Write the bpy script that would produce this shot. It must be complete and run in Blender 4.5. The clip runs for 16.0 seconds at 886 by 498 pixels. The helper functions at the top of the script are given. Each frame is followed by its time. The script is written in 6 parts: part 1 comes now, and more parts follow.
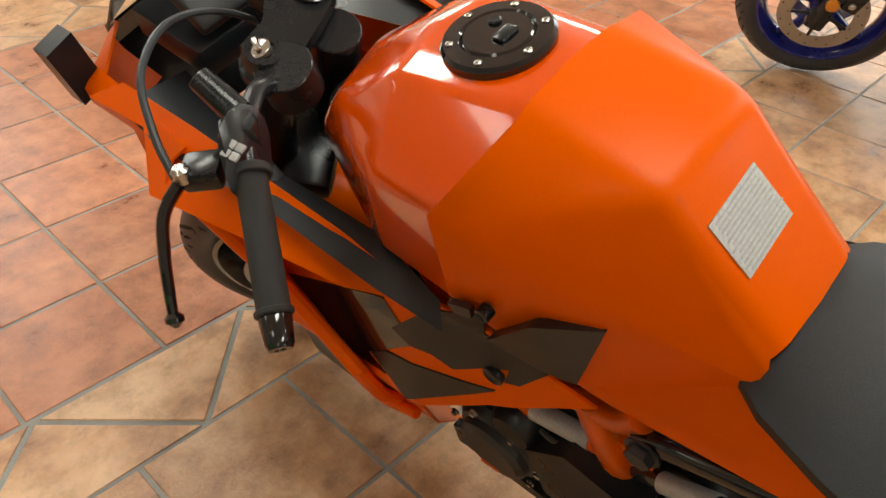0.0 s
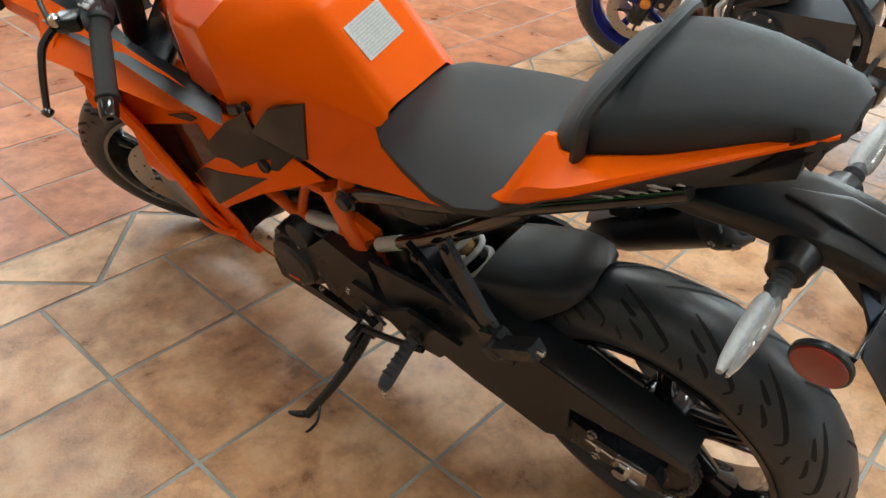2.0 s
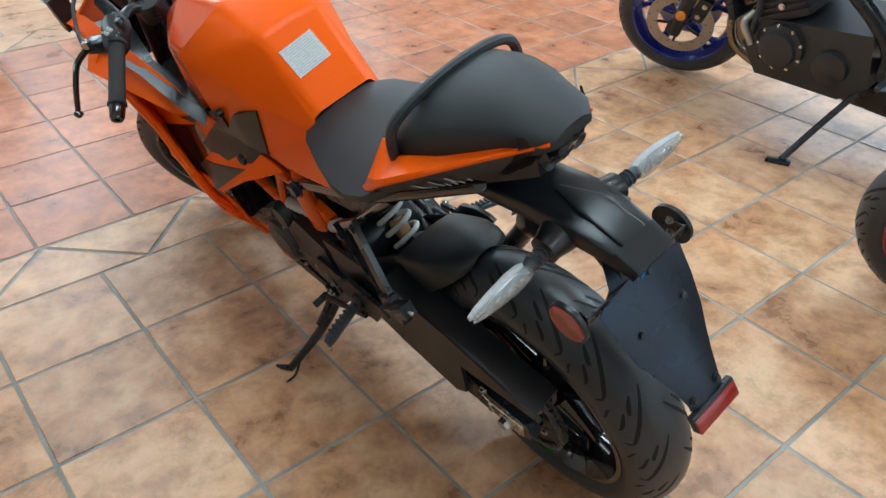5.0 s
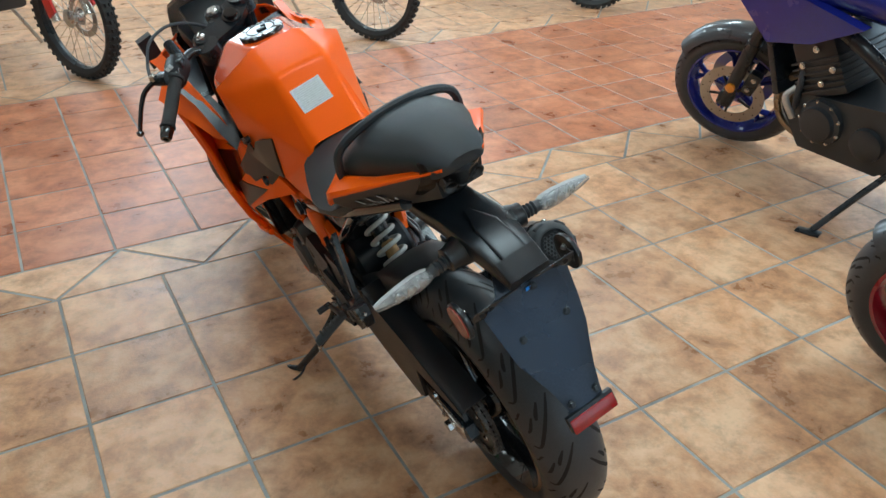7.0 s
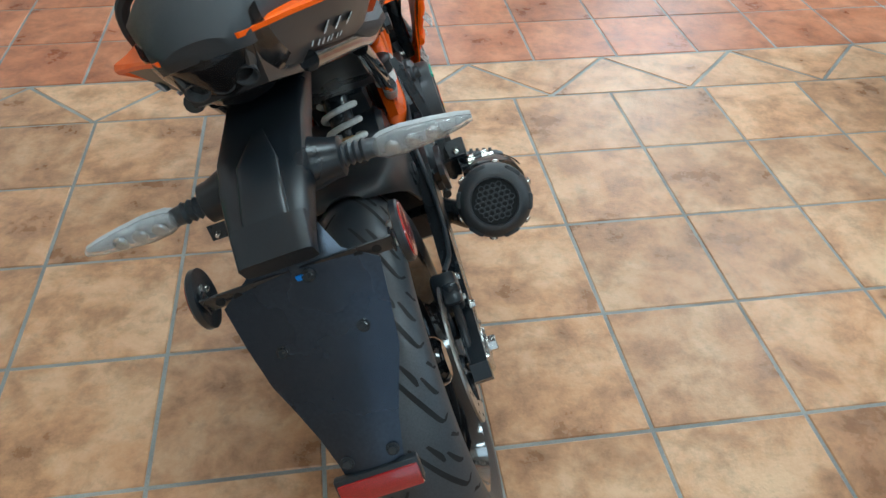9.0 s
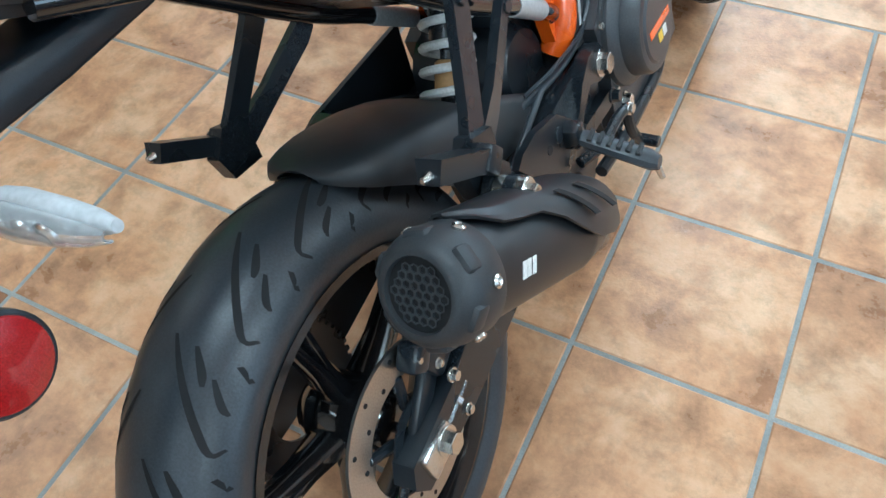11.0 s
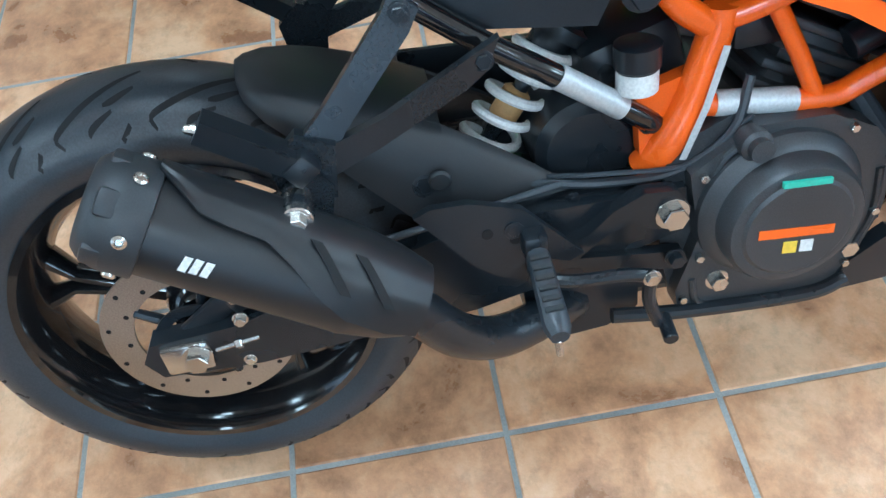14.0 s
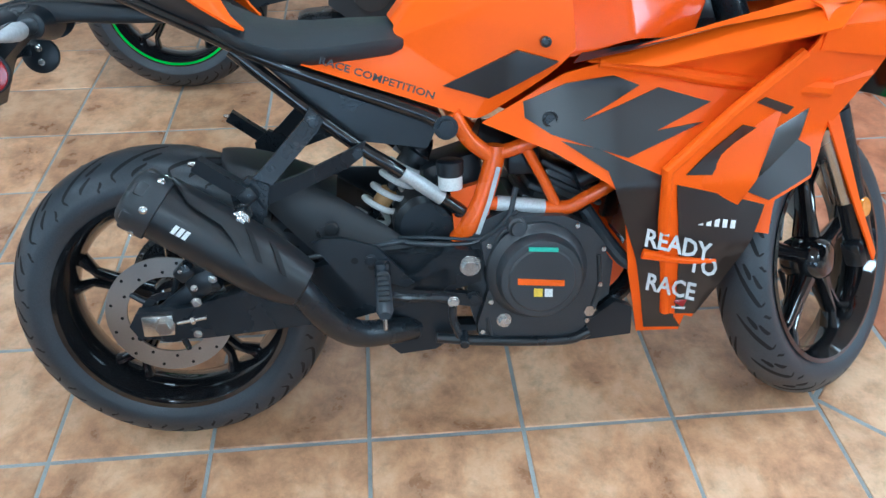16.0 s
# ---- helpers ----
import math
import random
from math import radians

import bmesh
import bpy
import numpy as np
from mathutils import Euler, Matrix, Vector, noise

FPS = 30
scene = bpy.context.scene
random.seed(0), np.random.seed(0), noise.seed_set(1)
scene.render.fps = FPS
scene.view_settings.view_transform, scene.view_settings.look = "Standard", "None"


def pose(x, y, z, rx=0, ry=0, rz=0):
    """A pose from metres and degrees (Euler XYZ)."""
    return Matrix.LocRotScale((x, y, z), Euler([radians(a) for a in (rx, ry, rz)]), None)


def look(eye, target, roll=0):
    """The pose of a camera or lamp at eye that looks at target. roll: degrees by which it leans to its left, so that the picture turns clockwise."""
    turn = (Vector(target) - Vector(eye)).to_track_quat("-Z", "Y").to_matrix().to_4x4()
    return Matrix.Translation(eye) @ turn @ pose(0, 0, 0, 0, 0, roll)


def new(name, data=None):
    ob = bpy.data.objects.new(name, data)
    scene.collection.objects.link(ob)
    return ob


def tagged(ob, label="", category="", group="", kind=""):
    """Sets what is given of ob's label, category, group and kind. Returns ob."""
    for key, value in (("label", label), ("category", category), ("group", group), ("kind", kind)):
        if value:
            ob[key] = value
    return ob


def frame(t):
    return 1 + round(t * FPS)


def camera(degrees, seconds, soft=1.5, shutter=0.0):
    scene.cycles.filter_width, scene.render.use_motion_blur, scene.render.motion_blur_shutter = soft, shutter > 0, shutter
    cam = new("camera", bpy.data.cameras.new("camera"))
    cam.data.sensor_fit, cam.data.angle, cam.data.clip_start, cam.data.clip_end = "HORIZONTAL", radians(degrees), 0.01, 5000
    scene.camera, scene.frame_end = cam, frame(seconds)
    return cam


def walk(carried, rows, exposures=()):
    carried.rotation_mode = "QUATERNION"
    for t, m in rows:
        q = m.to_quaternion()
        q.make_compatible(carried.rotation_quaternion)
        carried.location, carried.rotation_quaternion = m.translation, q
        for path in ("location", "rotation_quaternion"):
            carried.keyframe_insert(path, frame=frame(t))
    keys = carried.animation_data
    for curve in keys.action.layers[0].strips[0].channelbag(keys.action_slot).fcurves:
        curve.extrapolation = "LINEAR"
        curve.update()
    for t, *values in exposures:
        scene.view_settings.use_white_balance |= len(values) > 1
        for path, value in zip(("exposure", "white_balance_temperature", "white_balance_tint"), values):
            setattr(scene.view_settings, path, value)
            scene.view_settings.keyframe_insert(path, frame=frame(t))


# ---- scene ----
cam = camera(59.8, 16.0)
PATH = [
    (0, (-0.264, -1.016, 1.22), (0.891, 0.072, 0.002), 1.8),
    (0.5, (-0.312, -1.158, 1.234), (0.867, -0.068, 0.042), 2.3),
    (1, (-0.373, -1.312, 1.234), (0.851, -0.233, 0.077), 3.4),
    (1.5, (-0.426, -1.493, 1.229), (0.816, -0.423, 0.084), 3.9),
    (2, (-0.488, -1.637, 1.241), (0.79, -0.596, 0.108), 4.5),
    (2.5, (-0.557, -1.703, 1.243), (0.751, -0.703, 0.109), 4.7),
    (3, (-0.591, -1.813, 1.242), (0.721, -0.818, 0.106), 4.0),
    (3.5, (-0.605, -1.979, 1.254), (0.686, -0.96, 0.116), 3.0),
    (4, (-0.57, -2.051, 1.295), (0.669, -0.971, 0.155), 2.0),
    (4.5, (-0.462, -2.041, 1.318), (0.698, -0.882, 0.172), 1.4),
    (5, (-0.394, -2.068, 1.381), (0.657, -0.806, 0.239), 0.7),
    (5.2, (-0.38, -2.115, 1.402), (0.633, -0.814, 0.271), 0.6),
    (7.3, (-0.233, -2.435, 1.444), (0.602, -0.929, 0.426), 0.8),
    (7.5, (-0.151, -2.39, 1.425), (0.652, -0.885, 0.381), 1.0),
    (8, (0.059, -2.335, 1.392), (0.718, -0.826, 0.256), 1.2),
    (8.5, (0.271, -2.327, 1.348), (0.741, -0.817, 0.123), 1.4),
    (9, (0.41, -2.176, 1.294), (0.653, -0.692, -0.024), 1.5),
    (9.2, (0.464, -2.109, 1.284), (0.613, -0.645, -0.071), 1.4),
    (11.3, (0.846, -1.55, 1.147), (0.142, -0.669, -0.505), -9.7),
    (11.5, (0.852, -1.511, 1.135), (0.104, -0.697, -0.531), -11.2),
    (12, (0.831, -1.413, 1.098), (-0.018, -0.778, -0.598), -15.0),
    (12.3, (0.824, -1.365, 1.089), (-0.09, -0.839, -0.611), -16.6),
    (12.5, (0.835, -1.326, 1.088), (-0.113, -0.881, -0.616), -17.2),
    (13, (0.957, -1.207, 1.102), (-0.081, -0.971, -0.592), -17.9),
    (13.5, (1.01, -1.154, 1.112), (-0.069, -1.073, -0.57), -14.7),
    (14, (1.074, -1.049, 1.134), (-0.046, -1.026, -0.522), -9.2),
    (14.5, (1.262, -0.945, 1.185), (0.028, -0.941, -0.389), -5.0),
    (15, (1.457, -0.892, 1.258), (0.108, -0.871, -0.218), -2.4),
    (15.5, (1.562, -0.927, 1.304), (0.115, -0.863, -0.075), -1.3),
    (15.7, (1.603, -0.947, 1.319), (0.127, -0.849, -0.026), -0.5),
    (16, (1.668, -0.927, 1.352), (0.134, -0.787, 0.076), 0.2),
]
EXPOSURES = ((0, -0.26, 7700, 8), (1, -0.16, 7000, 7), (2, -0.08, 6500, 3), (3.5, -0.08, 5900, 0), (5, -0.14, 5700, -2), (7.3, -0.33, 5750, -3), (9.2, -0.33, 5600, -4), (11.3, 0.18, 5200, -3), (13.5, 0.25, 5050, -3), (16, 0.02, 4950, -3))
walk(cam, [(t, look(eye, target, roll)) for t, eye, target, roll in PATH], EXPOSURES)
EXPOSURE, LAMP_POWER, ADDED_EAST_POWER, NORTH_POWER, SOUTH_POWER = 0.0, 34.0, 92.0, 40.0, 13.0

# ---- world and light ----
world = bpy.data.worlds.new("showroom_world")
scene.world = world
world.use_nodes = True
wn = world.node_tree
sky = wn.nodes.new("ShaderNodeTexSky")
sky.sky_type, sky.sun_disc = "NISHITA", False
sky.sun_elevation, sky.sun_rotation = radians(40), radians(160)
wn.nodes["Background"].inputs[1].default_value = 0.08
wn.links.new(sky.outputs[0], wn.nodes["Background"].inputs[0])
scene.view_settings.exposure = EXPOSURE
CEIL = 3.2
LAMPS = [(x, y, p) for x, p in ((-3.0, 0.14), (0.3, 0.86), (3.4, 1.28)) for y in (-4.2, -1.2, 1.8, 4.4)]


def area(name, m, w, h, power, rgb):
    lamp = bpy.data.lights.new(name, "AREA")
    lamp.shape, lamp.size, lamp.size_y, lamp.energy, lamp.color = "RECTANGLE", w, h, power, rgb
    ob = new(name, lamp)
    ob.matrix_world = m
    return ob


for lx, ly, share in LAMPS:
    area("ceiling_lamp_light", look((lx, ly, CEIL - 0.06), (lx, ly, 0)), 1.15, 0.55, LAMP_POWER * share, (0.88, 0.97, 1.0))
area("window_daylight", look((0.7, 5.3, 2.35), (0.7, 0, 0.6)), 1.5, 1.4, NORTH_POWER, (0.80, 0.90, 1.0))
area("window_daylight", look((3.7, 5.3, 2.35), (3.7, 0, 0.6)), 1.7, 1.4, NORTH_POWER, (0.80, 0.90, 1.0))
area("window_daylight", look((1.7, -6.1, 1.55), (1.7, 0, 1.2)), 3.6, 1.9, SOUTH_POWER, (0.62, 0.78, 1.0))
# added fill from the east to brighten the motorcycle's right side
area("window_daylight", look((6.9, -0.8, 1.75), (0, -0.8, 1.0)), 4.6, 1.7, ADDED_EAST_POWER, (0.72, 0.85, 1.0))


# ---- materials ----
def surface(name, rgb, rough=0.5, metal=0.0, grain=180.0, grain_amt=0.12, stain=7.0, stain_amt=0.12, bump=0.05, coat=0.0, spec=0.5):
    m = bpy.data.materials.new(name)
    m.use_nodes = True
    nt = m.node_tree
    bsdf = nt.nodes["Principled BSDF"]
    tc = nt.nodes.new("ShaderNodeTexCoord")
    n1 = nt.nodes.new("ShaderNodeTexNoise")
    n2 = nt.nodes.new("ShaderNodeTexNoise")
    n1.inputs["Scale"].default_value, n1.inputs["Detail"].default_value = grain, 3
    n2.inputs["Scale"].default_value, n2.inputs["Detail"].default_value = stain, 4
    nt.links.new(tc.outputs["Object"], n1.inputs["Vector"])
    nt.links.new(tc.outputs["Object"], n2.inputs["Vector"])

    def scaled(node, amount):
        mr = nt.nodes.new("ShaderNodeMapRange")
        mr.inputs["From Min"].default_value, mr.inputs["From Max"].default_value = 0.3, 0.7
        mr.inputs["To Min"].default_value, mr.inputs["To Max"].default_value = 1 - amount, 1 + amount
        nt.links.new(node.outputs["Fac"], mr.inputs["Value"])
        return mr.outputs["Result"]

    mul = nt.nodes.new("ShaderNodeMath")
    mul.operation = "MULTIPLY"
    nt.links.new(scaled(n1, grain_amt), mul.inputs[0])
    nt.links.new(scaled(n2, stain_amt), mul.inputs[1])
    vm = nt.nodes.new("ShaderNodeVectorMath")
    vm.operation = "SCALE"
    vm.inputs[0].default_value = rgb
    nt.links.new(mul.outputs[0], vm.inputs["Scale"])
    nt.links.new(vm.outputs[0], bsdf.inputs["Base Color"])
    rm = nt.nodes.new("ShaderNodeMapRange")
    rm.inputs["From Min"].default_value, rm.inputs["From Max"].default_value = 0.3, 0.7
    rm.inputs["To Min"].default_value, rm.inputs["To Max"].default_value = max(0.02, rough - 0.06), min(1, rough + 0.06)
    nt.links.new(n2.outputs["Fac"], rm.inputs["Value"])
    nt.links.new(rm.outputs["Result"], bsdf.inputs["Roughness"])
    bsdf.inputs["Metallic"].default_value = metal
    bsdf.inputs["Coat Weight"].default_value = coat
    bsdf.inputs["Specular IOR Level"].default_value = spec
    bsdf.inputs["Coat Roughness"].default_value = 0.04
    if bump:
        bn = nt.nodes.new("ShaderNodeBump")
        bn.inputs["Strength"].default_value, bn.inputs["Distance"].default_value = bump, 0.002
        nt.links.new(n1.outputs["Fac"], bn.inputs["Height"])
        nt.links.new(bn.outputs[0], bsdf.inputs["Normal"])
    return m


def tile_surface(name, light, mid, dark, island=False):
    """Glazed terracotta: cloudy patches, dark flecks, worn gloss; every tile differs."""
    m = bpy.data.materials.new(name)
    m.use_nodes = True
    nt = m.node_tree
    bsdf = nt.nodes["Principled BSDF"]
    geo = nt.nodes.new("ShaderNodeNewGeometry")
    if island:
        rnd = geo.outputs["Random Per Island"]
    else:
        info = nt.nodes.new("ShaderNodeObjectInfo")
        rnd = info.outputs["Random"]
    off = nt.nodes.new("ShaderNodeMath")
    off.operation = "MULTIPLY"
    off.inputs[1].default_value = 37.0
    nt.links.new(rnd, off.inputs[0])
    add = nt.nodes.new("ShaderNodeVectorMath")
    nt.links.new(geo.outputs["Position"], add.inputs[0])
    nt.links.new(off.outputs[0], add.inputs[1])

    def noise_node(scale, detail, rough=0.55, warp=0.0):
        n = nt.nodes.new("ShaderNodeTexNoise")
        n.inputs["Scale"].default_value, n.inputs["Detail"].default_value, n.inputs["Roughness"].default_value, n.inputs["Distortion"].default_value = scale, detail, rough, warp
        nt.links.new(add.outputs[0], n.inputs["Vector"])
        return n.outputs["Fac"]

    cloud, fleck, fine = noise_node(5.5, 9, 0.68, 0.2), noise_node(24, 7, 0.74, 0.1), noise_node(160, 3)
    smudge = noise_node(11, 8, 0.72, 0.25)
    ramp = nt.nodes.new("ShaderNodeValToRGB")
    e = ramp.color_ramp.elements
    e[0].position, e[0].color = 0.34, (*dark, 1)
    e[1].position, e[1].color = 0.66, (*light, 1)
    e.new(0.47).color = (*mid, 1)
    nt.links.new(cloud, ramp.inputs[0])
    fr = nt.nodes.new("ShaderNodeMapRange")
    fr.inputs["From Min"].default_value, fr.inputs["From Max"].default_value = 0.3, 0.5
    fr.inputs["To Min"].default_value, fr.inputs["To Max"].default_value = 0.80, 1.04
    nt.links.new(fleck, fr.inputs["Value"])
    tr = nt.nodes.new("ShaderNodeMapRange")
    tr.inputs["To Min"].default_value, tr.inputs["To Max"].default_value = 0.88, 1.12
    nt.links.new(rnd, tr.inputs["Value"])
    mul = nt.nodes.new("ShaderNodeMath")
    mul.operation = "MULTIPLY"
    nt.links.new(fr.outputs["Result"], mul.inputs[0])
    nt.links.new(tr.outputs["Result"], mul.inputs[1])
    sr = nt.nodes.new("ShaderNodeMapRange")
    sr.inputs["From Min"].default_value, sr.inputs["From Max"].default_value = 0.36, 0.54
    sr.inputs["To Min"].default_value, sr.inputs["To Max"].default_value = 0.78, 1.05
    nt.links.new(smudge, sr.inputs["Value"])
    mul2 = nt.nodes.new("ShaderNodeMath")
    mul2.operation = "MULTIPLY"
    nt.links.new(mul.outputs[0], mul2.inputs[0])
    nt.links.new(sr.outputs["Result"], mul2.inputs[1])
    vm = nt.nodes.new("ShaderNodeVectorMath")
    vm.operation = "SCALE"
    nt.links.new(ramp.outputs[0], vm.inputs[0])
    nt.links.new(mul2.outputs[0], vm.inputs["Scale"])
    nt.links.new(vm.outputs[0], bsdf.inputs["Base Color"])
    rr = nt.nodes.new("ShaderNodeMapRange")
    rr.inputs["From Min"].default_value, rr.inputs["From Max"].default_value = 0.3, 0.7
    rr.inputs["To Min"].default_value, rr.inputs["To Max"].default_value = 0.24, 0.42
    nt.links.new(cloud, rr.inputs["Value"])
    nt.links.new(rr.outputs["Result"], bsdf.inputs["Roughness"])
    hsum = nt.nodes.new("ShaderNodeMath")
    nt.links.new(fleck, hsum.inputs[0])
    nt.links.new(fine, hsum.inputs[1])
    bn = nt.nodes.new("ShaderNodeBump")
    bn.inputs["Strength"].default_value, bn.inputs["Distance"].default_value = 0.25, 0.0025
    nt.links.new(hsum.outputs[0], bn.inputs["Height"])
    nt.links.new(bn.outputs[0], bsdf.inputs["Normal"])
    return m


def glowing(name, rgb, strength):
    m = bpy.data.materials.new(name)
    m.use_nodes = True
    b = m.node_tree.nodes["Principled BSDF"]
    b.inputs["Emission Color"].default_value, b.inputs["Emission Strength"].default_value = (*rgb, 1), strength
    return m


def glassy(name, rgb, rough=0.05):
    m = surface(name, rgb, rough, bump=0)
    m.node_tree.nodes["Principled BSDF"].inputs["Transmission Weight"].default_value = 0.85
    m.node_tree.nodes["Principled BSDF"].inputs["IOR"].default_value = 1.3
    return m


TAN = ((0.70, 0.455, 0.275), (0.57, 0.305, 0.158), (0.38, 0.190, 0.100))
RED = ((0.60, 0.255, 0.135), (0.48, 0.170, 0.078), (0.35, 0.112, 0.052))
M_TILE = tile_surface("tan_tile_glaze", *TAN)
M_TILE_FAR = tile_surface("tan_tile_glaze_joined", *TAN, island=True)
M_RED = tile_surface("red_tile_glaze", *RED)
M_RED_FAR = tile_surface("red_tile_glaze_joined", *RED, island=True)
M_GROUT = surface("grey_grout", (0.31, 0.315, 0.30), 0.8, grain=300, stain=5, stain_amt=0.35, bump=0.3)
M_WALL = surface("wall_paint", (0.74, 0.72, 0.68), 0.8, grain=60, bump=0.1)
M_CEIL = surface("ceiling_paint", (0.78, 0.78, 0.76), 0.9, grain=60, bump=0.1)
M_ORANGE = surface("matte_orange_paint", (0.97, 0.125, 0.0), 0.34, grain=900, grain_amt=0.04, stain_amt=0.03, bump=0.02, spec=0.17)
M_GLOSS = surface("gloss_orange_paint", (0.95, 0.095, 0.0), 0.14, grain=900, grain_amt=0.03, stain_amt=0.03, bump=0.0, coat=1.0)
M_FRAME = surface("orange_powder_coat", (0.88, 0.125, 0.002), 0.28, grain=500, grain_amt=0.06, bump=0.04, coat=0.4)
M_DECAL = surface("charcoal_vinyl", (0.024, 0.021, 0.021), 0.36, grain=600, grain_amt=0.1, bump=0.02)
M_BELLY = surface("dark_grey_tail_plastic", (0.040, 0.036, 0.036), 0.42, grain=700, grain_amt=0.15, bump=0.05)
M_HUGGER = surface("matte_black_plastic", (0.019, 0.021, 0.024), 0.46, grain=900, grain_amt=0.25, bump=0.10)
M_CHAIN = surface("oiled_chain_steel", (0.16, 0.155, 0.15), 0.36, 0.8, grain=300, grain_amt=0.2, bump=0.04)
M_CAP = surface("muffler_cap_plastic", (0.026, 0.029, 0.033), 0.50, grain=700, grain_amt=0.2, bump=0.06)
M_MUFFLER = surface("matte_black_muffler_paint", (0.013, 0.014, 0.016), 0.40, grain=900, grain_amt=0.15, bump=0.02)
M_PLASTIC = surface("black_plastic", (0.011, 0.014, 0.018), 0.31, grain=900, grain_amt=0.25, bump=0.12)
M_SATIN = surface("satin_black_metal", (0.012, 0.015, 0.019), 0.27, 0.0, grain=500, grain_amt=0.2, bump=0.015)
M_GLOSSBLK = surface("gloss_black_paint", (0.008, 0.008, 0.009), 0.12, grain=300, bump=0.0, coat=0.6)
M_RUBBER = surface("tyre_rubber", (0.036, 0.042, 0.050), 0.40, grain=420, grain_amt=0.2, stain=5, stain_amt=0.25, bump=0.12)
# near black, painted where shade fills grooves, slots and holes
M_RECESS_SHADE = surface("recess_shade_black", (0.004, 0.004, 0.005), 0.8, bump=0)
M_SEAT = surface("seat_cover", (0.020, 0.025, 0.030), 0.50, grain=1400, grain_amt=0.3, stain_amt=0.1, bump=0.35)
M_GRIP = surface("grip_rubber", (0.030, 0.032, 0.034), 0.6, grain=1500, grain_amt=0.4, bump=0.7)
M_ENGINE = surface("dark_grey_casting", (0.052, 0.055, 0.060), 0.36, 0.3, grain=700, grain_amt=0.25, bump=0.12)
M_CAST = surface("grey_engine_casting", (0.045, 0.048, 0.052), 0.34, 0.4, grain=500, grain_amt=0.25, bump=0.1)
M_STEEL = surface("bright_steel", (0.62, 0.61, 0.58), 0.24, 1.0, grain=400, grain_amt=0.1, bump=0.03)
M_DISC = surface("brushed_disc_steel", (0.45, 0.43, 0.40), 0.34, 1.0, grain=500, grain_amt=0.15, bump=0.06)
M_WHITE = surface("white_paint", (0.72, 0.72, 0.70), 0.4, grain=300, bump=0.03)
M_LETTER = surface("pale_grey_vinyl", (0.50, 0.49, 0.48), 0.45, grain=300, bump=0.02)
M_LABEL = surface("silver_foil_label", (0.55, 0.57, 0.58), 0.38, 0.25, grain=300, bump=0.02)
M_PRINT = surface("grey_print", (0.45, 0.46, 0.47), 0.5, bump=0)
M_BRASS = surface("tan_bump_stop", (0.45, 0.26, 0.10), 0.6)
M_LENS = glassy("clear_lens", (0.85, 0.87, 0.88), 0.08)
M_AMBER = surface("amber_reflector", (0.75, 0.26, 0.02), 0.15, coat=0.8, bump=0)
M_REDREF = surface("red_reflector", (0.28, 0.006, 0.008), 0.12, grain=700, grain_amt=0.3, coat=0.9, bump=0.1)
M_SHIELD = surface("brushed_black_plate", (0.042, 0.050, 0.066), 0.27, 0.85, grain=250, grain_amt=0.1, bump=0.02)
M_BLUETAPE = surface("blue_sticker", (0.02, 0.22, 0.75), 0.5, bump=0)
M_GREENST = surface("green_sticker", (0.10, 0.50, 0.36), 0.4, bump=0)
M_YELLOW = surface("yellow_sticker", (0.75, 0.52, 0.05), 0.4, bump=0)
M_SCREEN = surface("dash_screen", (0.30, 0.33, 0.36), 0.12, coat=0.7, bump=0)
M_BLUEP = surface("blue_rim_paint", (0.010, 0.016, 0.20), 0.25, coat=0.5, bump=0)
M_REDP = surface("red_rim_paint", (0.26, 0.008, 0.022), 0.25, coat=0.5, bump=0)
M_GREENP = surface("green_paint", (0.03, 0.50, 0.04), 0.25, coat=0.5, bump=0)
M_GREYP = surface("grey_fender_paint", (0.055, 0.06, 0.068), 0.3, coat=0.6, bump=0)
M_KNOB = surface("knobby_rubber", (0.028, 0.028, 0.028), 0.75, bump=0.2)
M_REDPLASTIC = surface("red_fork_guard", (0.60, 0.02, 0.015), 0.35, bump=0)
M_TIN = surface("thin_alloy", (0.55, 0.54, 0.52), 0.3, 0.9, grain=200, bump=0.05)


# ---- geometry helpers ----
def part(name, bm, material, parent=None, label="", sharp=32):
    if isinstance(bm, list):
        return [part(name, one, material, parent, label, sharp) for one in bm][0]
    me = bpy.data.meshes.new(name)
    bmesh.ops.recalc_face_normals(bm, faces=bm.faces[:])
    bm.to_mesh(me)
    bm.free()
    me.polygons.foreach_set("use_smooth", [True] * len(me.polygons))
    me.set_sharp_from_angle(angle=radians(sharp))
    me.materials.append(material)
    ob = new(name, me)
    if parent is not None:
        ob.parent = parent
    if label:
        ob["label"] = label
    return ob


def root(name, m, label, category, group=""):
    ob = new(name)
    ob.empty_display_size = 0.1
    ob.matrix_world = m
    return tagged(ob, label, category, group)


def join(*bms):
    out = bmesh.new()
    for b in bms:
        vs = [out.verts.new(v.co) for v in b.verts]
        b.verts.index_update()
        for f in b.faces:
            try:
                out.faces.new([vs[v.index] for v in f.verts])
            except ValueError:
                pass
        b.free()
    return out


def moved(bm, m):
    bm.transform(m)
    return bm


def mirrored(bm):
    bm.transform(Matrix.Diagonal((-1, 1, 1, 1)))
    bmesh.ops.reverse_faces(bm, faces=bm.faces[:])
    return bm


def soften(bm, width, segments=2, angle=25):
    edges = [e for e in bm.edges if e.is_manifold and e.calc_face_angle(0) > radians(angle)]
    if edges and width:
        bmesh.ops.bevel(bm, geom=edges, offset=width, segments=segments, profile=0.5, affect="EDGES", clamp_overlap=True)
    return bm


def box(centre, size, rot=(0, 0, 0), bevel=0.003):
    bm = bmesh.new()
    bmesh.ops.create_cube(bm, size=1.0)
    bm.transform(pose(*centre, *rot) @ Matrix.Diagonal((*size, 1)))
    return soften(bm, bevel)


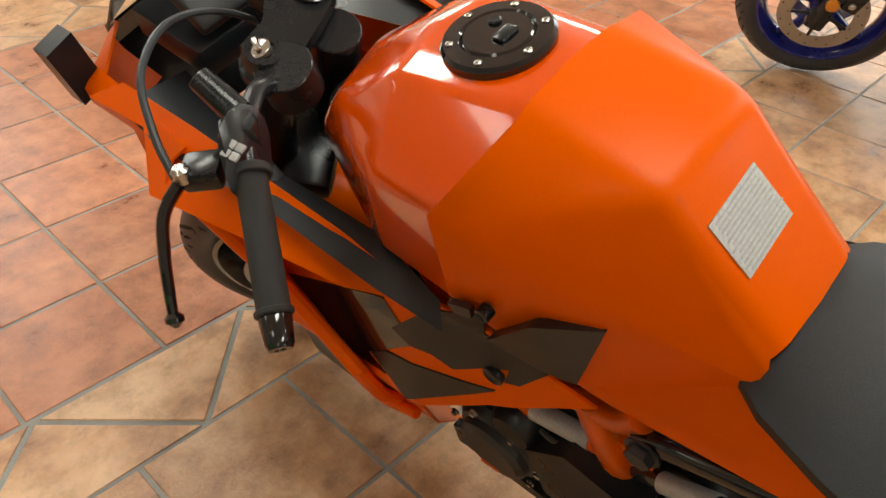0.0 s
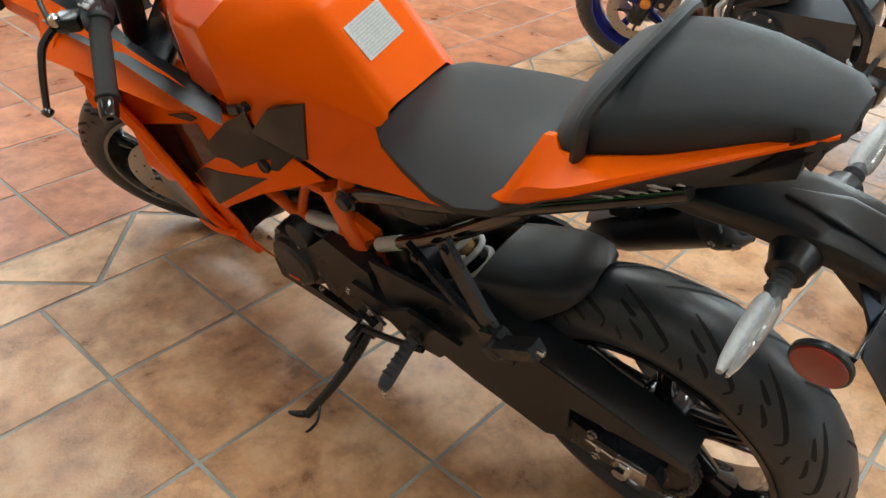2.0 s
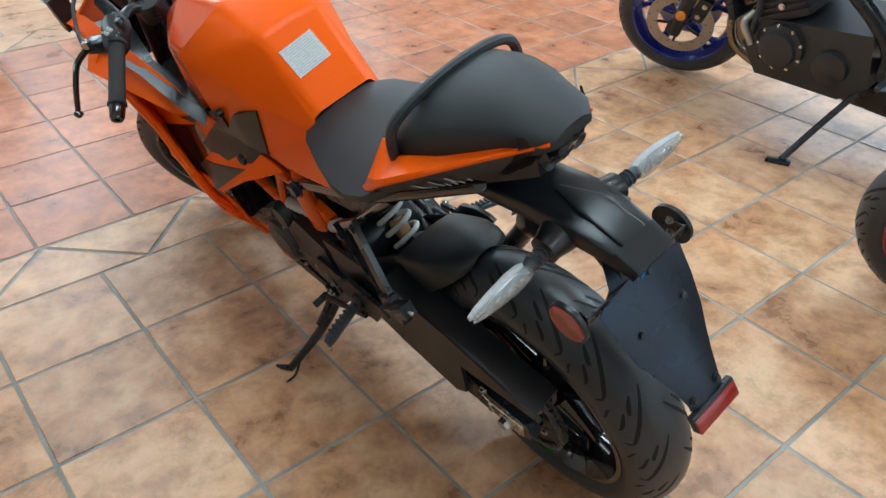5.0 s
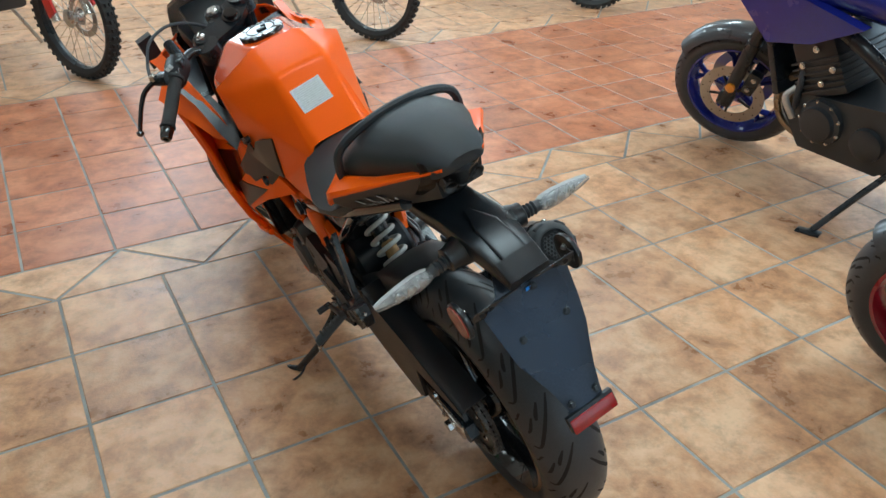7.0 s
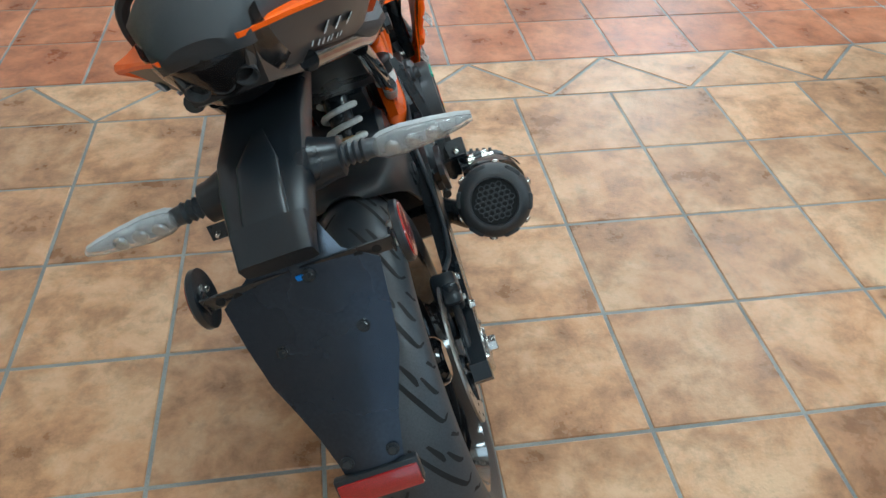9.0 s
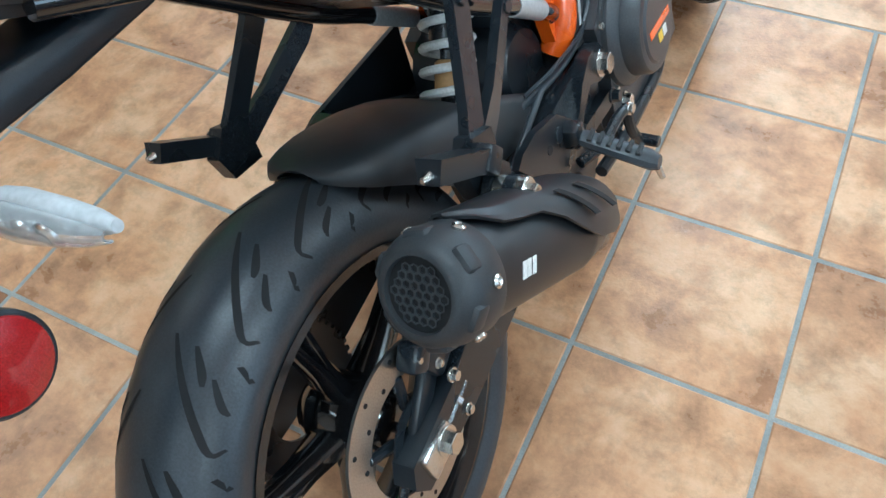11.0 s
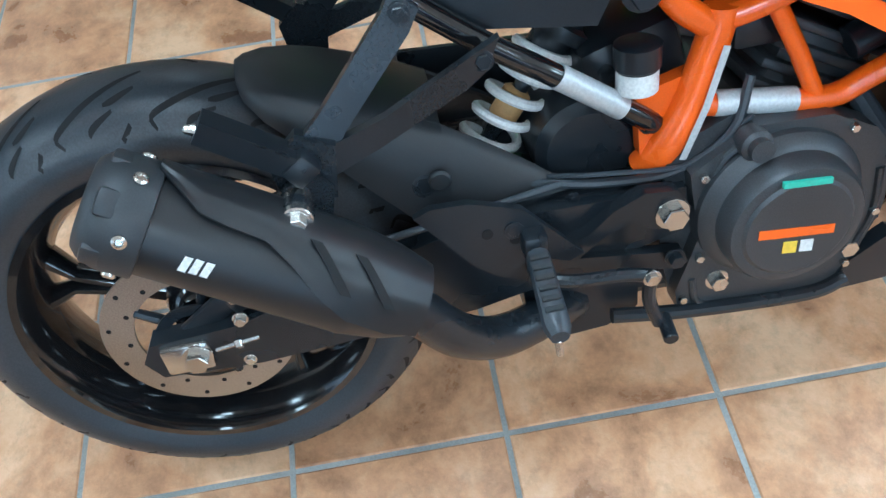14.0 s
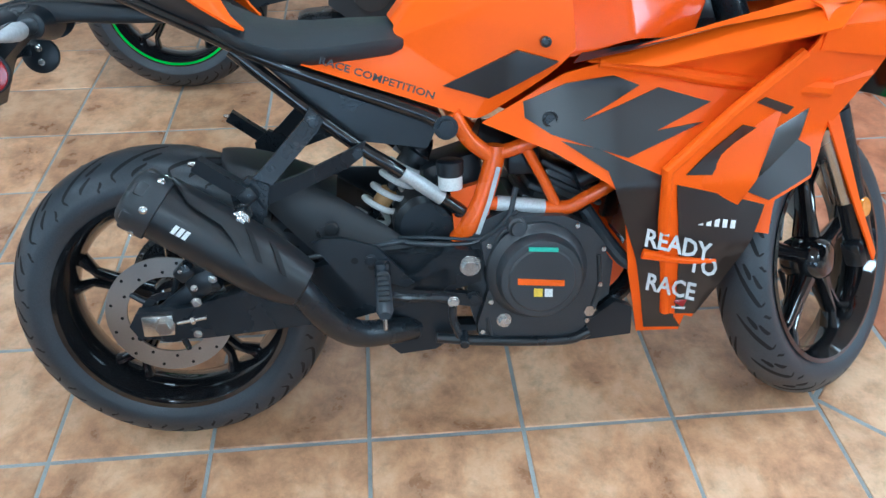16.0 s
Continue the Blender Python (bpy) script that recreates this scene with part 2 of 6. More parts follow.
def along(p0, p1):
    p0, p1 = Vector(p0), Vector(p1)
    return Matrix.Translation(p0) @ (p1 - p0).to_track_quat("Z", "Y").to_matrix().to_4x4(), (p1 - p0).length


def lathe(profile, seg=40, closed=False):
    """Revolves (r, z) pairs round z."""
    bm = bmesh.new()
    rings = []
    for k in range(seg):
        a = 2 * math.pi * k / seg
        rings.append([bm.verts.new((r * math.cos(a), r * math.sin(a), z)) for r, z in profile])
    n = len(profile)
    for k in range(seg):
        a, b = rings[k], rings[(k + 1) % seg]
        for i in range(n if closed else n - 1):
            j = (i + 1) % n
            bm.faces.new((a[i], b[i], b[j], a[j]))
    if not closed:
        for i in (0, n - 1):
            if profile[i][0] > 1e-6:
                bm.faces.new([r[i] for r in rings])
    bmesh.ops.remove_doubles(bm, verts=bm.verts[:], dist=1e-6)
    return bm


def rod(p0, p1, r0, r1=None, seg=16, bevel=0.0015):
    m, d = along(p0, p1)
    r1 = r0 if r1 is None else r1
    b = min(bevel, r0 * 0.4, r1 * 0.4, d * 0.3)
    return moved(lathe([(r0 - b, 0), (r0, b), (r1, d - b), (r1 - b, d)], seg), m)


def spun(p0, p1, profile, seg=40):
    """A lathe along the line from p0 to p1; the profile is (r, share of the length or metres past 0)."""
    m, d = along(p0, p1)
    return moved(lathe([(r, s * d) for r, s in profile], seg), m)


def smooth_line(points, steps=6):
    pts = [Vector(p) for p in points]
    if len(pts) < 3:
        return pts
    ext = [2 * pts[0] - pts[1]] + pts + [2 * pts[-1] - pts[-2]]
    out = []
    for i in range(1, len(ext) - 2):
        a, b, c, d = ext[i - 1 : i + 3]
        for k in range(steps):
            t = k / steps
            out.append(0.5 * (2 * b + (c - a) * t + (2 * a - 5 * b + 4 * c - d) * t * t + (3 * b - a - 3 * c + d) * t**3))
    return out + [pts[-1]]


def tube(points, r, seg=10, steps=6, taper=None, curved=True):
    pts = smooth_line(points, steps) if curved else [Vector(p) for p in points]
    bm = bmesh.new()
    rings, up = [], None
    for i, p in enumerate(pts):
        d = (pts[min(i + 1, len(pts) - 1)] - pts[max(i - 1, 0)]).normalized()
        if up is None:
            up = d.orthogonal().normalized()
        up = (up - d * up.dot(d)).normalized()
        side = d.cross(up)
        rr = r if taper is None else r + (taper - r) * i / (len(pts) - 1)
        rings.append([bm.verts.new(p + rr * (math.cos(2 * math.pi * k / seg) * up + math.sin(2 * math.pi * k / seg) * side)) for k in range(seg)])
    for a, b in zip(rings, rings[1:]):
        for k in range(seg):
            bm.faces.new((a[k], a[(k + 1) % seg], b[(k + 1) % seg], b[k]))
    bm.faces.new(rings[0])
    bm.faces.new(rings[-1])
    return bm


def loft(sections, closed=True, caps=True):
    bm = bmesh.new()
    rings = [[bm.verts.new(p) for p in s] for s in sections]
    n = len(rings[0])
    for a, b in zip(rings, rings[1:]):
        for k in range(n if closed else n - 1):
            bm.faces.new((a[k], a[(k + 1) % n], b[(k + 1) % n], b[k]))
    if caps:
        bm.faces.new(rings[0])
        bm.faces.new(rings[-1])
    return bm


def shell(bm, thick):
    """Gives an open sheet its thickness."""
    bmesh.ops.recalc_face_normals(bm, faces=bm.faces[:])
    bmesh.ops.solidify(bm, geom=bm.faces[:], thickness=thick)
    return bm


def prism(poly, x0, x1, bevel=0.003):
    """A (y, z) outline made solid between x0 and x1."""
    bm = bmesh.new()
    a = [bm.verts.new((x0, y, z)) for y, z in poly]
    b = [bm.verts.new((x1, y, z)) for y, z in poly]
    n = len(poly)
    for k in range(n):
        bm.faces.new((a[k], a[(k + 1) % n], b[(k + 1) % n], b[k]))
    bm.faces.new(a)
    bm.faces.new(b)
    return soften(bm, bevel)


def skin(poly, depth, thick=0.003, cuts=3, lift=0.0):
    """A (y, z) outline laid on the curved surface x = depth(y, z), with thickness inwards."""
    bm = bmesh.new()
    bm.faces.new([bm.verts.new((0, y, z)) for y, z in poly])
    bmesh.ops.triangulate(bm, faces=bm.faces[:])
    for _ in range(cuts + 2):
        long_ones = [e for e in bm.edges if e.calc_length() > 0.02]
        if long_ones:
            bmesh.ops.subdivide_edges(bm, edges=long_ones, cuts=1)
            bmesh.ops.triangulate(bm, faces=bm.faces[:])
    front = list(bm.faces)
    for v in bm.verts:
        v.co.x = depth(v.co.y, v.co.z) + lift
    made = bmesh.ops.extrude_face_region(bm, geom=front)
    for v in made["geom"]:
        if isinstance(v, bmesh.types.BMVert):
            v.co.x -= thick
    return bm


def lerp(v, xs, ys):
    return float(np.interp(v, xs, ys))


def bolt(p, d, r=0.007, h=0.006):
    """A hexagon head on a washer."""
    p, d = Vector(p), Vector(d).normalized()
    return join(rod(p - d * 0.002, p + d * 0.0015, r * 1.35, seg=14, bevel=0.0004), rod(p, p + d * h, r, seg=6, bevel=0.0008))

# ---- wheels ----
def tyre_point(s, ang, R, w, lift=0.0):
    """A place on the tread: s from -1 to 1 across, ang round the axle (local x)."""
    th = radians(76) * s
    x = (w / 2) * math.sin(th) / math.sin(radians(76))
    r = R - w * 0.37 * (1 - math.cos(th)) / (1 - math.cos(radians(76))) + lift
    return Vector((x, r * math.cos(ang), r * math.sin(ang)))


def tyre_mesh(R, w, seg=96, rim_r=0.216):
    prof = [tyre_point(s / 8, 0, R, w) for s in range(-8, 9)]
    prof = [(p.y, p.x) for p in prof]
    k = w / 2
    prof = [(rim_r - 0.004, -k * 0.80), (rim_r + 0.008, -k * 0.86), (rim_r + 0.02, -k * 0.97)] + prof + [(rim_r + 0.02, k * 0.97), (rim_r + 0.008, k * 0.86), (rim_r - 0.004, k * 0.80)]
    return moved(lathe(prof, seg, closed=True), Matrix.Rotation(radians(90), 4, "Y"))


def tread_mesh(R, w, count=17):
    """Black ribbons on the tread that paint the shade of a sport tyre's grooves: long bent sipes and short ones on both
    sides.
    """
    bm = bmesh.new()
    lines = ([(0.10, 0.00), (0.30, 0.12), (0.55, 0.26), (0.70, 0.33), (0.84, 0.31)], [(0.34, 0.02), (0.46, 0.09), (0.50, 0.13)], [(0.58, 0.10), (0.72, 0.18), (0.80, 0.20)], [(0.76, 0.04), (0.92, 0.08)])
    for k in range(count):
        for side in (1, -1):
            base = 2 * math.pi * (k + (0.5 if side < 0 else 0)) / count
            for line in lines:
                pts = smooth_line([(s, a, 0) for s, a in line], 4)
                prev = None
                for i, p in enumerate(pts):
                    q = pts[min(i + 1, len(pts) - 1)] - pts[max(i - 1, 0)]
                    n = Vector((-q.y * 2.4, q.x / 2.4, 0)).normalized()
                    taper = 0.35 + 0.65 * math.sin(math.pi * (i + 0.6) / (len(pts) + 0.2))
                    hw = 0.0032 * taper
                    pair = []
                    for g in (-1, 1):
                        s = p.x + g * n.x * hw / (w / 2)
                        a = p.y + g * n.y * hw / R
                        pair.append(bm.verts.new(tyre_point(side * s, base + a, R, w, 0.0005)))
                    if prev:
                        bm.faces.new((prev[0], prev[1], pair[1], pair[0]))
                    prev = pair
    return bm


def rim_mesh(w, r=0.216):
    k = w / 2 * 0.80
    prof = [(r + 0.006, -k - 0.006), (r - 0.004, -k - 0.007), (r - 0.016, -k + 0.012), (r - 0.026, -0.012), (r - 0.026, 0.012), (r - 0.016, k - 0.012), (r - 0.004, k + 0.007), (r + 0.006, k + 0.006), (r - 0.001, k - 0.004), (r - 0.012, 0.0), (r - 0.001, -k + 0.004)]
    return moved(lathe(prof, 72, closed=True), Matrix.Rotation(radians(90), 4, "Y"))


def spoke_mesh(k, n, r=0.195):
    a = 2 * math.pi * k / n + 0.3
    bms = []
    for d in (-0.055, 0.055):
        sec = []
        for rr, ang, wd, th in ((0.045, a + d * 1.2, 0.014, 0.030), (0.10, a + d * 0.8, 0.011, 0.021), (0.16, a + d * 1.2, 0.009, 0.017), (r, a + d * 3.2, 0.014, 0.022)):
            c = Vector((0, rr * math.cos(ang), rr * math.sin(ang)))
            t = Vector((0, -math.sin(ang), math.cos(ang)))
            sec.append([c + t * (wd * math.cos(q)) + Vector((th * math.sin(q), 0, 0)) for q in [math.pi * 2 * j / 10 for j in range(10)]])
        bms.append(loft(sec))
    return join(*bms)


def disc_mesh(r0, r1, x, thick=0.004, seg=72):
    return moved(lathe([(r0, -thick / 2), (r1, -thick / 2), (r1, thick / 2), (r0, thick / 2)], seg, closed=True), Matrix.Translation((x, 0, 0)) @ Matrix.Rotation(radians(90), 4, "Y"))


def dots_mesh(places, d, r, h=0.0006, seg=8):
    return join(*[rod(Vector(p), Vector(p) + Vector(d) * h, r, seg=seg, bevel=0) for p in places])


def wheel(parent, name, m, R, w, rim_mat, discs, spokes=5, stripe=None):
    """Alloy wheel: rim as the part, with tyre, painted groove shade, spokes, hub and brake discs (side x, inner, outer
    radius) under it.
    """
    rim = part(name, rim_mesh(w), rim_mat, parent)
    rim.matrix_local = m
    part("tyre", tyre_mesh(R, w), M_RUBBER, rim, "black sport tyre with sipes")
    part("tread_groove", tread_mesh(R, w), M_RECESS_SHADE, rim)
    part("hub", spun((-w * 0.42, 0, 0), (w * 0.42, 0, 0), [(0.030, 0), (0.040, 0.06), (0.050, 0.25), (0.052, 0.5), (0.050, 0.75), (0.040, 0.94), (0.030, 1)]), rim_mat, rim)
    for k in range(spokes):
        part("spoke", spoke_mesh(k, spokes), rim_mat, rim)
    for x, r0, r1 in discs:
        part("brake_disc", disc_mesh(r0, r1, x), M_DISC, rim, "drilled steel brake disc")
        side = 1 if x > 0 else -1
        holes = [(x + side * 0.002, (r0 + (r1 - r0) * f) * math.cos(a), (r0 + (r1 - r0) * f) * math.sin(a)) for k in range(24) for f, a in ((0.25 + 0.5 * (k % 2), 2 * math.pi * k / 24),)]
        # black dots laid on the disc paint the dark inside its drilled holes
        part("disc_hole", [dots_mesh([h], (side, 0, 0), 0.0032) for h in holes], M_RECESS_SHADE, rim)
        arms = [rod((x, 0.035 * math.cos(a), 0.035 * math.sin(a)), (x, r0 * 1.04 * math.cos(a), r0 * 1.04 * math.sin(a)), 0.007, 0.006, 8) for a in [2 * math.pi * k / 5 for k in range(5)]]
        part("disc_carrier", arms, M_SATIN, rim)
    if stripe:
        for x in (-1, 1):
            part("rim_stripe", disc_mesh(0.2085, 0.2165, x * (w * 0.4 + 0.0085), 0.002), stripe, rim)
    return rim


# ---- the orange sport motorcycle ----
BIKE = Matrix.Translation((0.5913, -1.346, 0.0055)) @ Matrix.Rotation(radians(1.5), 4, "Z") @ Matrix.Rotation(radians(-17.9), 4, "Y")
bike = root("motorcycle", BIKE, "orange and black sport motorcycle leaning on its side stand", "motorcycle")
STEM, STEER_AXIS = Vector((0, 1.035, 0.93)), Vector((0, -0.399, 0.917))
STEER = Matrix.Translation(STEM) @ Matrix.Rotation(radians(35), 4, STEER_AXIS) @ Matrix.Translation(-STEM)


def both(name, make, material, label=""):
    part(name, make(), material, bike, label)
    part(name, mirrored(make()), material, bike, label)


rear = wheel(bike, "rear_wheel", Matrix.Translation((0, 0, 0.306)), 0.306, 0.150, M_GLOSSBLK, [(0.088, 0.078, 0.117)])
front = wheel(bike, "front_wheel", STEER @ Matrix.Translation((0, 1.328, 0.281)), 0.293, 0.112, M_GLOSSBLK, [(-0.068, 0.105, 0.158)])

# rear sprocket and chain
teeth = []
for k in range(44):
    a = 2 * math.pi * k / 44
    teeth.append(moved(box((0, 0.1015, 0), (0.005, 0.008, 0.008), bevel=0.0015), Matrix.Rotation(a, 4, "X")))
part("sprocket", moved(join(disc_mesh(0.055, 0.099, 0, 0.005), *teeth), Matrix.Translation((-0.088, 0, 0))), M_SATIN, rear, "black rear sprocket")
part("sprocket_bolt", [*[bolt((-0.091, 0.066 * math.cos(a), 0.066 * math.sin(a)), (-1, 0, 0), 0.006) for a in [2 * math.pi * k / 5 for k in range(5)]]], M_STEEL, rear)


def chain_mesh():
    c0, r0, c1, r1 = Vector((0, 0, 0.306)), 0.104, Vector((0, 0.595, 0.385)), 0.036
    pts = []
    for k in range(41):
        a = radians(102 + 168 * k / 40)
        pts.append(c0 + Vector((0, r0 * math.cos(a), r0 * math.sin(a))))
    for k in range(17):
        a = radians(-78 + 168 * k / 16)
        pts.append(c1 + Vector((0, r1 * math.cos(a), r1 * math.sin(a))))
    pts.append(pts[0])
    run, out, step = 0.0, [], 0.0135
    for a, b in zip(pts, pts[1:]):
        d = (b - a).length
        while run < d:
            out.append((a + (b - a) * (run / d), (b - a).normalized()))
            run += step
        run -= d
    bms = []
    for i, (p, d) in enumerate(out):
        ang = math.degrees(math.atan2(d.z, d.y))
        for x in ((-0.0075, 0.0075) if i % 2 else (-0.0045, 0.0045)):
            bms.append(box((-0.088 + x, p.y, p.z), (0.0022, 0.0165, 0.0105), (ang, 0, 0), 0.003))
        bms.append(rod((-0.099, p.y, p.z), (-0.077, p.y, p.z), 0.0032, seg=6))
    return join(*bms)


part("chain", chain_mesh(), M_CHAIN, bike, "drive chain")

# swingarm, guard and axle
arm_poly = [(0.59, 0.405), (0.42, 0.41), (0.30, 0.40), (0.05, 0.335), (-0.05, 0.33), (-0.065, 0.305), (-0.05, 0.278), (0.07, 0.270), (0.335, 0.285), (0.46, 0.31), (0.59, 0.345)]
swing = part("swingarm", join(prism(arm_poly, 0.098, 0.128, 0.008), prism(arm_poly, -0.128, -0.104, 0.008), prism([(0.40, 0.41), (0.56, 0.41), (0.58, 0.33), (0.40, 0.31)], -0.11, 0.11, 0.015)), M_SATIN, bike, "black cast swingarm")
guard_poly = [(0.52, 0.500), (0.30, 0.515), (0.12, 0.490), (-0.105, 0.443), (-0.112, 0.428), (0.0, 0.418), (0.098, 0.408), (0.112, 0.300), (0.150, 0.272), (0.31, 0.305), (0.375, 0.325), (0.50, 0.395)]
part("chain_guard", prism(guard_poly, -0.140, -0.131, 0.003), M_PLASTIC, bike, "long black chain guard")
part("guard_top", shell(loft([[(-0.139, 0.30, 0.514), (-0.128, 0.30, 0.520), (-0.075, 0.30, 0.518)], [(-0.139, 0.12, 0.489), (-0.128, 0.12, 0.495), (-0.075, 0.12, 0.493)], [(-0.139, -0.105, 0.442), (-0.128, -0.105, 0.448), (-0.075, -0.10, 0.446)]], closed=False, caps=False), 0.004), M_PLASTIC, bike)
for sx in (1, -1):
    part("chain_adjuster", box((sx * 0.128, -0.012, 0.305), (0.016, 0.058, 0.042), bevel=0.005), M_STEEL, bike, "bright axle adjuster block")
    part("axle_nut", bolt((sx * 0.136, 0, 0.306), (sx, 0, 0), 0.014, 0.014), M_STEEL, bike)
    part("adjuster_bolt", join(rod((sx * 0.126, 0.02, 0.305), (sx * 0.126, 0.075, 0.312), 0.004, seg=8), rod((sx * 0.126, 0.045, 0.308), (sx * 0.126, 0.054, 0.309), 0.008, seg=6)), M_STEEL, bike)
    part("spool_bolt", [bolt((sx * 0.128, 0.062, 0.345), (sx, 0, 0), 0.007, 0.008), bolt((sx * 0.128, 0.055, 0.28), (sx, 0, 0), 0.006, 0.006)], M_STEEL, bike)
caliper = part("rear_caliper", join(box((0.098, 0.075, 0.375), (0.045, 0.06, 0.05), (20, 0, 0), 0.009), box((0.108, 0.045, 0.40), (0.03, 0.035, 0.03), (40, 0, 0), 0.007), box((0.105, 0.03, 0.345), (0.014, 0.10, 0.03), (35, 0, 0), 0.005)), M_SATIN, bike, "small black brake caliper")
part("caliper_pin", [bolt((0.12, 0.095, 0.385), (1, 0, 0), 0.006), bolt((0.12, 0.06, 0.37), (1, 0, 0), 0.005), bolt((0.118, 0.04, 0.405), (1, 0, 0), 0.0045)], M_STEEL, caliper)
part("brake_hose", tube([(0.105, 0.10, 0.40), (0.12, 0.14, 0.40), (0.125, 0.22, 0.41), (0.12, 0.33, 0.42), (0.11, 0.45, 0.43)], 0.0045), M_RUBBER, bike)
part("abs_ring", disc_mesh(0.038, 0.052, 0.101, 0.003), M_SATIN, rear)


# rear hugger
def hugger_mesh():
    """The arch over the tyre: y, crown height, half width, depth of the sides."""
    secs = []
    for y, z, w, drop in ((0.124, 0.598, 0.030, 0.008), (0.130, 0.598, 0.052, 0.016), (0.148, 0.595, 0.072, 0.030), (0.175, 0.588, 0.084, 0.046), (0.205, 0.578, 0.092, 0.064), (0.240, 0.564, 0.097, 0.090), (0.285, 0.544, 0.100, 0.122), (0.330, 0.520, 0.101, 0.118)):
        ring = []
        for s in [k / 10 for k in range(-10, 11)]:
            a = max(0.0, (abs(s) - 0.62) / 0.38)
            x = math.copysign(w * (min(abs(s), 0.62) / 0.62 * 0.80 + 0.20 * math.sin(a * math.pi / 2)), s)
            ring.append((x, y, z - 0.010 * min(1.0, abs(s) / 0.62) ** 2 - drop * a ** 1.6))
        secs.append(ring)
    return shell(loft(secs, closed=False, caps=False), 0.004)


def hugger_side(sx):
    """The side sheet from the arch forward to the swingarm pivot: y, top edge (x, z), lower edge (x, z)."""
    secs = []
    for y, xt, zt, xl, zl in ((0.285, 0.070, 0.536, 0.101, 0.424), (0.330, 0.072, 0.513, 0.103, 0.418), (0.370, 0.074, 0.486, 0.104, 0.408), (0.415, 0.080, 0.455, 0.104, 0.394), (0.460, 0.086, 0.420, 0.104, 0.378), (0.482, 0.090, 0.402, 0.104, 0.376)):
        secs.append([(sx * (xt + (xl - xt) * f ** 0.55), y, zt + (zl - zt) * f) for f in (0, 0.08, 0.2, 0.4, 0.7, 1)])
    return shell(loft(secs, closed=False, caps=False), 0.004)


hug = part("rear_hugger", hugger_mesh(), M_HUGGER, bike, "matte black plastic rear hugger", 50)
for sx in (1, -1):
    part("hugger_skirt", hugger_side(sx), M_HUGGER, hug, "", 50)
part("hugger_bolt", [bolt((0.112, 0.463, 0.409), (1, 0, 0), 0.006), bolt((0.098, 0.30, 0.455), (1, 0, 0.2), 0.010, 0.003)], M_SATIN, hug)

# shock absorber
s0, s1 = Vector((0.0, 0.372, 0.418)), Vector((0.0, 0.495, 0.580))
sm, sd = along(s0, s1)
spring = [sm @ Vector((0.033 * math.cos(a), 0.033 * math.sin(a), 0.02 + (sd - 0.05) * a / (2 * math.pi * 5))) for a in [2 * math.pi * 5 * k / 110 for k in range(111)]]
shock = part("shock_absorber", spun(s0, s1 + (s1 - s0) * 0.12, [(0.012, 0), (0.016, 0.03), (0.010, 0.06), (0.010, 0.5), (0.024, 0.55), (0.026, 0.86), (0.020, 0.95), (0.014, 1)], 24), M_SATIN, bike)
part("spring", tube(spring, 0.0062, 8, 1), M_WHITE, shock, "white coil spring")
part("bump_stop", spun(s0.lerp(s1, 0.28), s0.lerp(s1, 0.50), [(0.012, 0), (0.018, 0.1), (0.018, 0.9), (0.012, 1)], 18), M_BRASS, shock)
part("spring_seat", [spun(s0, s0.lerp(s1, 0.09), [(0.02, 0), (0.040, 0.3), (0.040, 1)], 24), spun(s0.lerp(s1, 0.88), s0.lerp(s1, 0.97), [(0.040, 0), (0.040, 0.8), (0.02, 1)], 24)], M_SATIN, shock)
part("airbox", join(spun((-0.085, 0.50, 0.435), (0.072, 0.495, 0.438), [(0.045, 0), (0.062, 0.06), (0.066, 0.5), (0.062, 0.93), (0.050, 1)], 36), box((0, 0.56, 0.50), (0.12, 0.12, 0.14), (15, 0, 0), 0.02)), M_PLASTIC, bike, "round black airbox cover")

# engine
ENG = [(0.57, 0.45), (0.565, 0.31), (0.58, 0.245), (0.765, 0.230), (0.845, 0.29), (0.85, 0.36), (0.80, 0.43), (0.66, 0.485)]
engine = part("engine", prism(ENG, -0.105, 0.115, 0.012), M_ENGINE, bike, "dark grey single cylinder engine")
part("clutch_cover", join(prism([(0.590, 0.425), (0.604, 0.33), (0.580, 0.255), (0.585, 0.222), (0.620, 0.208), (0.765, 0.205), (0.800, 0.232), (0.826, 0.31), (0.830, 0.40), (0.800, 0.440), (0.745, 0.468), (0.660, 0.472)], 0.100, 0.136, 0.010), spun((0.125, 0.694, 0.364), (0.190, 0.694, 0.364), [(0.098, 0), (0.096, 0.30), (0.087, 0.46), (0.081, 0.50), (0.079, 0.84), (0.075, 0.93), (0.068, 0.955), (0.064, 0.95), (0.060, 1.0), (0.0, 1.0)], 56)), M_ENGINE, engine, "round dark grey clutch cover")
for y, z in ((0.589, 0.243), (0.633, 0.216), (0.690, 0.212), (0.753, 0.213), (0.795, 0.250), (0.818, 0.325), (0.822, 0.398), (0.606, 0.305), (0.604, 0.420), (0.655, 0.462), (0.770, 0.448)):
    part("case_bolt", bolt((0.134, y, z), (1, 0, 0), 0.0055, 0.010), M_STEEL, engine)
part("case_rib", [tube([(0.134, 0.612, 0.40), (0.136, 0.628, 0.44), (0.136, 0.668, 0.462)], 0.005, 8), tube([(0.134, 0.60, 0.27), (0.136, 0.61, 0.23), (0.136, 0.66, 0.216)], 0.005, 8), tube([(0.134, 0.80, 0.26), (0.136, 0.818, 0.32), (0.136, 0.815, 0.385)], 0.005, 8)], M_CAST, engine)
part("drain_bolt", [bolt((0.136, 0.632, 0.262), (1, 0, 0), 0.011, 0.012), bolt((0.132, 0.800, 0.268), (1, 0, 0), 0.012, 0.008)], M_STEEL, engine)
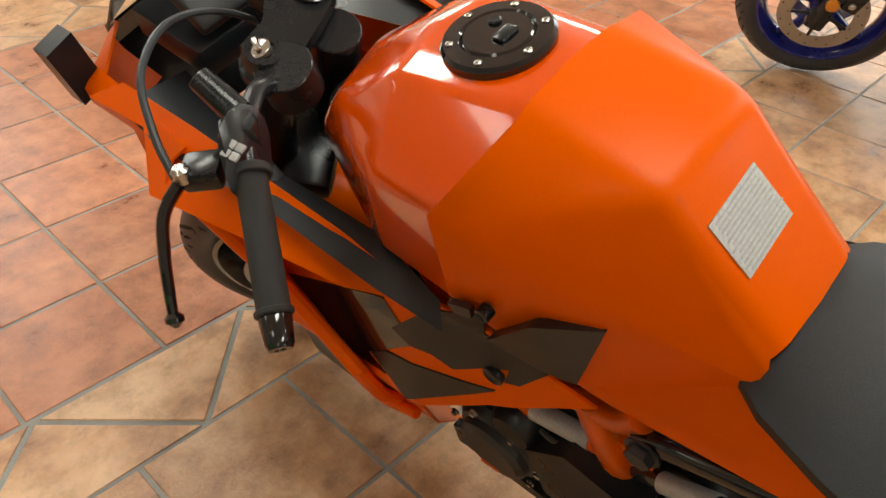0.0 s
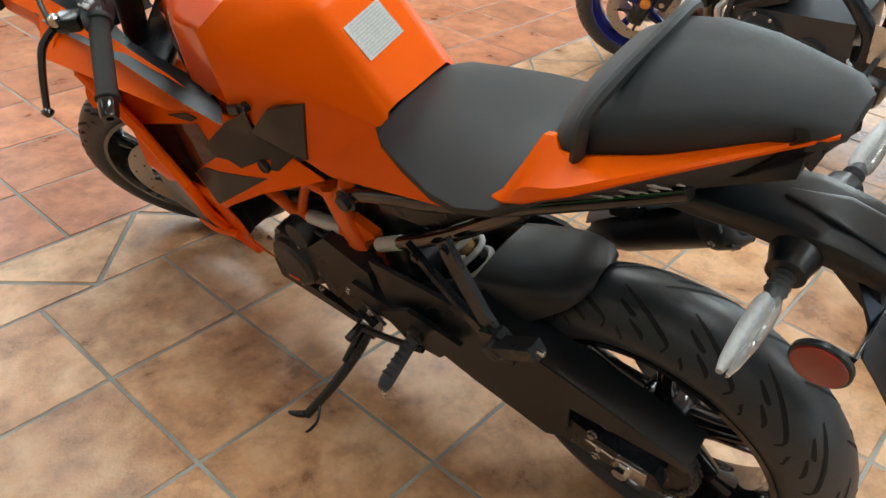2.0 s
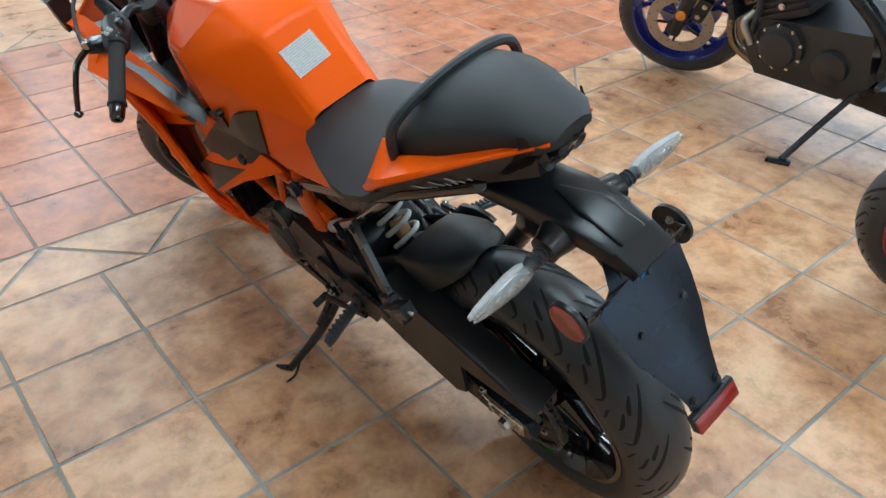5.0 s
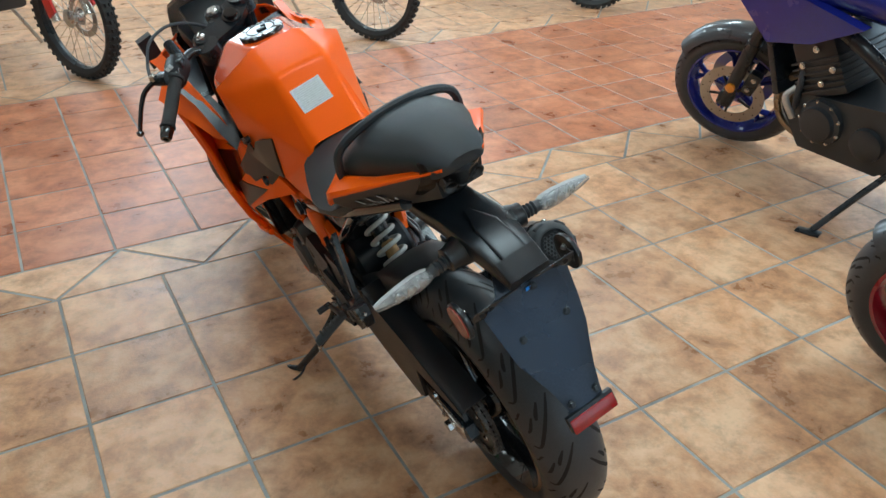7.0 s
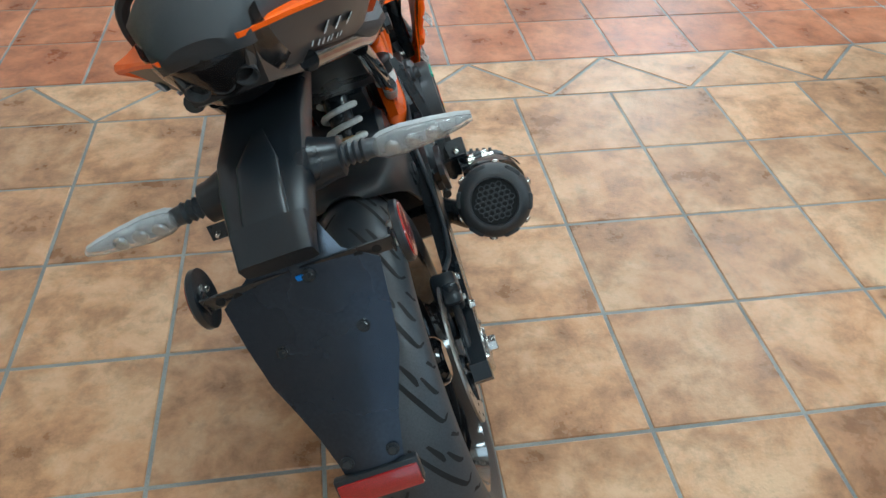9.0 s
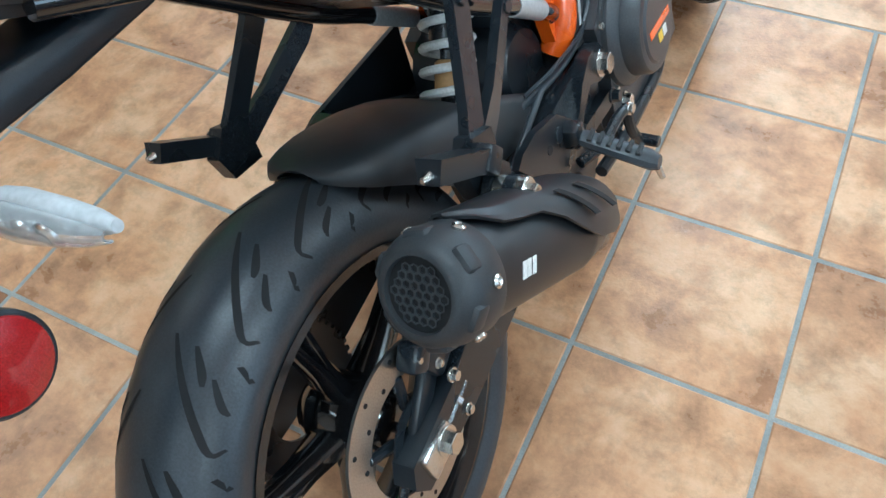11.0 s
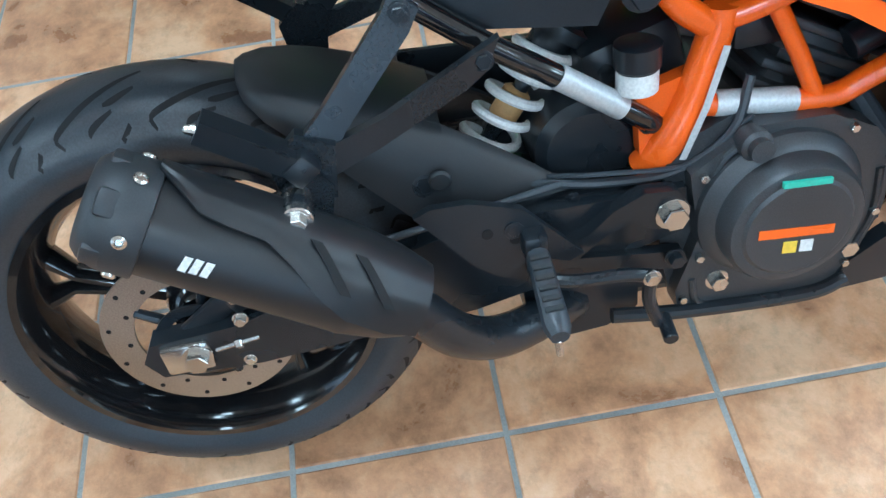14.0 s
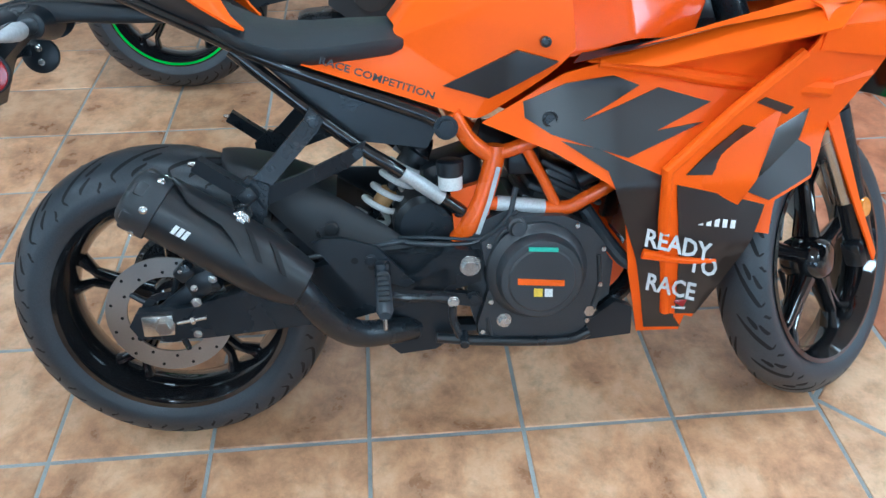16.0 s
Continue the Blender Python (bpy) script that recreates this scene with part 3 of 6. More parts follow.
part("oil_cap", spun((0.13, 0.655, 0.455), (0.165, 0.655, 0.457), [(0.018, 0), (0.018, 0.6), (0.013, 0.7), (0.013, 1), (0, 1)], 20), M_ENGINE, engine)
part("green_sticker", prism([(0.668, 0.431), (0.722, 0.426), (0.722, 0.419), (0.668, 0.424)], 0.1860, 0.1912, 0), M_GREENST, engine)
part("orange_sticker", prism([(0.648, 0.372), (0.735, 0.362), (0.735, 0.350), (0.648, 0.360)], 0.1895, 0.1912, 0), M_FRAME, engine)
part("yellow_sticker", prism([(0.678, 0.350), (0.694, 0.348), (0.694, 0.332), (0.678, 0.334)], 0.1895, 0.1912, 0), M_YELLOW, engine)
part("white_sticker", prism([(0.698, 0.348), (0.713, 0.346), (0.713, 0.330), (0.698, 0.332)], 0.1895, 0.1912, 0), M_WHITE, engine)
part("alternator_cover", spun((-0.100, 0.778, 0.338), (-0.158, 0.778, 0.338), [(0.082, 0), (0.080, 0.4), (0.070, 0.62), (0.062, 0.66), (0.060, 0.85), (0.050, 0.98), (0.0, 1)], 48), M_ENGINE, engine, "dark round alternator cover")
part("sprocket_cover", join(prism([(0.53, 0.46), (0.53, 0.33), (0.60, 0.28), (0.69, 0.30), (0.71, 0.42), (0.64, 0.49)], -0.142, -0.10, 0.012), spun((-0.10, 0.735, 0.440), (-0.145, 0.735, 0.440), [(0.042, 0), (0.040, 0.6), (0.030, 0.95), (0, 1)], 32)), M_PLASTIC, engine)
part("left_case_bolt", [*[bolt((-0.140, 0.778 + 0.080 * math.cos(a), 0.338 + 0.080 * math.sin(a)), (-1, 0, 0), 0.005) for a in [0.3 + 0.9 * k for k in range(7)]]], M_STEEL, engine)
part("orange_mark", prism([(0.765, 0.300), (0.80, 0.296), (0.80, 0.291), (0.765, 0.295)], -0.1595, -0.1565, 0), M_FRAME, engine)
head = part("cylinder", box((0, 0.755, 0.47), (0.12, 0.11, 0.12), (-28, 0, 0), 0.01), M_ENGINE, engine, "finned black cylinder")
part("cooling_fin", [box((0, 0.745 + 0.012 * k, 0.455 + 0.022 * k), (0.15, 0.15, 0.012), (-28, 0, 0), 0.004) for k in range(5)], M_ENGINE, head)
part("cylinder_head", box((0, 0.80, 0.585), (0.145, 0.15, 0.075), (-28, 0, 0), 0.012), M_ENGINE, engine)
part("throttle_body", [rod((0, 0.70, 0.56), (0, 0.60, 0.60), 0.032, seg=20), box((0.06, 0.68, 0.56), (0.05, 0.06, 0.05), (0, 0, 0), 0.008), rod((0.085, 0.78, 0.52), (0.085, 0.85, 0.55), 0.02, seg=14)], M_PLASTIC, bike)
part("radiator", join(box((0, 0.955, 0.50), (0.28, 0.03, 0.30), (-12, 0, 0), 0.006), box((0.15, 0.955, 0.50), (0.03, 0.045, 0.30), (-12, 0, 0), 0.008), box((-0.15, 0.955, 0.50), (0.03, 0.045, 0.30), (-12, 0, 0), 0.008)), M_SATIN, bike, "black radiator")
part("radiator_hose", tube([(0.12, 0.92, 0.40), (0.13, 0.88, 0.36), (0.10, 0.84, 0.40), (0.08, 0.80, 0.46)], 0.014), M_RUBBER, bike)
part("header_pipe", tube([(0.0, 0.87, 0.54), (0.0, 0.94, 0.46), (0.02, 0.93, 0.30), (0.03, 0.85, 0.225), (0.04, 0.70, 0.20), (0.05, 0.52, 0.215)], 0.02), M_SATIN, bike)
part("catalyser_box", prism([(0.395, 0.29), (0.40, 0.225), (0.43, 0.195), (0.50, 0.20), (0.54, 0.225), (0.54, 0.30), (0.44, 0.31)], -0.06, 0.115, 0.018), M_PLASTIC, bike, "black exhaust box under the engine")
part("link_pipe", tube([(0.10, 0.46, 0.245), (0.145, 0.40, 0.262), (0.175, 0.35, 0.280), (0.205, 0.305, 0.325), (0.222, 0.268, 0.385), (0.225, 0.25, 0.41)], 0.0255, 16), M_SATIN, bike, "black exhaust link pipe")
skid = part("side_rail", join(tube([(0.135, 0.50, 0.235), (0.14, 0.60, 0.222), (0.14, 0.75, 0.210), (0.14, 0.80, 0.225)], 0.010, 10), prism([(0.775, 0.205), (0.885, 0.212), (0.885, 0.270), (0.85, 0.285), (0.80, 0.250)], 0.118, 0.140, 0.006)), M_PLASTIC, bike)
part("side_rail_left", join(prism([(0.60, 0.215), (0.885, 0.212), (0.885, 0.270), (0.85, 0.285), (0.80, 0.250), (0.60, 0.235)], -0.135, -0.118, 0.006)), M_PLASTIC, bike)

# muffler
mf, me_ = Vector((0.228, 0.268, 0.400)), Vector((0.219, 0.012, 0.583))
ax = (me_ - mf).normalized()
muf = part("muffler", spun(mf, me_, [(0.024, 0), (0.034, 0.02), (0.043, 0.10), (0.0490, 0.22), (0.0500, 0.24), (0.0495, 0.26), (0.0495, 0.55), (0.0495, 0.86), (0.049, 0.88)], 48), M_MUFFLER, bike, "short matte black muffler")
part("end_cap", spun(me_ - ax * 0.048, me_ + ax * 0.008, [(0.049, 0), (0.0535, 0.02), (0.0545, 0.06), (0.0545, 0.46), (0.0530, 0.64), (0.0480, 0.86), (0.0410, 0.98), (0.0375, 1.0), (0.0345, 1.0), (0.0335, 0.90), (0.0, 0.90)], 56), M_CAP, muf, "dark plastic end cap with a round mesh")
mm, _ = along(me_ + ax * 0.0022, me_ + ax)
# black disc paints the shade behind the mesh
part("grille_back", spun(me_ + ax * 0.0010, me_ + ax * 0.0030, [(0.0332, 0), (0.0332, 1), (0, 1)], 36), M_RECESS_SHADE, muf)
holes = [mm @ Vector((0.0085 * (i + 0.5 * (j % 2)), 0.0074 * j, 0)) for i in range(-4, 5) for j in range(-4, 5) if (i + 0.5 * (j % 2)) ** 2 * 1.0 + (0.87 * j) ** 2 < 11.5]
grille = bmesh.new()
for h in holes:
    ring_o = [h + 0.0050 * (math.cos(a) * (mm.to_3x3() @ Vector((1, 0, 0))) + math.sin(a) * (mm.to_3x3() @ Vector((0, 1, 0)))) for a in [radians(30 + 60 * k) for k in range(6)]]
    ring_i = [h + (p - h) * 0.72 for p in ring_o]
    vo, vi = [grille.verts.new(p + ax * 0.003) for p in ring_o], [grille.verts.new(p + ax * 0.003) for p in ring_i]
    vb = [grille.verts.new(p - ax * 0.002) for p in ring_i]
    for k in range(6):
        j = (k + 1) % 6
        grille.faces.new((vo[k], vo[j], vi[j], vi[k]))
        grille.faces.new((vi[k], vi[j], vb[j], vb[k]))
part("mesh_grille", grille, M_CAP, muf)
mbolts = []
for k in range(6):
    a = radians(60 * k + 12)
    d = mm.to_3x3() @ Vector((math.cos(a), math.sin(a), 0))
    mbolts.append(spun(me_ - ax * 0.030 + d * 0.0530, me_ - ax * 0.030 + d * 0.0585, [(0.0065, 0), (0.0065, 0.7), (0.004, 1), (0.003, 0.6), (0, 0.6)], 12))
    part("cap_rib", moved(box((0.0485, 0, -0.014), (0.012, 0.026, 0.020), bevel=0.005), mm @ Matrix.Rotation(a + 0.52, 4, "Z")), M_CAP, muf)
part("cap_bolt", [*mbolts], M_STEEL, muf)


def on_muffler(s, deg, r):
    """A place round the muffler: s from its front to its end, deg from straight out to the right, upwards."""
    up = ax.cross(Vector((1, 0, 0))).normalized()
    up = up if up.z > 0 else -up
    out = up.cross(ax).normalized()
    out = out if out.x > 0 else -out
    a = radians(deg)
    return mf.lerp(me_, s) + r * (math.cos(a) * out + math.sin(a) * up)


def shield_mesh():
    secs = []
    for s, lo, hi in ((0.02, -2, 132), (0.12, -4, 132), (0.26, 2, 130), (0.36, 16, 128), (0.46, 36, 126), (0.55, 50, 124), (0.66, 52, 122), (0.74, 56, 120), (0.81, 74, 116), (0.87, 92, 112)):
        lift = 0.005 + 0.003 * math.sin(math.pi * min(s / 0.9, 1))
        secs.append([on_muffler(s, lo + (hi - lo) * k / 12, lerp(s, [0, 0.1, 0.22, 1], [0.040, 0.047, 0.052, 0.0515]) + lift + (0.0025 if 2 < k < 10 else 0)) for k in range(13)])
    return shell(loft(secs, closed=False, caps=False), 0.003)


sh = part("heat_shield", shield_mesh(), M_MUFFLER, muf, "black muffler heat shield with slots", 40)
# black strips laid on the shield paint the shade of its slots
for s in (0.20, 0.34):
    slot = loft([[on_muffler(s + ds + (dd - 40) * 0.0035, dd, lerp(s, [0.2, 0.4], [0.0640, 0.0655])) for ds in (-0.018, 0.018)] for dd in range(26, 68, 6)], closed=False, caps=False)
    part("slot", shell(slot, 0.0012), M_RECESS_SHADE, sh)
for k in range(3):
    lg = [on_muffler(0.71 - 0.030 * k + u, v, 0.0501) for u, v in ((0.012, -4), (0.034, -4), (0.026, 14), (0.004, 14))]
    b = bmesh.new()
    b.faces.new([b.verts.new(p) for p in lg])
    part("white_mark", shell(b, 0.001), M_WHITE, muf, "white painted mark")
part("muffler_bracket", join(prism([(0.160, 0.490), (0.200, 0.485), (0.215, 0.535), (0.195, 0.565), (0.165, 0.535)], 0.188, 0.198, 0.003), spun((0.190, 0.179, 0.534), (0.226, 0.179, 0.534), [(0.016, 0), (0.016, 0.25), (0.011, 0.3), (0.011, 0.6), (0.016, 0.65), (0.016, 1)], 20)), M_SATIN, bike)
part("muffler_bolt", join(rod((0.20, 0.179, 0.534), (0.236, 0.179, 0.534), 0.015, seg=18), bolt((0.235, 0.179, 0.534), (1, 0, 0), 0.0085, 0.010), rod((0.166, 0.179, 0.534), (0.20, 0.179, 0.534), 0.006, seg=8)), M_STEEL, bike)

# subframe, hangers, pegs
for sx in (1, -1):
    part("subframe_tube", [tube([(sx * 0.125, 0.545, 0.636), (sx * 0.125, 0.489, 0.669), (sx * 0.125, 0.336, 0.731), (sx * 0.118, 0.216, 0.782), (sx * 0.105, 0.13, 0.825), (sx * 0.07, -0.02, 0.895)], 0.0125, 12), tube([(sx * 0.094, 0.562, 0.474), (sx * 0.100, 0.535, 0.497), (sx * 0.110, 0.445, 0.567), (sx * 0.110, 0.379, 0.614), (sx * 0.112, 0.304, 0.677), (sx * 0.112, 0.218, 0.755), (sx * 0.110, 0.18, 0.79)], 0.0125, 12)], M_GLOSSBLK, bike, "gloss black steel subframe tube")
    part("foil_label", rod((sx * 0.1015, 0.5235, 0.506), (sx * 0.109, 0.4525, 0.5615), 0.0138, seg=20, bevel=0.0003), M_LABEL, bike, "silver label wrapped round the tube")
    part("subframe_bolt", [bolt((sx * 0.098, 0.556, 0.478), (sx, 0, 0), 0.010, 0.008), bolt((sx * 0.138, 0.531, 0.645), (sx, 0, 0), 0.016, 0.012)], M_SATIN, bike)
    hang = part("peg_hanger", join(soften(loft([[Vector(p) + Vector((sx * 0.006 * g, 0, 0)) + Vector(u) * h for g, h in ((1, 1), (1, -1), (-1, -1), (-1, 1))] for p, u in (((sx * 0.140, 0.312, 0.682), (0, 0.011, -0.011)), ((sx * 0.145, 0.300, 0.664), (0, 0.0110, -0.0110)), ((sx * 0.168, 0.225, 0.590), (0, 0.0105, -0.0105)), ((sx * 0.176, 0.195, 0.558), (0, 0.017, -0.012)))]), 0.003), soften(loft([[Vector(p) + Vector((sx * 0.006 * g, 0, 0)) + Vector(u) * h for g, h in ((1, 1), (1, -1), (-1, -1), (-1, 1))] for p, u in (((sx * 0.143, 0.384, 0.616), (0, 0.008, 0.016)), ((sx * 0.146, 0.365, 0.606), (0, 0.008, 0.018)), ((sx * 0.165, 0.270, 0.570), (0, 0.004, 0.015)), ((sx * 0.176, 0.195, 0.548), (0, 0.004, 0.018)))]), 0.003), prism([(0.165, 0.530), (0.215, 0.520), (0.225, 0.575), (0.19, 0.590), (0.16, 0.565)], sx * 0.165, sx * 0.187, 0.006)), M_SATIN, bike, "black cast passenger peg hanger")
    part("hanger_bolt", [bolt((sx * 0.149, 0.304, 0.671), (sx, 0, 0), 0.008, 0.005), bolt((sx * 0.150, 0.374, 0.612), (sx, 0, 0), 0.008, 0.005)], M_SATIN, hang)
    peg_a, peg_b = Vector((sx * 0.188, 0.190, 0.563)), Vector((sx * 0.190, 0.112, 0.622))
    peg = part("passenger_peg", join(loft([[c + Vector((sx * 0.012 * a, 0, 0)) + Vector((0, 0.0072, 0.0096)) * b for a, b in ((-1, -1), (1, -1), (1.2, 1), (-1.2, 1))] for c in (peg_a, peg_a.lerp(peg_b, 0.15), peg_a.lerp(peg_b, 0.85), peg_b)]), box(peg_a, (0.034, 0.03, 0.026), (35, 0, 0), 0.005)), M_PLASTIC, bike, "folded black passenger foot peg")
    part("peg_tread", [box(peg_a.lerp(peg_b, 0.22 + 0.11 * k) + Vector((0, 0.0035, 0.0058)), (0.026, 0.005, 0.004), (-36, 0, 20 if k % 2 else -20), 0.001) for k in range(7)], M_GRIP, peg)
    part("peg_end", rod(peg_b - Vector((0, 0.0, 0.004)), peg_b + Vector((0, -0.012, 0.0)), 0.006, 0.004, 10), M_STEEL, peg)
part("data_label", box((-0.1885, 0.192, 0.553), (0.0012, 0.026, 0.026), (-12, 0, 0), 0), M_LABEL, bike, "small silver data label")

# rider controls at the feet
part("heel_plate", join(prism([(0.281, 0.454), (0.300, 0.462), (0.340, 0.460), (0.396, 0.440), (0.462, 0.364), (0.446, 0.356), (0.402, 0.372), (0.370, 0.350), (0.340, 0.372)], 0.146, 0.156, 0.004)), M_PLASTIC, bike, "black heel plate")
part("heel_plate_left", join(prism([(0.30, 0.44), (0.42, 0.45), (0.50, 0.39), (0.44, 0.345), (0.36, 0.355)], -0.162, -0.152, 0.004), prism([(0.40, 0.40), (0.58, 0.41), (0.60, 0.36), (0.42, 0.345)], -0.152, -0.125, 0.006)), M_PLASTIC, bike, "black heel plate")
# thin black discs paint the dark of the heel plate's holes
part("plate_hole", [rod((0.1555, y, z), (0.1568, y, z), 0.0065, seg=14, bevel=0) for y, z in ((0.356, 0.416), (0.386, 0.402))], M_RECESS_SHADE, bike)
part("hugger_stud", spun((0.102, 0.318, 0.462), (0.108, 0.318, 0.462), [(0.013, 0), (0.013, 0.6), (0.010, 1), (0, 1)], 20), M_HUGGER, hug)
part("rider_hanger", join(prism([(0.395, 0.378), (0.430, 0.366), (0.470, 0.378), (0.500, 0.404), (0.535, 0.420), (0.572, 0.416), (0.588, 0.390), (0.580, 0.362), (0.552, 0.366), (0.520, 0.384), (0.490, 0.372), (0.455, 0.345), (0.405, 0.340)], 0.126, 0.146, 0.005), prism([(0.40, 0.352), (0.585, 0.322), (0.592, 0.304), (0.575, 0.298), (0.40, 0.330)], 0.124, 0.140, 0.005)), M_SATIN, bike, "black cast rider peg hanger")
part("pivot_bolt", bolt((0.146, 0.567, 0.385), (1, 0, 0), 0.015, 0.014), M_STEEL, bike, "large bright swingarm pivot bolt")
part("bracket_bolt", [bolt((0.148, 0.572, 0.322), (1, 0, 0), 0.009, 0.012), bolt((0.157, 0.385, 0.415), (1, 0, 0), 0.008, 0.002), bolt((0.157, 0.405, 0.398), (1, 0, 0), 0.008, 0.002)], M_SATIN, bike)
for sx in (1, -1):
    fp = part("foot_peg", join(loft([[Vector((sx * x, 0.405 - 0.02 * (x - 0.16), z)) + Vector((0, 0.013 * k * math.cos(a), 0.010 * k * math.sin(a))) for a in [2 * math.pi * j / 10 for j in range(10)]] for x, z, k in ((0.17, 0.396, 0.7), (0.18, 0.392, 1.0), (0.262, 0.362, 1.15), (0.272, 0.358, 0.8))])), M_RUBBER, bike, "black rubber rider foot peg")
    part("peg_rib", [box((sx * (0.19 + 0.012 * k), 0.404, 0.3995 - 0.0042 * k), (0.006, 0.020, 0.004), (0, sx * 18, 0), 0.001) for k in range(6)], M_GRIP, fp)
    part("peg_mount", join(box((sx * 0.163, 0.405, 0.398), (0.03, 0.028, 0.032), (0, 0, 0), 0.006)), M_SATIN, fp)
    part("peg_feeler", rod((sx * 0.268, 0.402, 0.352), (sx * 0.272, 0.402, 0.332), 0.005, 0.004, 8), M_STEEL, fp)
pedal = part("brake_pedal", join(tube([(0.165, 0.40, 0.352), (0.18, 0.44, 0.347), (0.182, 0.50, 0.342), (0.184, 0.53, 0.335)], 0.008, 10), tube([(0.184, 0.53, 0.338), (0.185, 0.528, 0.30), (0.188, 0.54, 0.262)], 0.008, 10), rod((0.178, 0.548, 0.262), (0.215, 0.545, 0.258), 0.009, seg=12)), M_SATIN, bike, "black brake pedal")
part("pedal_bolt", bolt((0.190, 0.529, 0.336), (1, 0, 0), 0.008, 0.006), M_STEEL, pedal)
part("gear_lever", join(tube([(-0.165, 0.40, 0.35), (-0.175, 0.48, 0.335), (-0.18, 0.56, 0.315)], 0.007, 10), rod((-0.175, 0.56, 0.315), (-0.215, 0.56, 0.312), 0.009, seg=12), tube([(-0.16, 0.50, 0.345), (-0.15, 0.56, 0.36), (-0.14, 0.60, 0.37)], 0.004, 8)), M_SATIN, bike, "black gear lever")
part("linkage_bolt", [bolt((-0.16, 0.566, 0.30), (-1, 0, 0), 0.009, 0.01), bolt((-0.15, 0.60, 0.37), (-1, 0, 0), 0.006), bolt((-0.155, 0.545, 0.345), (-1, 0, 0), 0.006)], M_STEEL, bike)
stand = part("side_stand", join(tube([(-0.145, 0.572, 0.275), (-0.19, 0.580, 0.228), (-0.26, 0.605, 0.165), (-0.328, 0.640, 0.104)], 0.0125, 12, taper=0.010), prism([(0.545, 0.30), (0.60, 0.30), (0.60, 0.25), (0.56, 0.245)], -0.16, -0.13, 0.006)), M_SATIN, bike, "black side stand holding the motorcycle")
part("stand_foot", moved(join(box((0, 0, 0), (0.036, 0.075, 0.008), bevel=0.003), rod((-0.01, 0.02, 0.004), (0.012, -0.01, 0.02), 0.008, seg=10)), pose(-0.345, 0.655, 0.0935, 0, 16.3, -12)), M_SATIN, stand)
part("stand_loop", tube([(-0.30, 0.618, 0.130), (-0.335, 0.600, 0.118), (-0.375, 0.620, 0.100), (-0.370, 0.645, 0.093)], 0.0035, 8), M_SATIN, stand)
part("stand_spring", tube([(-0.165, 0.575, 0.30), (-0.18, 0.585, 0.26), (-0.22, 0.595, 0.215)], 0.0065, 8), M_SATIN, stand)

# trellis frame
for sx in (1, -1):
    F = lambda y, z, x=0.1: (sx * x, y, z)
    part("frame_tube", [tube([F(0.555, 0.415, 0.085), F(0.575, 0.45), F(0.60, 0.50), F(0.622, 0.575), F(0.625, 0.60)], 0.021, 14, taper=0.018), tube([F(0.545, 0.665, 0.115), F(0.575, 0.615, 0.108), F(0.615, 0.58)], 0.015, 12)], M_FRAME, bike, "orange steel trellis frame")
    part("frame_tube", [tube([F(0.60, 0.492), F(0.74, 0.474, 0.108), F(0.79, 0.490, 0.112), F(0.86, 0.535, 0.115), F(0.96, 0.64, 0.09)], 0.0135, 12)], M_FRAME, bike)
    part("frame_tube", [tube([F(0.618, 0.582), F(0.68, 0.602, 0.11), F(0.80, 0.66, 0.12), F(0.95, 0.76, 0.07)], 0.0135, 12), tube([F(0.675, 0.60, 0.11), F(0.71, 0.535, 0.11), F(0.738, 0.478, 0.108)], 0.010, 12, curved=False)], M_FRAME, bike)
    part("frame_plate", prism([(0.54, 0.515), (0.545, 0.44), (0.565, 0.40), (0.60, 0.42), (0.615, 0.48), (0.60, 0.53)], sx * 0.078, sx * 0.098, 0.006), M_FRAME, bike)
    part("foil_label", rod(F(0.625, 0.4892, 0.1012), F(0.715, 0.4775, 0.1065), 0.0146, seg=18, bevel=0.0003), M_LABEL, bike, "silver label wrapped round the frame")
part("frame_label", loft([[(0.1205, 0.582, 0.438), (0.1205, 0.590, 0.436)], [(0.1225, 0.604, 0.50), (0.1225, 0.612, 0.497)], [(0.121, 0.622, 0.565), (0.121, 0.630, 0.563)]], closed=False, caps=False), M_LABEL, bike, "silver identification label")
res = part("brake_reservoir", spun((0.10, 0.54, 0.525), (0.10, 0.54, 0.578), [(0.018, 0), (0.022, 0.1), (0.022, 0.45), (0.025, 0.5), (0.025, 0.95), (0.02, 1), (0, 1)], 24), M_PLASTIC, bike, "brake fluid reservoir")
part("fluid", spun((0.10, 0.54, 0.524), (0.10, 0.54, 0.548), [(0.0, 0), (0.0225, 0.0), (0.0225, 1), (0, 1)], 24), M_WHITE, res)
part("cable", [tube([(0.09, 0.42, 0.425), (0.11, 0.50, 0.42), (0.115, 0.58, 0.42), (0.12, 0.64, 0.46), (0.11, 0.66, 0.52)], 0.0055, 8), tube([(0.09, 0.44, 0.43), (0.115, 0.50, 0.435), (0.12, 0.60, 0.43), (0.125, 0.66, 0.48)], 0.003, 6), tube([(-0.10, 0.62, 0.50), (-0.12, 0.66, 0.46), (-0.11, 0.74, 0.46), (-0.10, 0.80, 0.52)], 0.005, 8)], M_RUBBER, bike)
part("electrics_tray", join(prism([(0.53, 0.655), (0.50, 0.60), (0.38, 0.62), (0.30, 0.69), (0.20, 0.79), (0.40, 0.73)], -0.095, 0.095, 0.01), box((0, 0.46, 0.72), (0.16, 0.14, 0.08), (0, 0, 0), 0.01)), M_PLASTIC, bike, "black plastic tray under the seat")

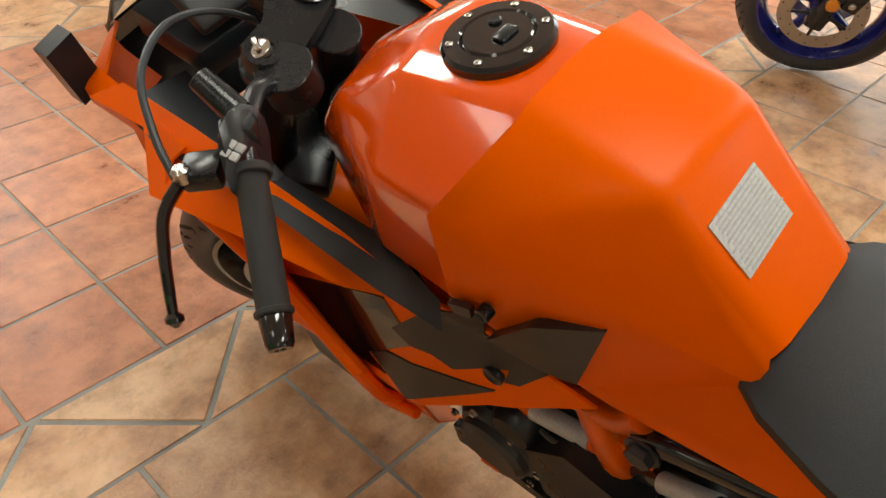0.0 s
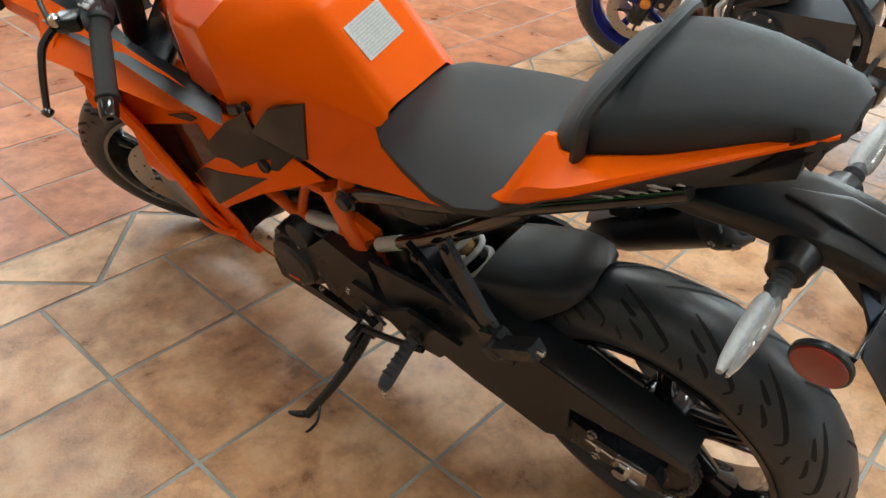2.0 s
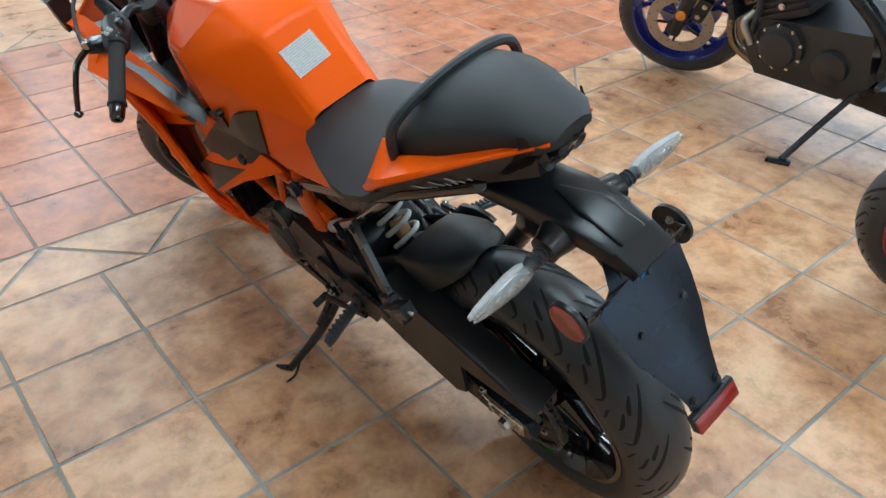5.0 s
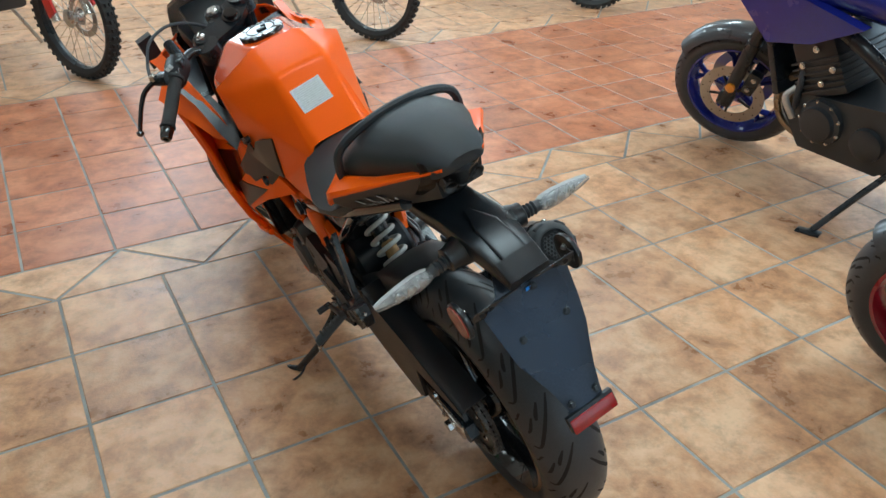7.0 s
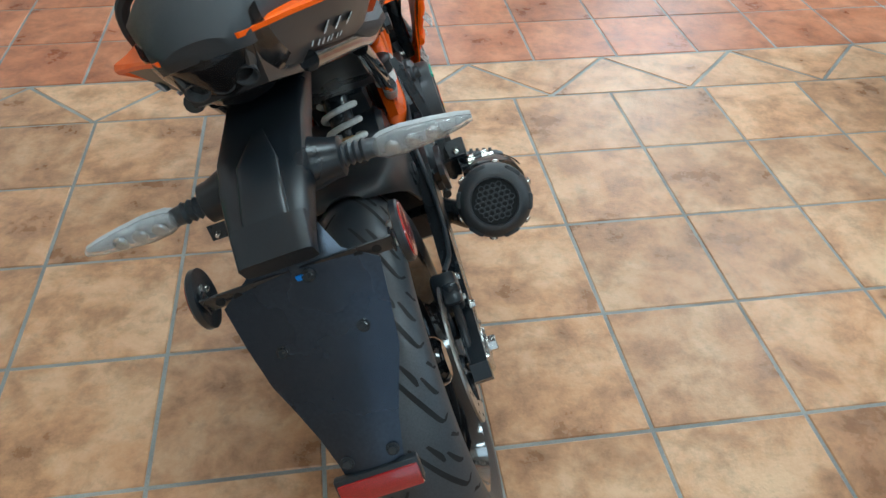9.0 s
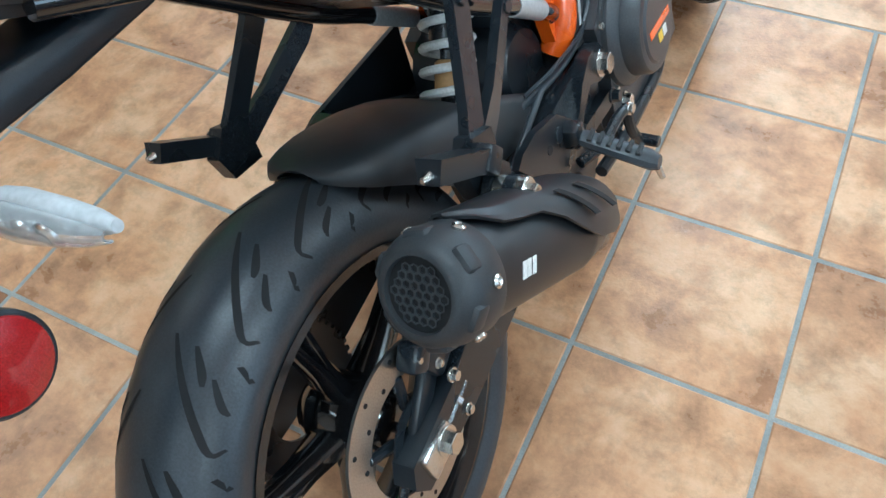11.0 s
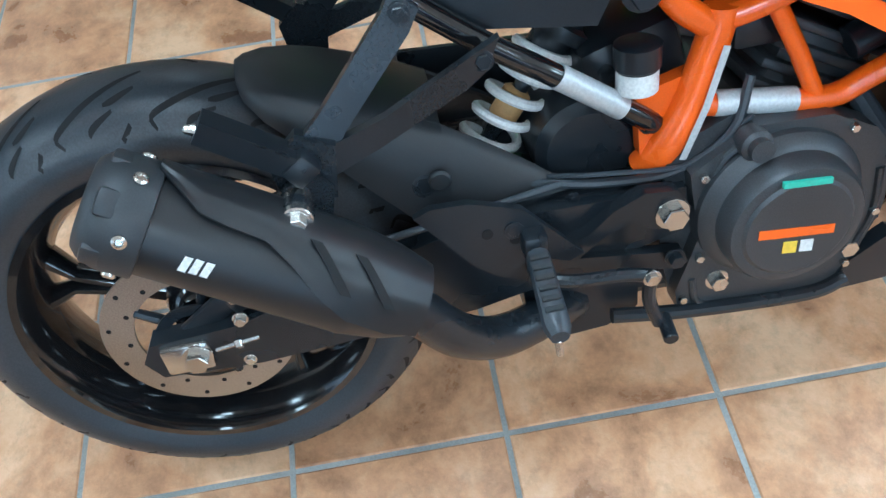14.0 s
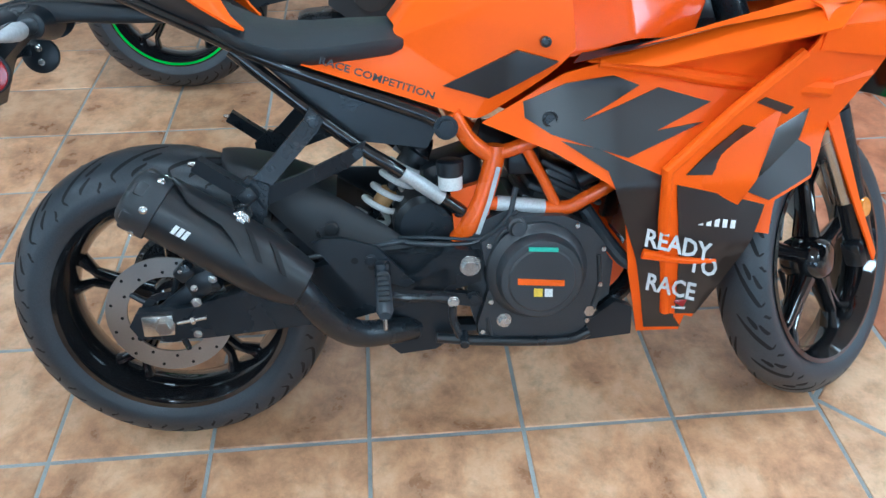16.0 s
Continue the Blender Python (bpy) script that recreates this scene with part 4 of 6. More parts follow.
# ---- bodywork ----
def cage(verts, faces, width, segments=3):
    """A mirrored body from half its corners; corners with x = 0 lie on the middle plane."""
    bm = bmesh.new()
    left, right = {}, {}
    for k, (x, y, z) in verts.items():
        right[k] = bm.verts.new((x, y, z))
        left[k] = right[k] if x == 0 else bm.verts.new((-x, y, z))
    for f in faces:
        bm.faces.new([right[c] for c in f])
        if not all(verts[c][0] == 0 for c in f):
            bm.faces.new([left[c] for c in reversed(f)])
    bmesh.ops.recalc_face_normals(bm, faces=bm.faces[:])
    return soften(bm, width, segments, 8)


T = dict(A=(0.062, 0.697, 0.984), a=(0, 0.698, 0.987), B=(0.068, 0.558, 0.956), b=(0, 0.558, 0.958), C=(0.062, 0.447, 0.823), c=(0, 0.445, 0.824), D=(0.163, 0.707, 0.919), E=(0.156, 0.757, 0.759), F=(0.131, 0.616, 0.694), G=(0.115, 0.592, 0.650), H=(0.144, 0.294, 0.764), J=(0.136, 0.302, 0.784), I=(0.089, 0.470, 0.789), U=(0.124, 0.578, 0.828))
tank = part("fuel_tank", cage(T, ["aABb", "bBCc", "ADB", "BDU", "DEU", "EFU", "FIU", "BUI", "BIC", "FGHJI", "EGF"], 0.013, 4), M_ORANGE, bike, "matte orange faceted rear tank cover", 60)
N = dict(A=(0.058, 0.692, 0.980), a=(0, 0.69, 0.983), D=(0.158, 0.699, 0.914), E=(0.151, 0.745, 0.757), K=(0.078, 0.850, 0.972), k=(0, 0.86, 0.978), L=(0.092, 0.945, 0.912), l=(0, 0.962, 0.922), N=(0.085, 1.010, 0.840), n=(0, 1.025, 0.845), O=(0.095, 0.985, 0.775), o=(0, 0.99, 0.77), P=(0.152, 0.835, 0.902), Q=(0.153, 0.855, 0.782))
part("tank_front", cage(N, ["aAKk", "kKLl", "lLNn", "ADPK", "KPL", "DEQP", "PQON", "PNL", "nNOo"], 0.012, 4), M_GLOSS, bike, "gloss orange front of the fuel tank", 60)
cm = pose(0, 0.778, 0.984, -3) @ Matrix.Scale(0.82, 4)
cap = part("filler_cap", moved(lathe([(0.0, 0.006), (0.040, 0.006), (0.043, 0.003), (0.046, 0.006), (0.064, 0.005), (0.068, 0.0), (0.068, -0.012)], 56), cm), M_GLOSSBLK, bike, "black round filler cap")
part("cap_bolt", [moved(b, cm) for b in [spun((0.056 * math.cos(a), 0.056 * math.sin(a), 0.004), (0.056 * math.cos(a), 0.056 * math.sin(a), 0.008), [(0.005, 0), (0.005, 0.7), (0.003, 1), (0.002, 0.5), (0, 0.5)], 12) for a in [2 * math.pi * k / 6 + 0.3 for k in range(6)]]], M_STEEL, cap)
part("key_flap", moved(join(box((0.0, -0.012, 0.008), (0.030, 0.018, 0.006), (0, 0, 0), 0.003), rod((0.015, 0.016, 0.005), (0.015, 0.016, 0.010), 0.008, seg=16)), cm), M_SATIN, cap)
sm2 = Matrix.Translation((-0.013, 0.5112, 0.9025)) @ Matrix.Rotation(radians(49.6), 4, "X") @ Matrix.Rotation(radians(4), 4, "Z")
lab = part("warning_label", moved(box((0, 0, 0.0), (0.077, 0.060, 0.0012), bevel=0), sm2), M_LABEL, tank, "silver warning label with fine print")
part("print_line", moved(join(*[box((random.uniform(-0.004, 0.004), 0.0255 - 0.0047 * k, 0.0009), (random.uniform(0.060, 0.073), 0.0018, 0.0006), bevel=0) for k in range(12)]), sm2), M_PRINT, lab)


def tank_side(y, z):
    """Half width of the tank's flank below the crease."""
    top = lerp(y, [0.50, 0.578, 0.648, 0.705, 0.757], [0.098, 0.120, 0.146, 0.158, 0.160])
    return top - lerp(z, [0.65, 0.694, 0.76, 0.82], [0.022, 0.006, 0.0, -0.001])


part("tank_decal", skin([(0.531, 0.712), (0.655, 0.772), (0.722, 0.752), (0.608, 0.690)], tank_side, 0.014, 3, 0.006), M_DECAL, tank, "charcoal vinyl panel")
part("tank_decal", mirrored(skin([(0.705, 0.733), (0.648, 0.796), (0.578, 0.818), (0.614, 0.691)], tank_side, 0.014, 3, 0.006)), M_DECAL, tank, "charcoal vinyl panel")
part("tank_decal", mirrored(skin([(0.748, 0.772), (0.716, 0.785), (0.716, 0.768), (0.742, 0.757)], tank_side, 0.008, 2, 0.006)), M_DECAL, tank)
for sx in (1, -1):
    part("tank_bolt", spun((sx * 0.152, 0.700, 0.785), (sx * 0.166, 0.700, 0.785), [(0.009, 0), (0.009, 0.9), (0.005, 1), (0.004, 0.8), (0, 0.8)], 16), M_SATIN, tank)


def lettering(body, size, m, material, parent, name):
    """Raised lettering with the built-in font, as a mesh."""
    cu = bpy.data.curves.new(name, "FONT")
    cu.body, cu.size, cu.extrude, cu.align_x, cu.align_y, cu.resolution_u = body, size, 0.0005, "CENTER", "CENTER", 2
    cu.offset = size * 0.022
    tmp = bpy.data.objects.new(name, cu)
    me = bpy.data.meshes.new_from_object(tmp)
    bpy.data.objects.remove(tmp)
    me.materials.clear()
    me.materials.append(material)
    ob = new(name, me)
    ob.parent = parent
    ob.matrix_local = m
    return ob


def right_face(x, y, z, slope=0.0, tip=0.0, shear=0.0, wide=1.0):
    """The pose of lettering on the right flank, reading towards the front."""
    sh_ = Matrix.Identity(4)
    sh_[0][1] = shear
    return Matrix.Translation((x, y, z)) @ Matrix.Rotation(radians(slope), 4, "X") @ Matrix.Rotation(radians(tip), 4, "Y") @ Matrix(((0, 0, 1, 0), (1, 0, 0, 0), (0, 1, 0, 0), (0, 0, 0, 1))) @ sh_ @ Matrix.Diagonal((wide, 1, 1, 1))


lettering("RACE COMPETITION", 0.017, right_face(0.1545, 0.418, 0.738, -17, 0, 0.1, 1.25), M_DECAL, tank, "lettering")
# fairings


def flank(y, z):
    """Half width of the side fairing."""
    zp = lerp(z, [0.19, 0.28, 0.37, 0.47, 0.54, 0.62, 0.66, 0.71, 0.76, 0.82], [0.094, 0.135, 0.172, 0.192, 0.212, 0.190, 0.178, 0.160, 0.172, 0.190])
    return zp * lerp(y, [0.58, 0.68, 0.74, 0.82, 0.95, 1.1, 1.18, 1.3, 1.45], [0.66, 0.86, 0.93, 1.0, 1.02, 1.06, 1.06, 0.90, 0.55])


def wing_x(y, z):
    """Half width of the outer blade, which turns in towards the front."""
    edge = lerp(z, [0.48, 0.581, 0.684, 0.770], [0.899, 0.887, 0.982, 1.093])
    return lerp(z, [0.24, 0.32, 0.40, 0.48, 0.56, 0.73, 0.80], [0.128, 0.165, 0.198, 0.222, 0.238, 0.250, 0.258]) - lerp(z, [0.42, 0.6], [0.0, 0.36]) * max(0.0, y - edge)


MAIN = [(0.596, 0.647), (0.737, 0.731), (0.837, 0.757), (1.003, 0.792), (1.185, 0.824), (1.3, 0.83), (1.3, 0.7), (1.128, 0.675), (1.039, 0.672), (0.989, 0.628), (0.93, 0.593), (0.908, 0.559), (0.923, 0.366), (0.982, 0.348), (1.003, 0.231), (1.002, 0.189), (0.913, 0.193), (0.862, 0.361), (0.834, 0.52), (0.802, 0.547), (0.714, 0.6)]
WING = [(1.117, 0.758), (1.009, 0.666), (0.896, 0.569), (0.903, 0.472), (0.956, 0.247), (1.015, 0.232), (1.037, 0.414), (1.056, 0.457), (1.12, 0.491), (1.197, 0.521), (1.31, 0.7), (1.324, 0.77), (1.208, 0.773), (1.139, 0.79)]
D1 = [(0.666, 0.684), (0.738, 0.713), (0.817, 0.725), (0.863, 0.706), (0.765, 0.698), (0.759, 0.65), (0.897, 0.701), (0.986, 0.674), (0.889, 0.631), (0.972, 0.642), (0.838, 0.589), (0.71, 0.63), (0.667, 0.658)]
D2 = [(0.847, 0.739), (0.878, 0.745), (0.929, 0.731), (0.896, 0.729)]
D3 = [(0.726, 0.619), (0.789, 0.605), (0.908, 0.551), (0.925, 0.493), (0.98, 0.231), (1.003, 0.198), (0.925, 0.205), (0.872, 0.387), (0.838, 0.532), (0.824, 0.554)]
W1 = [(1.048, 0.677), (1.064, 0.685), (1.138, 0.657), (1.127, 0.644)]
W2 = [(0.933, 0.56), (1.033, 0.638), (1.157, 0.599), (1.099, 0.574), (1.202, 0.573), (1.198, 0.528), (1.105, 0.493), (1.045, 0.52), (1.1, 0.537)]
W3 = [(0.917, 0.544), (1.097, 0.486), (1.048, 0.461), (1.032, 0.417), (1.018, 0.24), (0.976, 0.245), (0.924, 0.5)]
L1 = [(0.854, 0.653), (0.79, 0.716), (0.704, 0.774), (0.723, 0.711), (0.642, 0.689), (0.676, 0.655), (0.694, 0.652), (0.686, 0.696), (0.715, 0.665), (0.761, 0.638), (0.792, 0.646), (0.799, 0.657), (0.822, 0.643)]
L2 = [(0.958, 0.679), (0.903, 0.699), (0.869, 0.699), (0.886, 0.688)]
L3 = [(0.895, 0.586), (0.865, 0.606), (0.706, 0.631), (0.834, 0.54)]
for side in (1, -1):
    flip = (lambda b: b) if side > 0 else mirrored
    fair = part("side_fairing", flip(skin(MAIN, flank, 0.004, 4)), M_ORANGE, bike, "orange side fairing with charcoal graphics", 40)
    for poly in ((D1, D2, D3) if side > 0 else (L1, L2, L3)):
        part("fairing_decal", flip(skin(poly, flank, 0.003, 3, 0.0026)), M_DECAL, fair, "charcoal vinyl graphic", 40)
    if side < 0:
        # black sheet on the fairing's face paints the dark opening to the duct
        part("duct_recess", mirrored(skin([(1.078, 0.623), (0.869, 0.689), (0.857, 0.652), (0.816, 0.647), (0.902, 0.58), (0.871, 0.56), (0.969, 0.561)], flank, 0.002, 3, 0.0016)), M_GLOSSBLK, fair, "gloss black sheet standing for the dark duct opening", 40)
    ridge_line = [(flank(y, z) + 0.004, y, z) for y, z in ((0.79, 0.748), (0.88, 0.735), (1.03, 0.705), (1.20, 0.685))]
    part("fairing_crease", flip(tube(ridge_line, 0.008, 10, taper=0.016)), M_ORANGE, fair)
    wing = part("fairing_wing", flip(skin(WING, wing_x, 0.005, 4)), M_ORANGE, bike, "orange outer fairing blade with charcoal graphics", 40)
    for poly in (W1, W2, W3):
        part("fairing_decal", flip(skin(poly, wing_x, 0.002, 3, 0.0034)), M_DECAL, wing, "charcoal vinyl graphic", 40)
    part("wing_edge", flip(tube([(wing_x(y, z) - 0.006, y, z) for y, z in ((1.117, 0.757), (1.009, 0.666), (0.899, 0.570), (0.906, 0.472), (0.958, 0.250))], 0.011, 10, curved=False)), M_ORANGE, wing)
    part("strake", flip(tube([(flank(0.885, 0.405) + 0.006, 0.880, 0.402), (wing_x(0.95, 0.39) + 0.004, 0.955, 0.388), (wing_x(1.0, 0.385) + 0.003, 1.018, 0.380)], 0.010, 10, taper=0.004)), M_ORANGE, wing)
    part("fairing_bolt", flip(spun((flank(0.709, 0.655) - 0.004, 0.709, 0.655), (flank(0.709, 0.655) + 0.006, 0.709, 0.655), [(0.014, 0), (0.014, 0.8), (0.011, 1), (0.009, 0.8), (0, 0.8)], 20)), M_SATIN, fair)
    # inner dark duct and the top of the fairing towards the nose
    part("fairing_duct", flip(skin([(0.90, 0.57), (1.02, 0.69), (1.20, 0.70), (1.16, 0.60), (1.04, 0.50), (0.95, 0.30), (0.92, 0.34)], lambda y, z: flank(y, z) - 0.03, 0.004, 3)), M_GLOSSBLK, bike, "gloss black inner duct")
    part("inner_cover", flip(loft([[(0.188, 0.74, 0.752), (0.165, 0.76, 0.765)], [(0.195, 0.83, 0.768), (0.140, 0.88, 0.775)], [(0.200, 0.99, 0.802), (0.150, 1.02, 0.80)], [(0.222, 1.17, 0.832), (0.120, 1.17, 0.81)], [(0.205, 1.29, 0.836), (0.10, 1.29, 0.82)]], closed=False, caps=False)), M_PLASTIC, bike, "black plastic cover inside the fairing")
    blade = [(0.186, 1.280, 0.865), (0.223, 1.325, 0.850), (0.212, 1.216, 0.837), (0.268, 1.151, 0.799), (0.236, 1.02, 0.770), (0.205, 0.88, 0.742), (0.168, 0.77, 0.752), (0.166, 0.90, 0.782), (0.172, 1.02, 0.812), (0.178, 1.15, 0.842)]
    bl = bmesh.new()
    bv = [bl.verts.new(p) for p in blade]
    for quad in ((0, 1, 2, 9), (9, 2, 3), (9, 3, 4, 8), (8, 4, 5, 7), (7, 5, 6)):
        bl.faces.new([bv[k] for k in quad])
    part("fairing_blade", flip(shell(bl, 0.004)), M_ORANGE, bike, "orange upper edge of the front fairing", 40)
    part("top_fairing", flip(shell(loft([[(0.205, 1.13, 0.838), (0.225, 1.14, 0.828), (0.252, 1.14, 0.80), (0.235, 1.14, 0.76)], [(0.190, 1.25, 0.846), (0.205, 1.27, 0.832), (0.208, 1.28, 0.80), (0.190, 1.27, 0.74)], [(0.180, 1.36, 0.845), (0.205, 1.40, 0.820), (0.205, 1.41, 0.79), (0.175, 1.40, 0.74)], [(0.10, 1.45, 0.85), (0.11, 1.49, 0.82), (0.10, 1.50, 0.78), (0.08, 1.47, 0.72)]], closed=False, caps=False), 0.004)), M_ORANGE, bike, "orange front fairing", 40)
letters = (("READY", 0.906, 0.427, 0.044), ("TO", 0.966, 0.374, 0.044), ("RACE", 0.916, 0.327, 0.044))
for word, y, z, size in letters:
    lettering(word, size, right_face(wing_x(y, z) + 0.016, y + 0.025, z, -13, -22, 0.16, 0.92), M_LETTER, wing, "lettering")
for k in range(6):
    part("sponsor_mark", box((wing_x(0.99, 0.466) + 0.003, 0.960 + 0.015 * k, 0.470 - 0.0026 * k), (0.001, 0.009, 0.015), (-10, -12, 0), 0.0004), M_WHITE, wing)
part("red_mark", box((wing_x(0.98, 0.282) + 0.004, 0.978, 0.282), (0.001, 0.022, 0.020), (-30, -10, 0), 0.0004), M_REDREF, wing)
part("sponsor_bar", box((wing_x(0.98, 0.262) + 0.004, 0.978, 0.262), (0.001, 0.028, 0.005), (-10, -10, 0), 0.0004), M_WHITE, wing)
part("nose", shell(loft([[(x, y + 0.02 * math.cos(x * 12), z) for x in (-0.10, -0.05, 0, 0.05, 0.10)] for y, z in ((1.45, 0.85), (1.51, 0.82), (1.52, 0.78), (1.48, 0.70), (1.43, 0.62))], closed=False, caps=False), 0.004), M_GLOSSBLK, bike, "gloss black headlight nose")
part("windscreen", shell(loft([[(x, y - 1.6 * x * x, z - 1.5 * x * x) for x in (-0.11, -0.06, 0, 0.06, 0.11)] for y, z in ((1.49, 0.86), (1.42, 0.92), (1.34, 0.98), (1.28, 1.01))], closed=False, caps=False), 0.003), glassy("smoked_screen", (0.10, 0.10, 0.11)), bike, "low smoked windscreen")
part("fairing_stay", join(box((0, 1.30, 0.86), (0.20, 0.16, 0.05), (8, 0, 0), 0.01)), M_PLASTIC, bike, "black fairing stay")
for sx in (1, -1):
    mir = part("mirror", join(loft([[(sx * (0.20 + dx), 1.43 + 0.02 * s, 0.862 + dz) for dx, dz in ((-0.030, -0.06), (0.016, -0.07), (0.022, 0.02), (-0.025, 0.03))] for s in (-1, 1)])), M_PLASTIC, bike, "black folded mirror")
dash = part("dashboard", box((0, 1.255, 0.925), (0.165, 0.022, 0.105), (-48, 0, 0), 0.008), M_PLASTIC, bike, "dark instrument display")
part("screen", box((0, 1.2465, 0.9175), (0.14, 0.010, 0.082), (-48, 0, 0), 0.002), M_SCREEN, dash, "grey display screen")

# forks, yoke and bars, turned to the left
S = STEER
forkdir = -STEER_AXIS
TOP_SHIFT = S.inverted().to_3x3() @ Vector((0.008, 0.045, 0.008))
STEM_TOP = STEM + TOP_SHIFT
for sx in (1, -1):
    top = STEM + Vector((sx * 0.104, 0.029, 0.018))
    leg = part("fork_leg", moved(join(rod(top + TOP_SHIFT + forkdir * 0.02, top + TOP_SHIFT * 0.4 + forkdir * 0.42, 0.0245, seg=24), rod(top + TOP_SHIFT * 0.45 + forkdir * 0.38, top + forkdir * 0.72, 0.0285, 0.027, 24)), S), M_SATIN, bike, "black fork leg")
    part("fork_slider", moved(join(rod(top + forkdir * 0.41, top + forkdir * 0.58, 0.0292, seg=24)), S), M_STEEL, leg, "bright fork tube")
    part("fork_cap", moved(spun(top + TOP_SHIFT + forkdir * 0.025, top + TOP_SHIFT - forkdir * 0.012, [(0.030, 0), (0.030, 0.35), (0.025, 0.45), (0.025, 0.8), (0.022, 1), (0.013, 1), (0.012, 0.8), (0, 0.8)], 28), S), M_SATIN, leg)
    part("fork_ring", moved(spun(top + forkdir * 0.385, top + forkdir * 0.40, [(0.0315, 0), (0.0315, 1)], 24), S), M_REDPLASTIC, leg)
    part("axle_clamp", moved(join(box(top + forkdir * 0.70 + Vector((0, -0.01, 0)), (0.04, 0.06, 0.06), (23, 0, 0), 0.01)), S), M_SATIN, leg)
    part("fork_reflector", moved(spun(top + forkdir * 0.60 + Vector((sx * 0.026, 0, 0)), top + forkdir * 0.60 + Vector((sx * 0.036, 0, 0)), [(0.021, 0), (0.021, 0.7), (0.018, 1), (0, 1)], 24), S), M_AMBER, leg, "round amber reflector")
    part("fork_blade", moved(skin([(1.145, 0.62), (1.19, 0.64), (1.275, 0.42), (1.335, 0.30), (1.325, 0.285), (1.26, 0.40)], lambda y, z: sx * 0.140, 0.004, 2), S), M_ORANGE, bike, "orange fork guard blade")
part("adjuster", moved(join(box(STEM_TOP + Vector((-0.104, 0.029, 0.036)), (0.022, 0.008, 0.010), (0, 0, 30), 0.003), spun(STEM_TOP + Vector((-0.104, 0.029, 0.022)), STEM_TOP + Vector((-0.104, 0.029, 0.034)), [(0.014, 0), (0.014, 0.8), (0.010, 1), (0, 1)], 20)), S), M_STEEL, bike, "bright fork adjuster")
yoke_poly = [(-0.13, 0.025), (-0.10, 0.062), (-0.06, 0.045), (-0.02, 0.050), (0.02, 0.050), (0.06, 0.045), (0.10, 0.062), (0.13, 0.025), (0.10, -0.005), (0.04, -0.022), (0, -0.030), (-0.04, -0.022), (-0.10, -0.005)]
yk = bmesh.new()
ya, yb = [[yk.verts.new((x, y, z)) for x, y in yoke_poly] for z in (-0.012, 0.010)]
for k in range(len(ya)):
    j = (k + 1) % len(ya)
    yk.faces.new((ya[k], ya[j], yb[j], yb[k]))
yk.faces.new(ya)
yk.faces.new(yb)
soften(yk, 0.004)
yoke = part("top_yoke", moved(yk, S @ Matrix.Translation(STEM_TOP) @ Matrix.Rotation(radians(23.5), 4, "X")), M_SATIN, bike, "black cast top yoke")
part("stem_nut", moved(spun(STEM_TOP, STEM_TOP - forkdir * 0.030, [(0.026, 0), (0.026, 0.5), (0.020, 0.55), (0.020, 0.9), (0.016, 1), (0, 1)], 28), S), M_GLOSSBLK, yoke)
part("ignition_lock", moved(join(spun(STEM_TOP + Vector((0.0, 0.055, -0.02)), STEM_TOP + Vector((0.0, 0.050, 0.035)), [(0.028, 0), (0.028, 0.8), (0.024, 1), (0, 1)], 28)), S), M_SATIN, yoke)
part("key_ring", moved(spun(STEM_TOP + Vector((0.0, 0.050, 0.034)), STEM_TOP + Vector((0.0, 0.050, 0.040)), [(0.016, 0), (0.014, 1), (0, 1)], 24), S), M_STEEL, yoke, "bright ignition switch face")
part("lower_yoke", moved(box(STEM + forkdir * 0.20 + Vector((0, 0.02, 0)), (0.26, 0.07, 0.04), (23.5, 0, 0), 0.01), S), M_SATIN, bike)
part("steering_head", join(rod(STEM + forkdir * 0.03, STEM + forkdir * 0.18, 0.034, seg=24), box((0, 0.98, 0.80), (0.12, 0.12, 0.10), (20, 0, 0), 0.02)), M_SATIN, bike)
BACK = S.inverted()
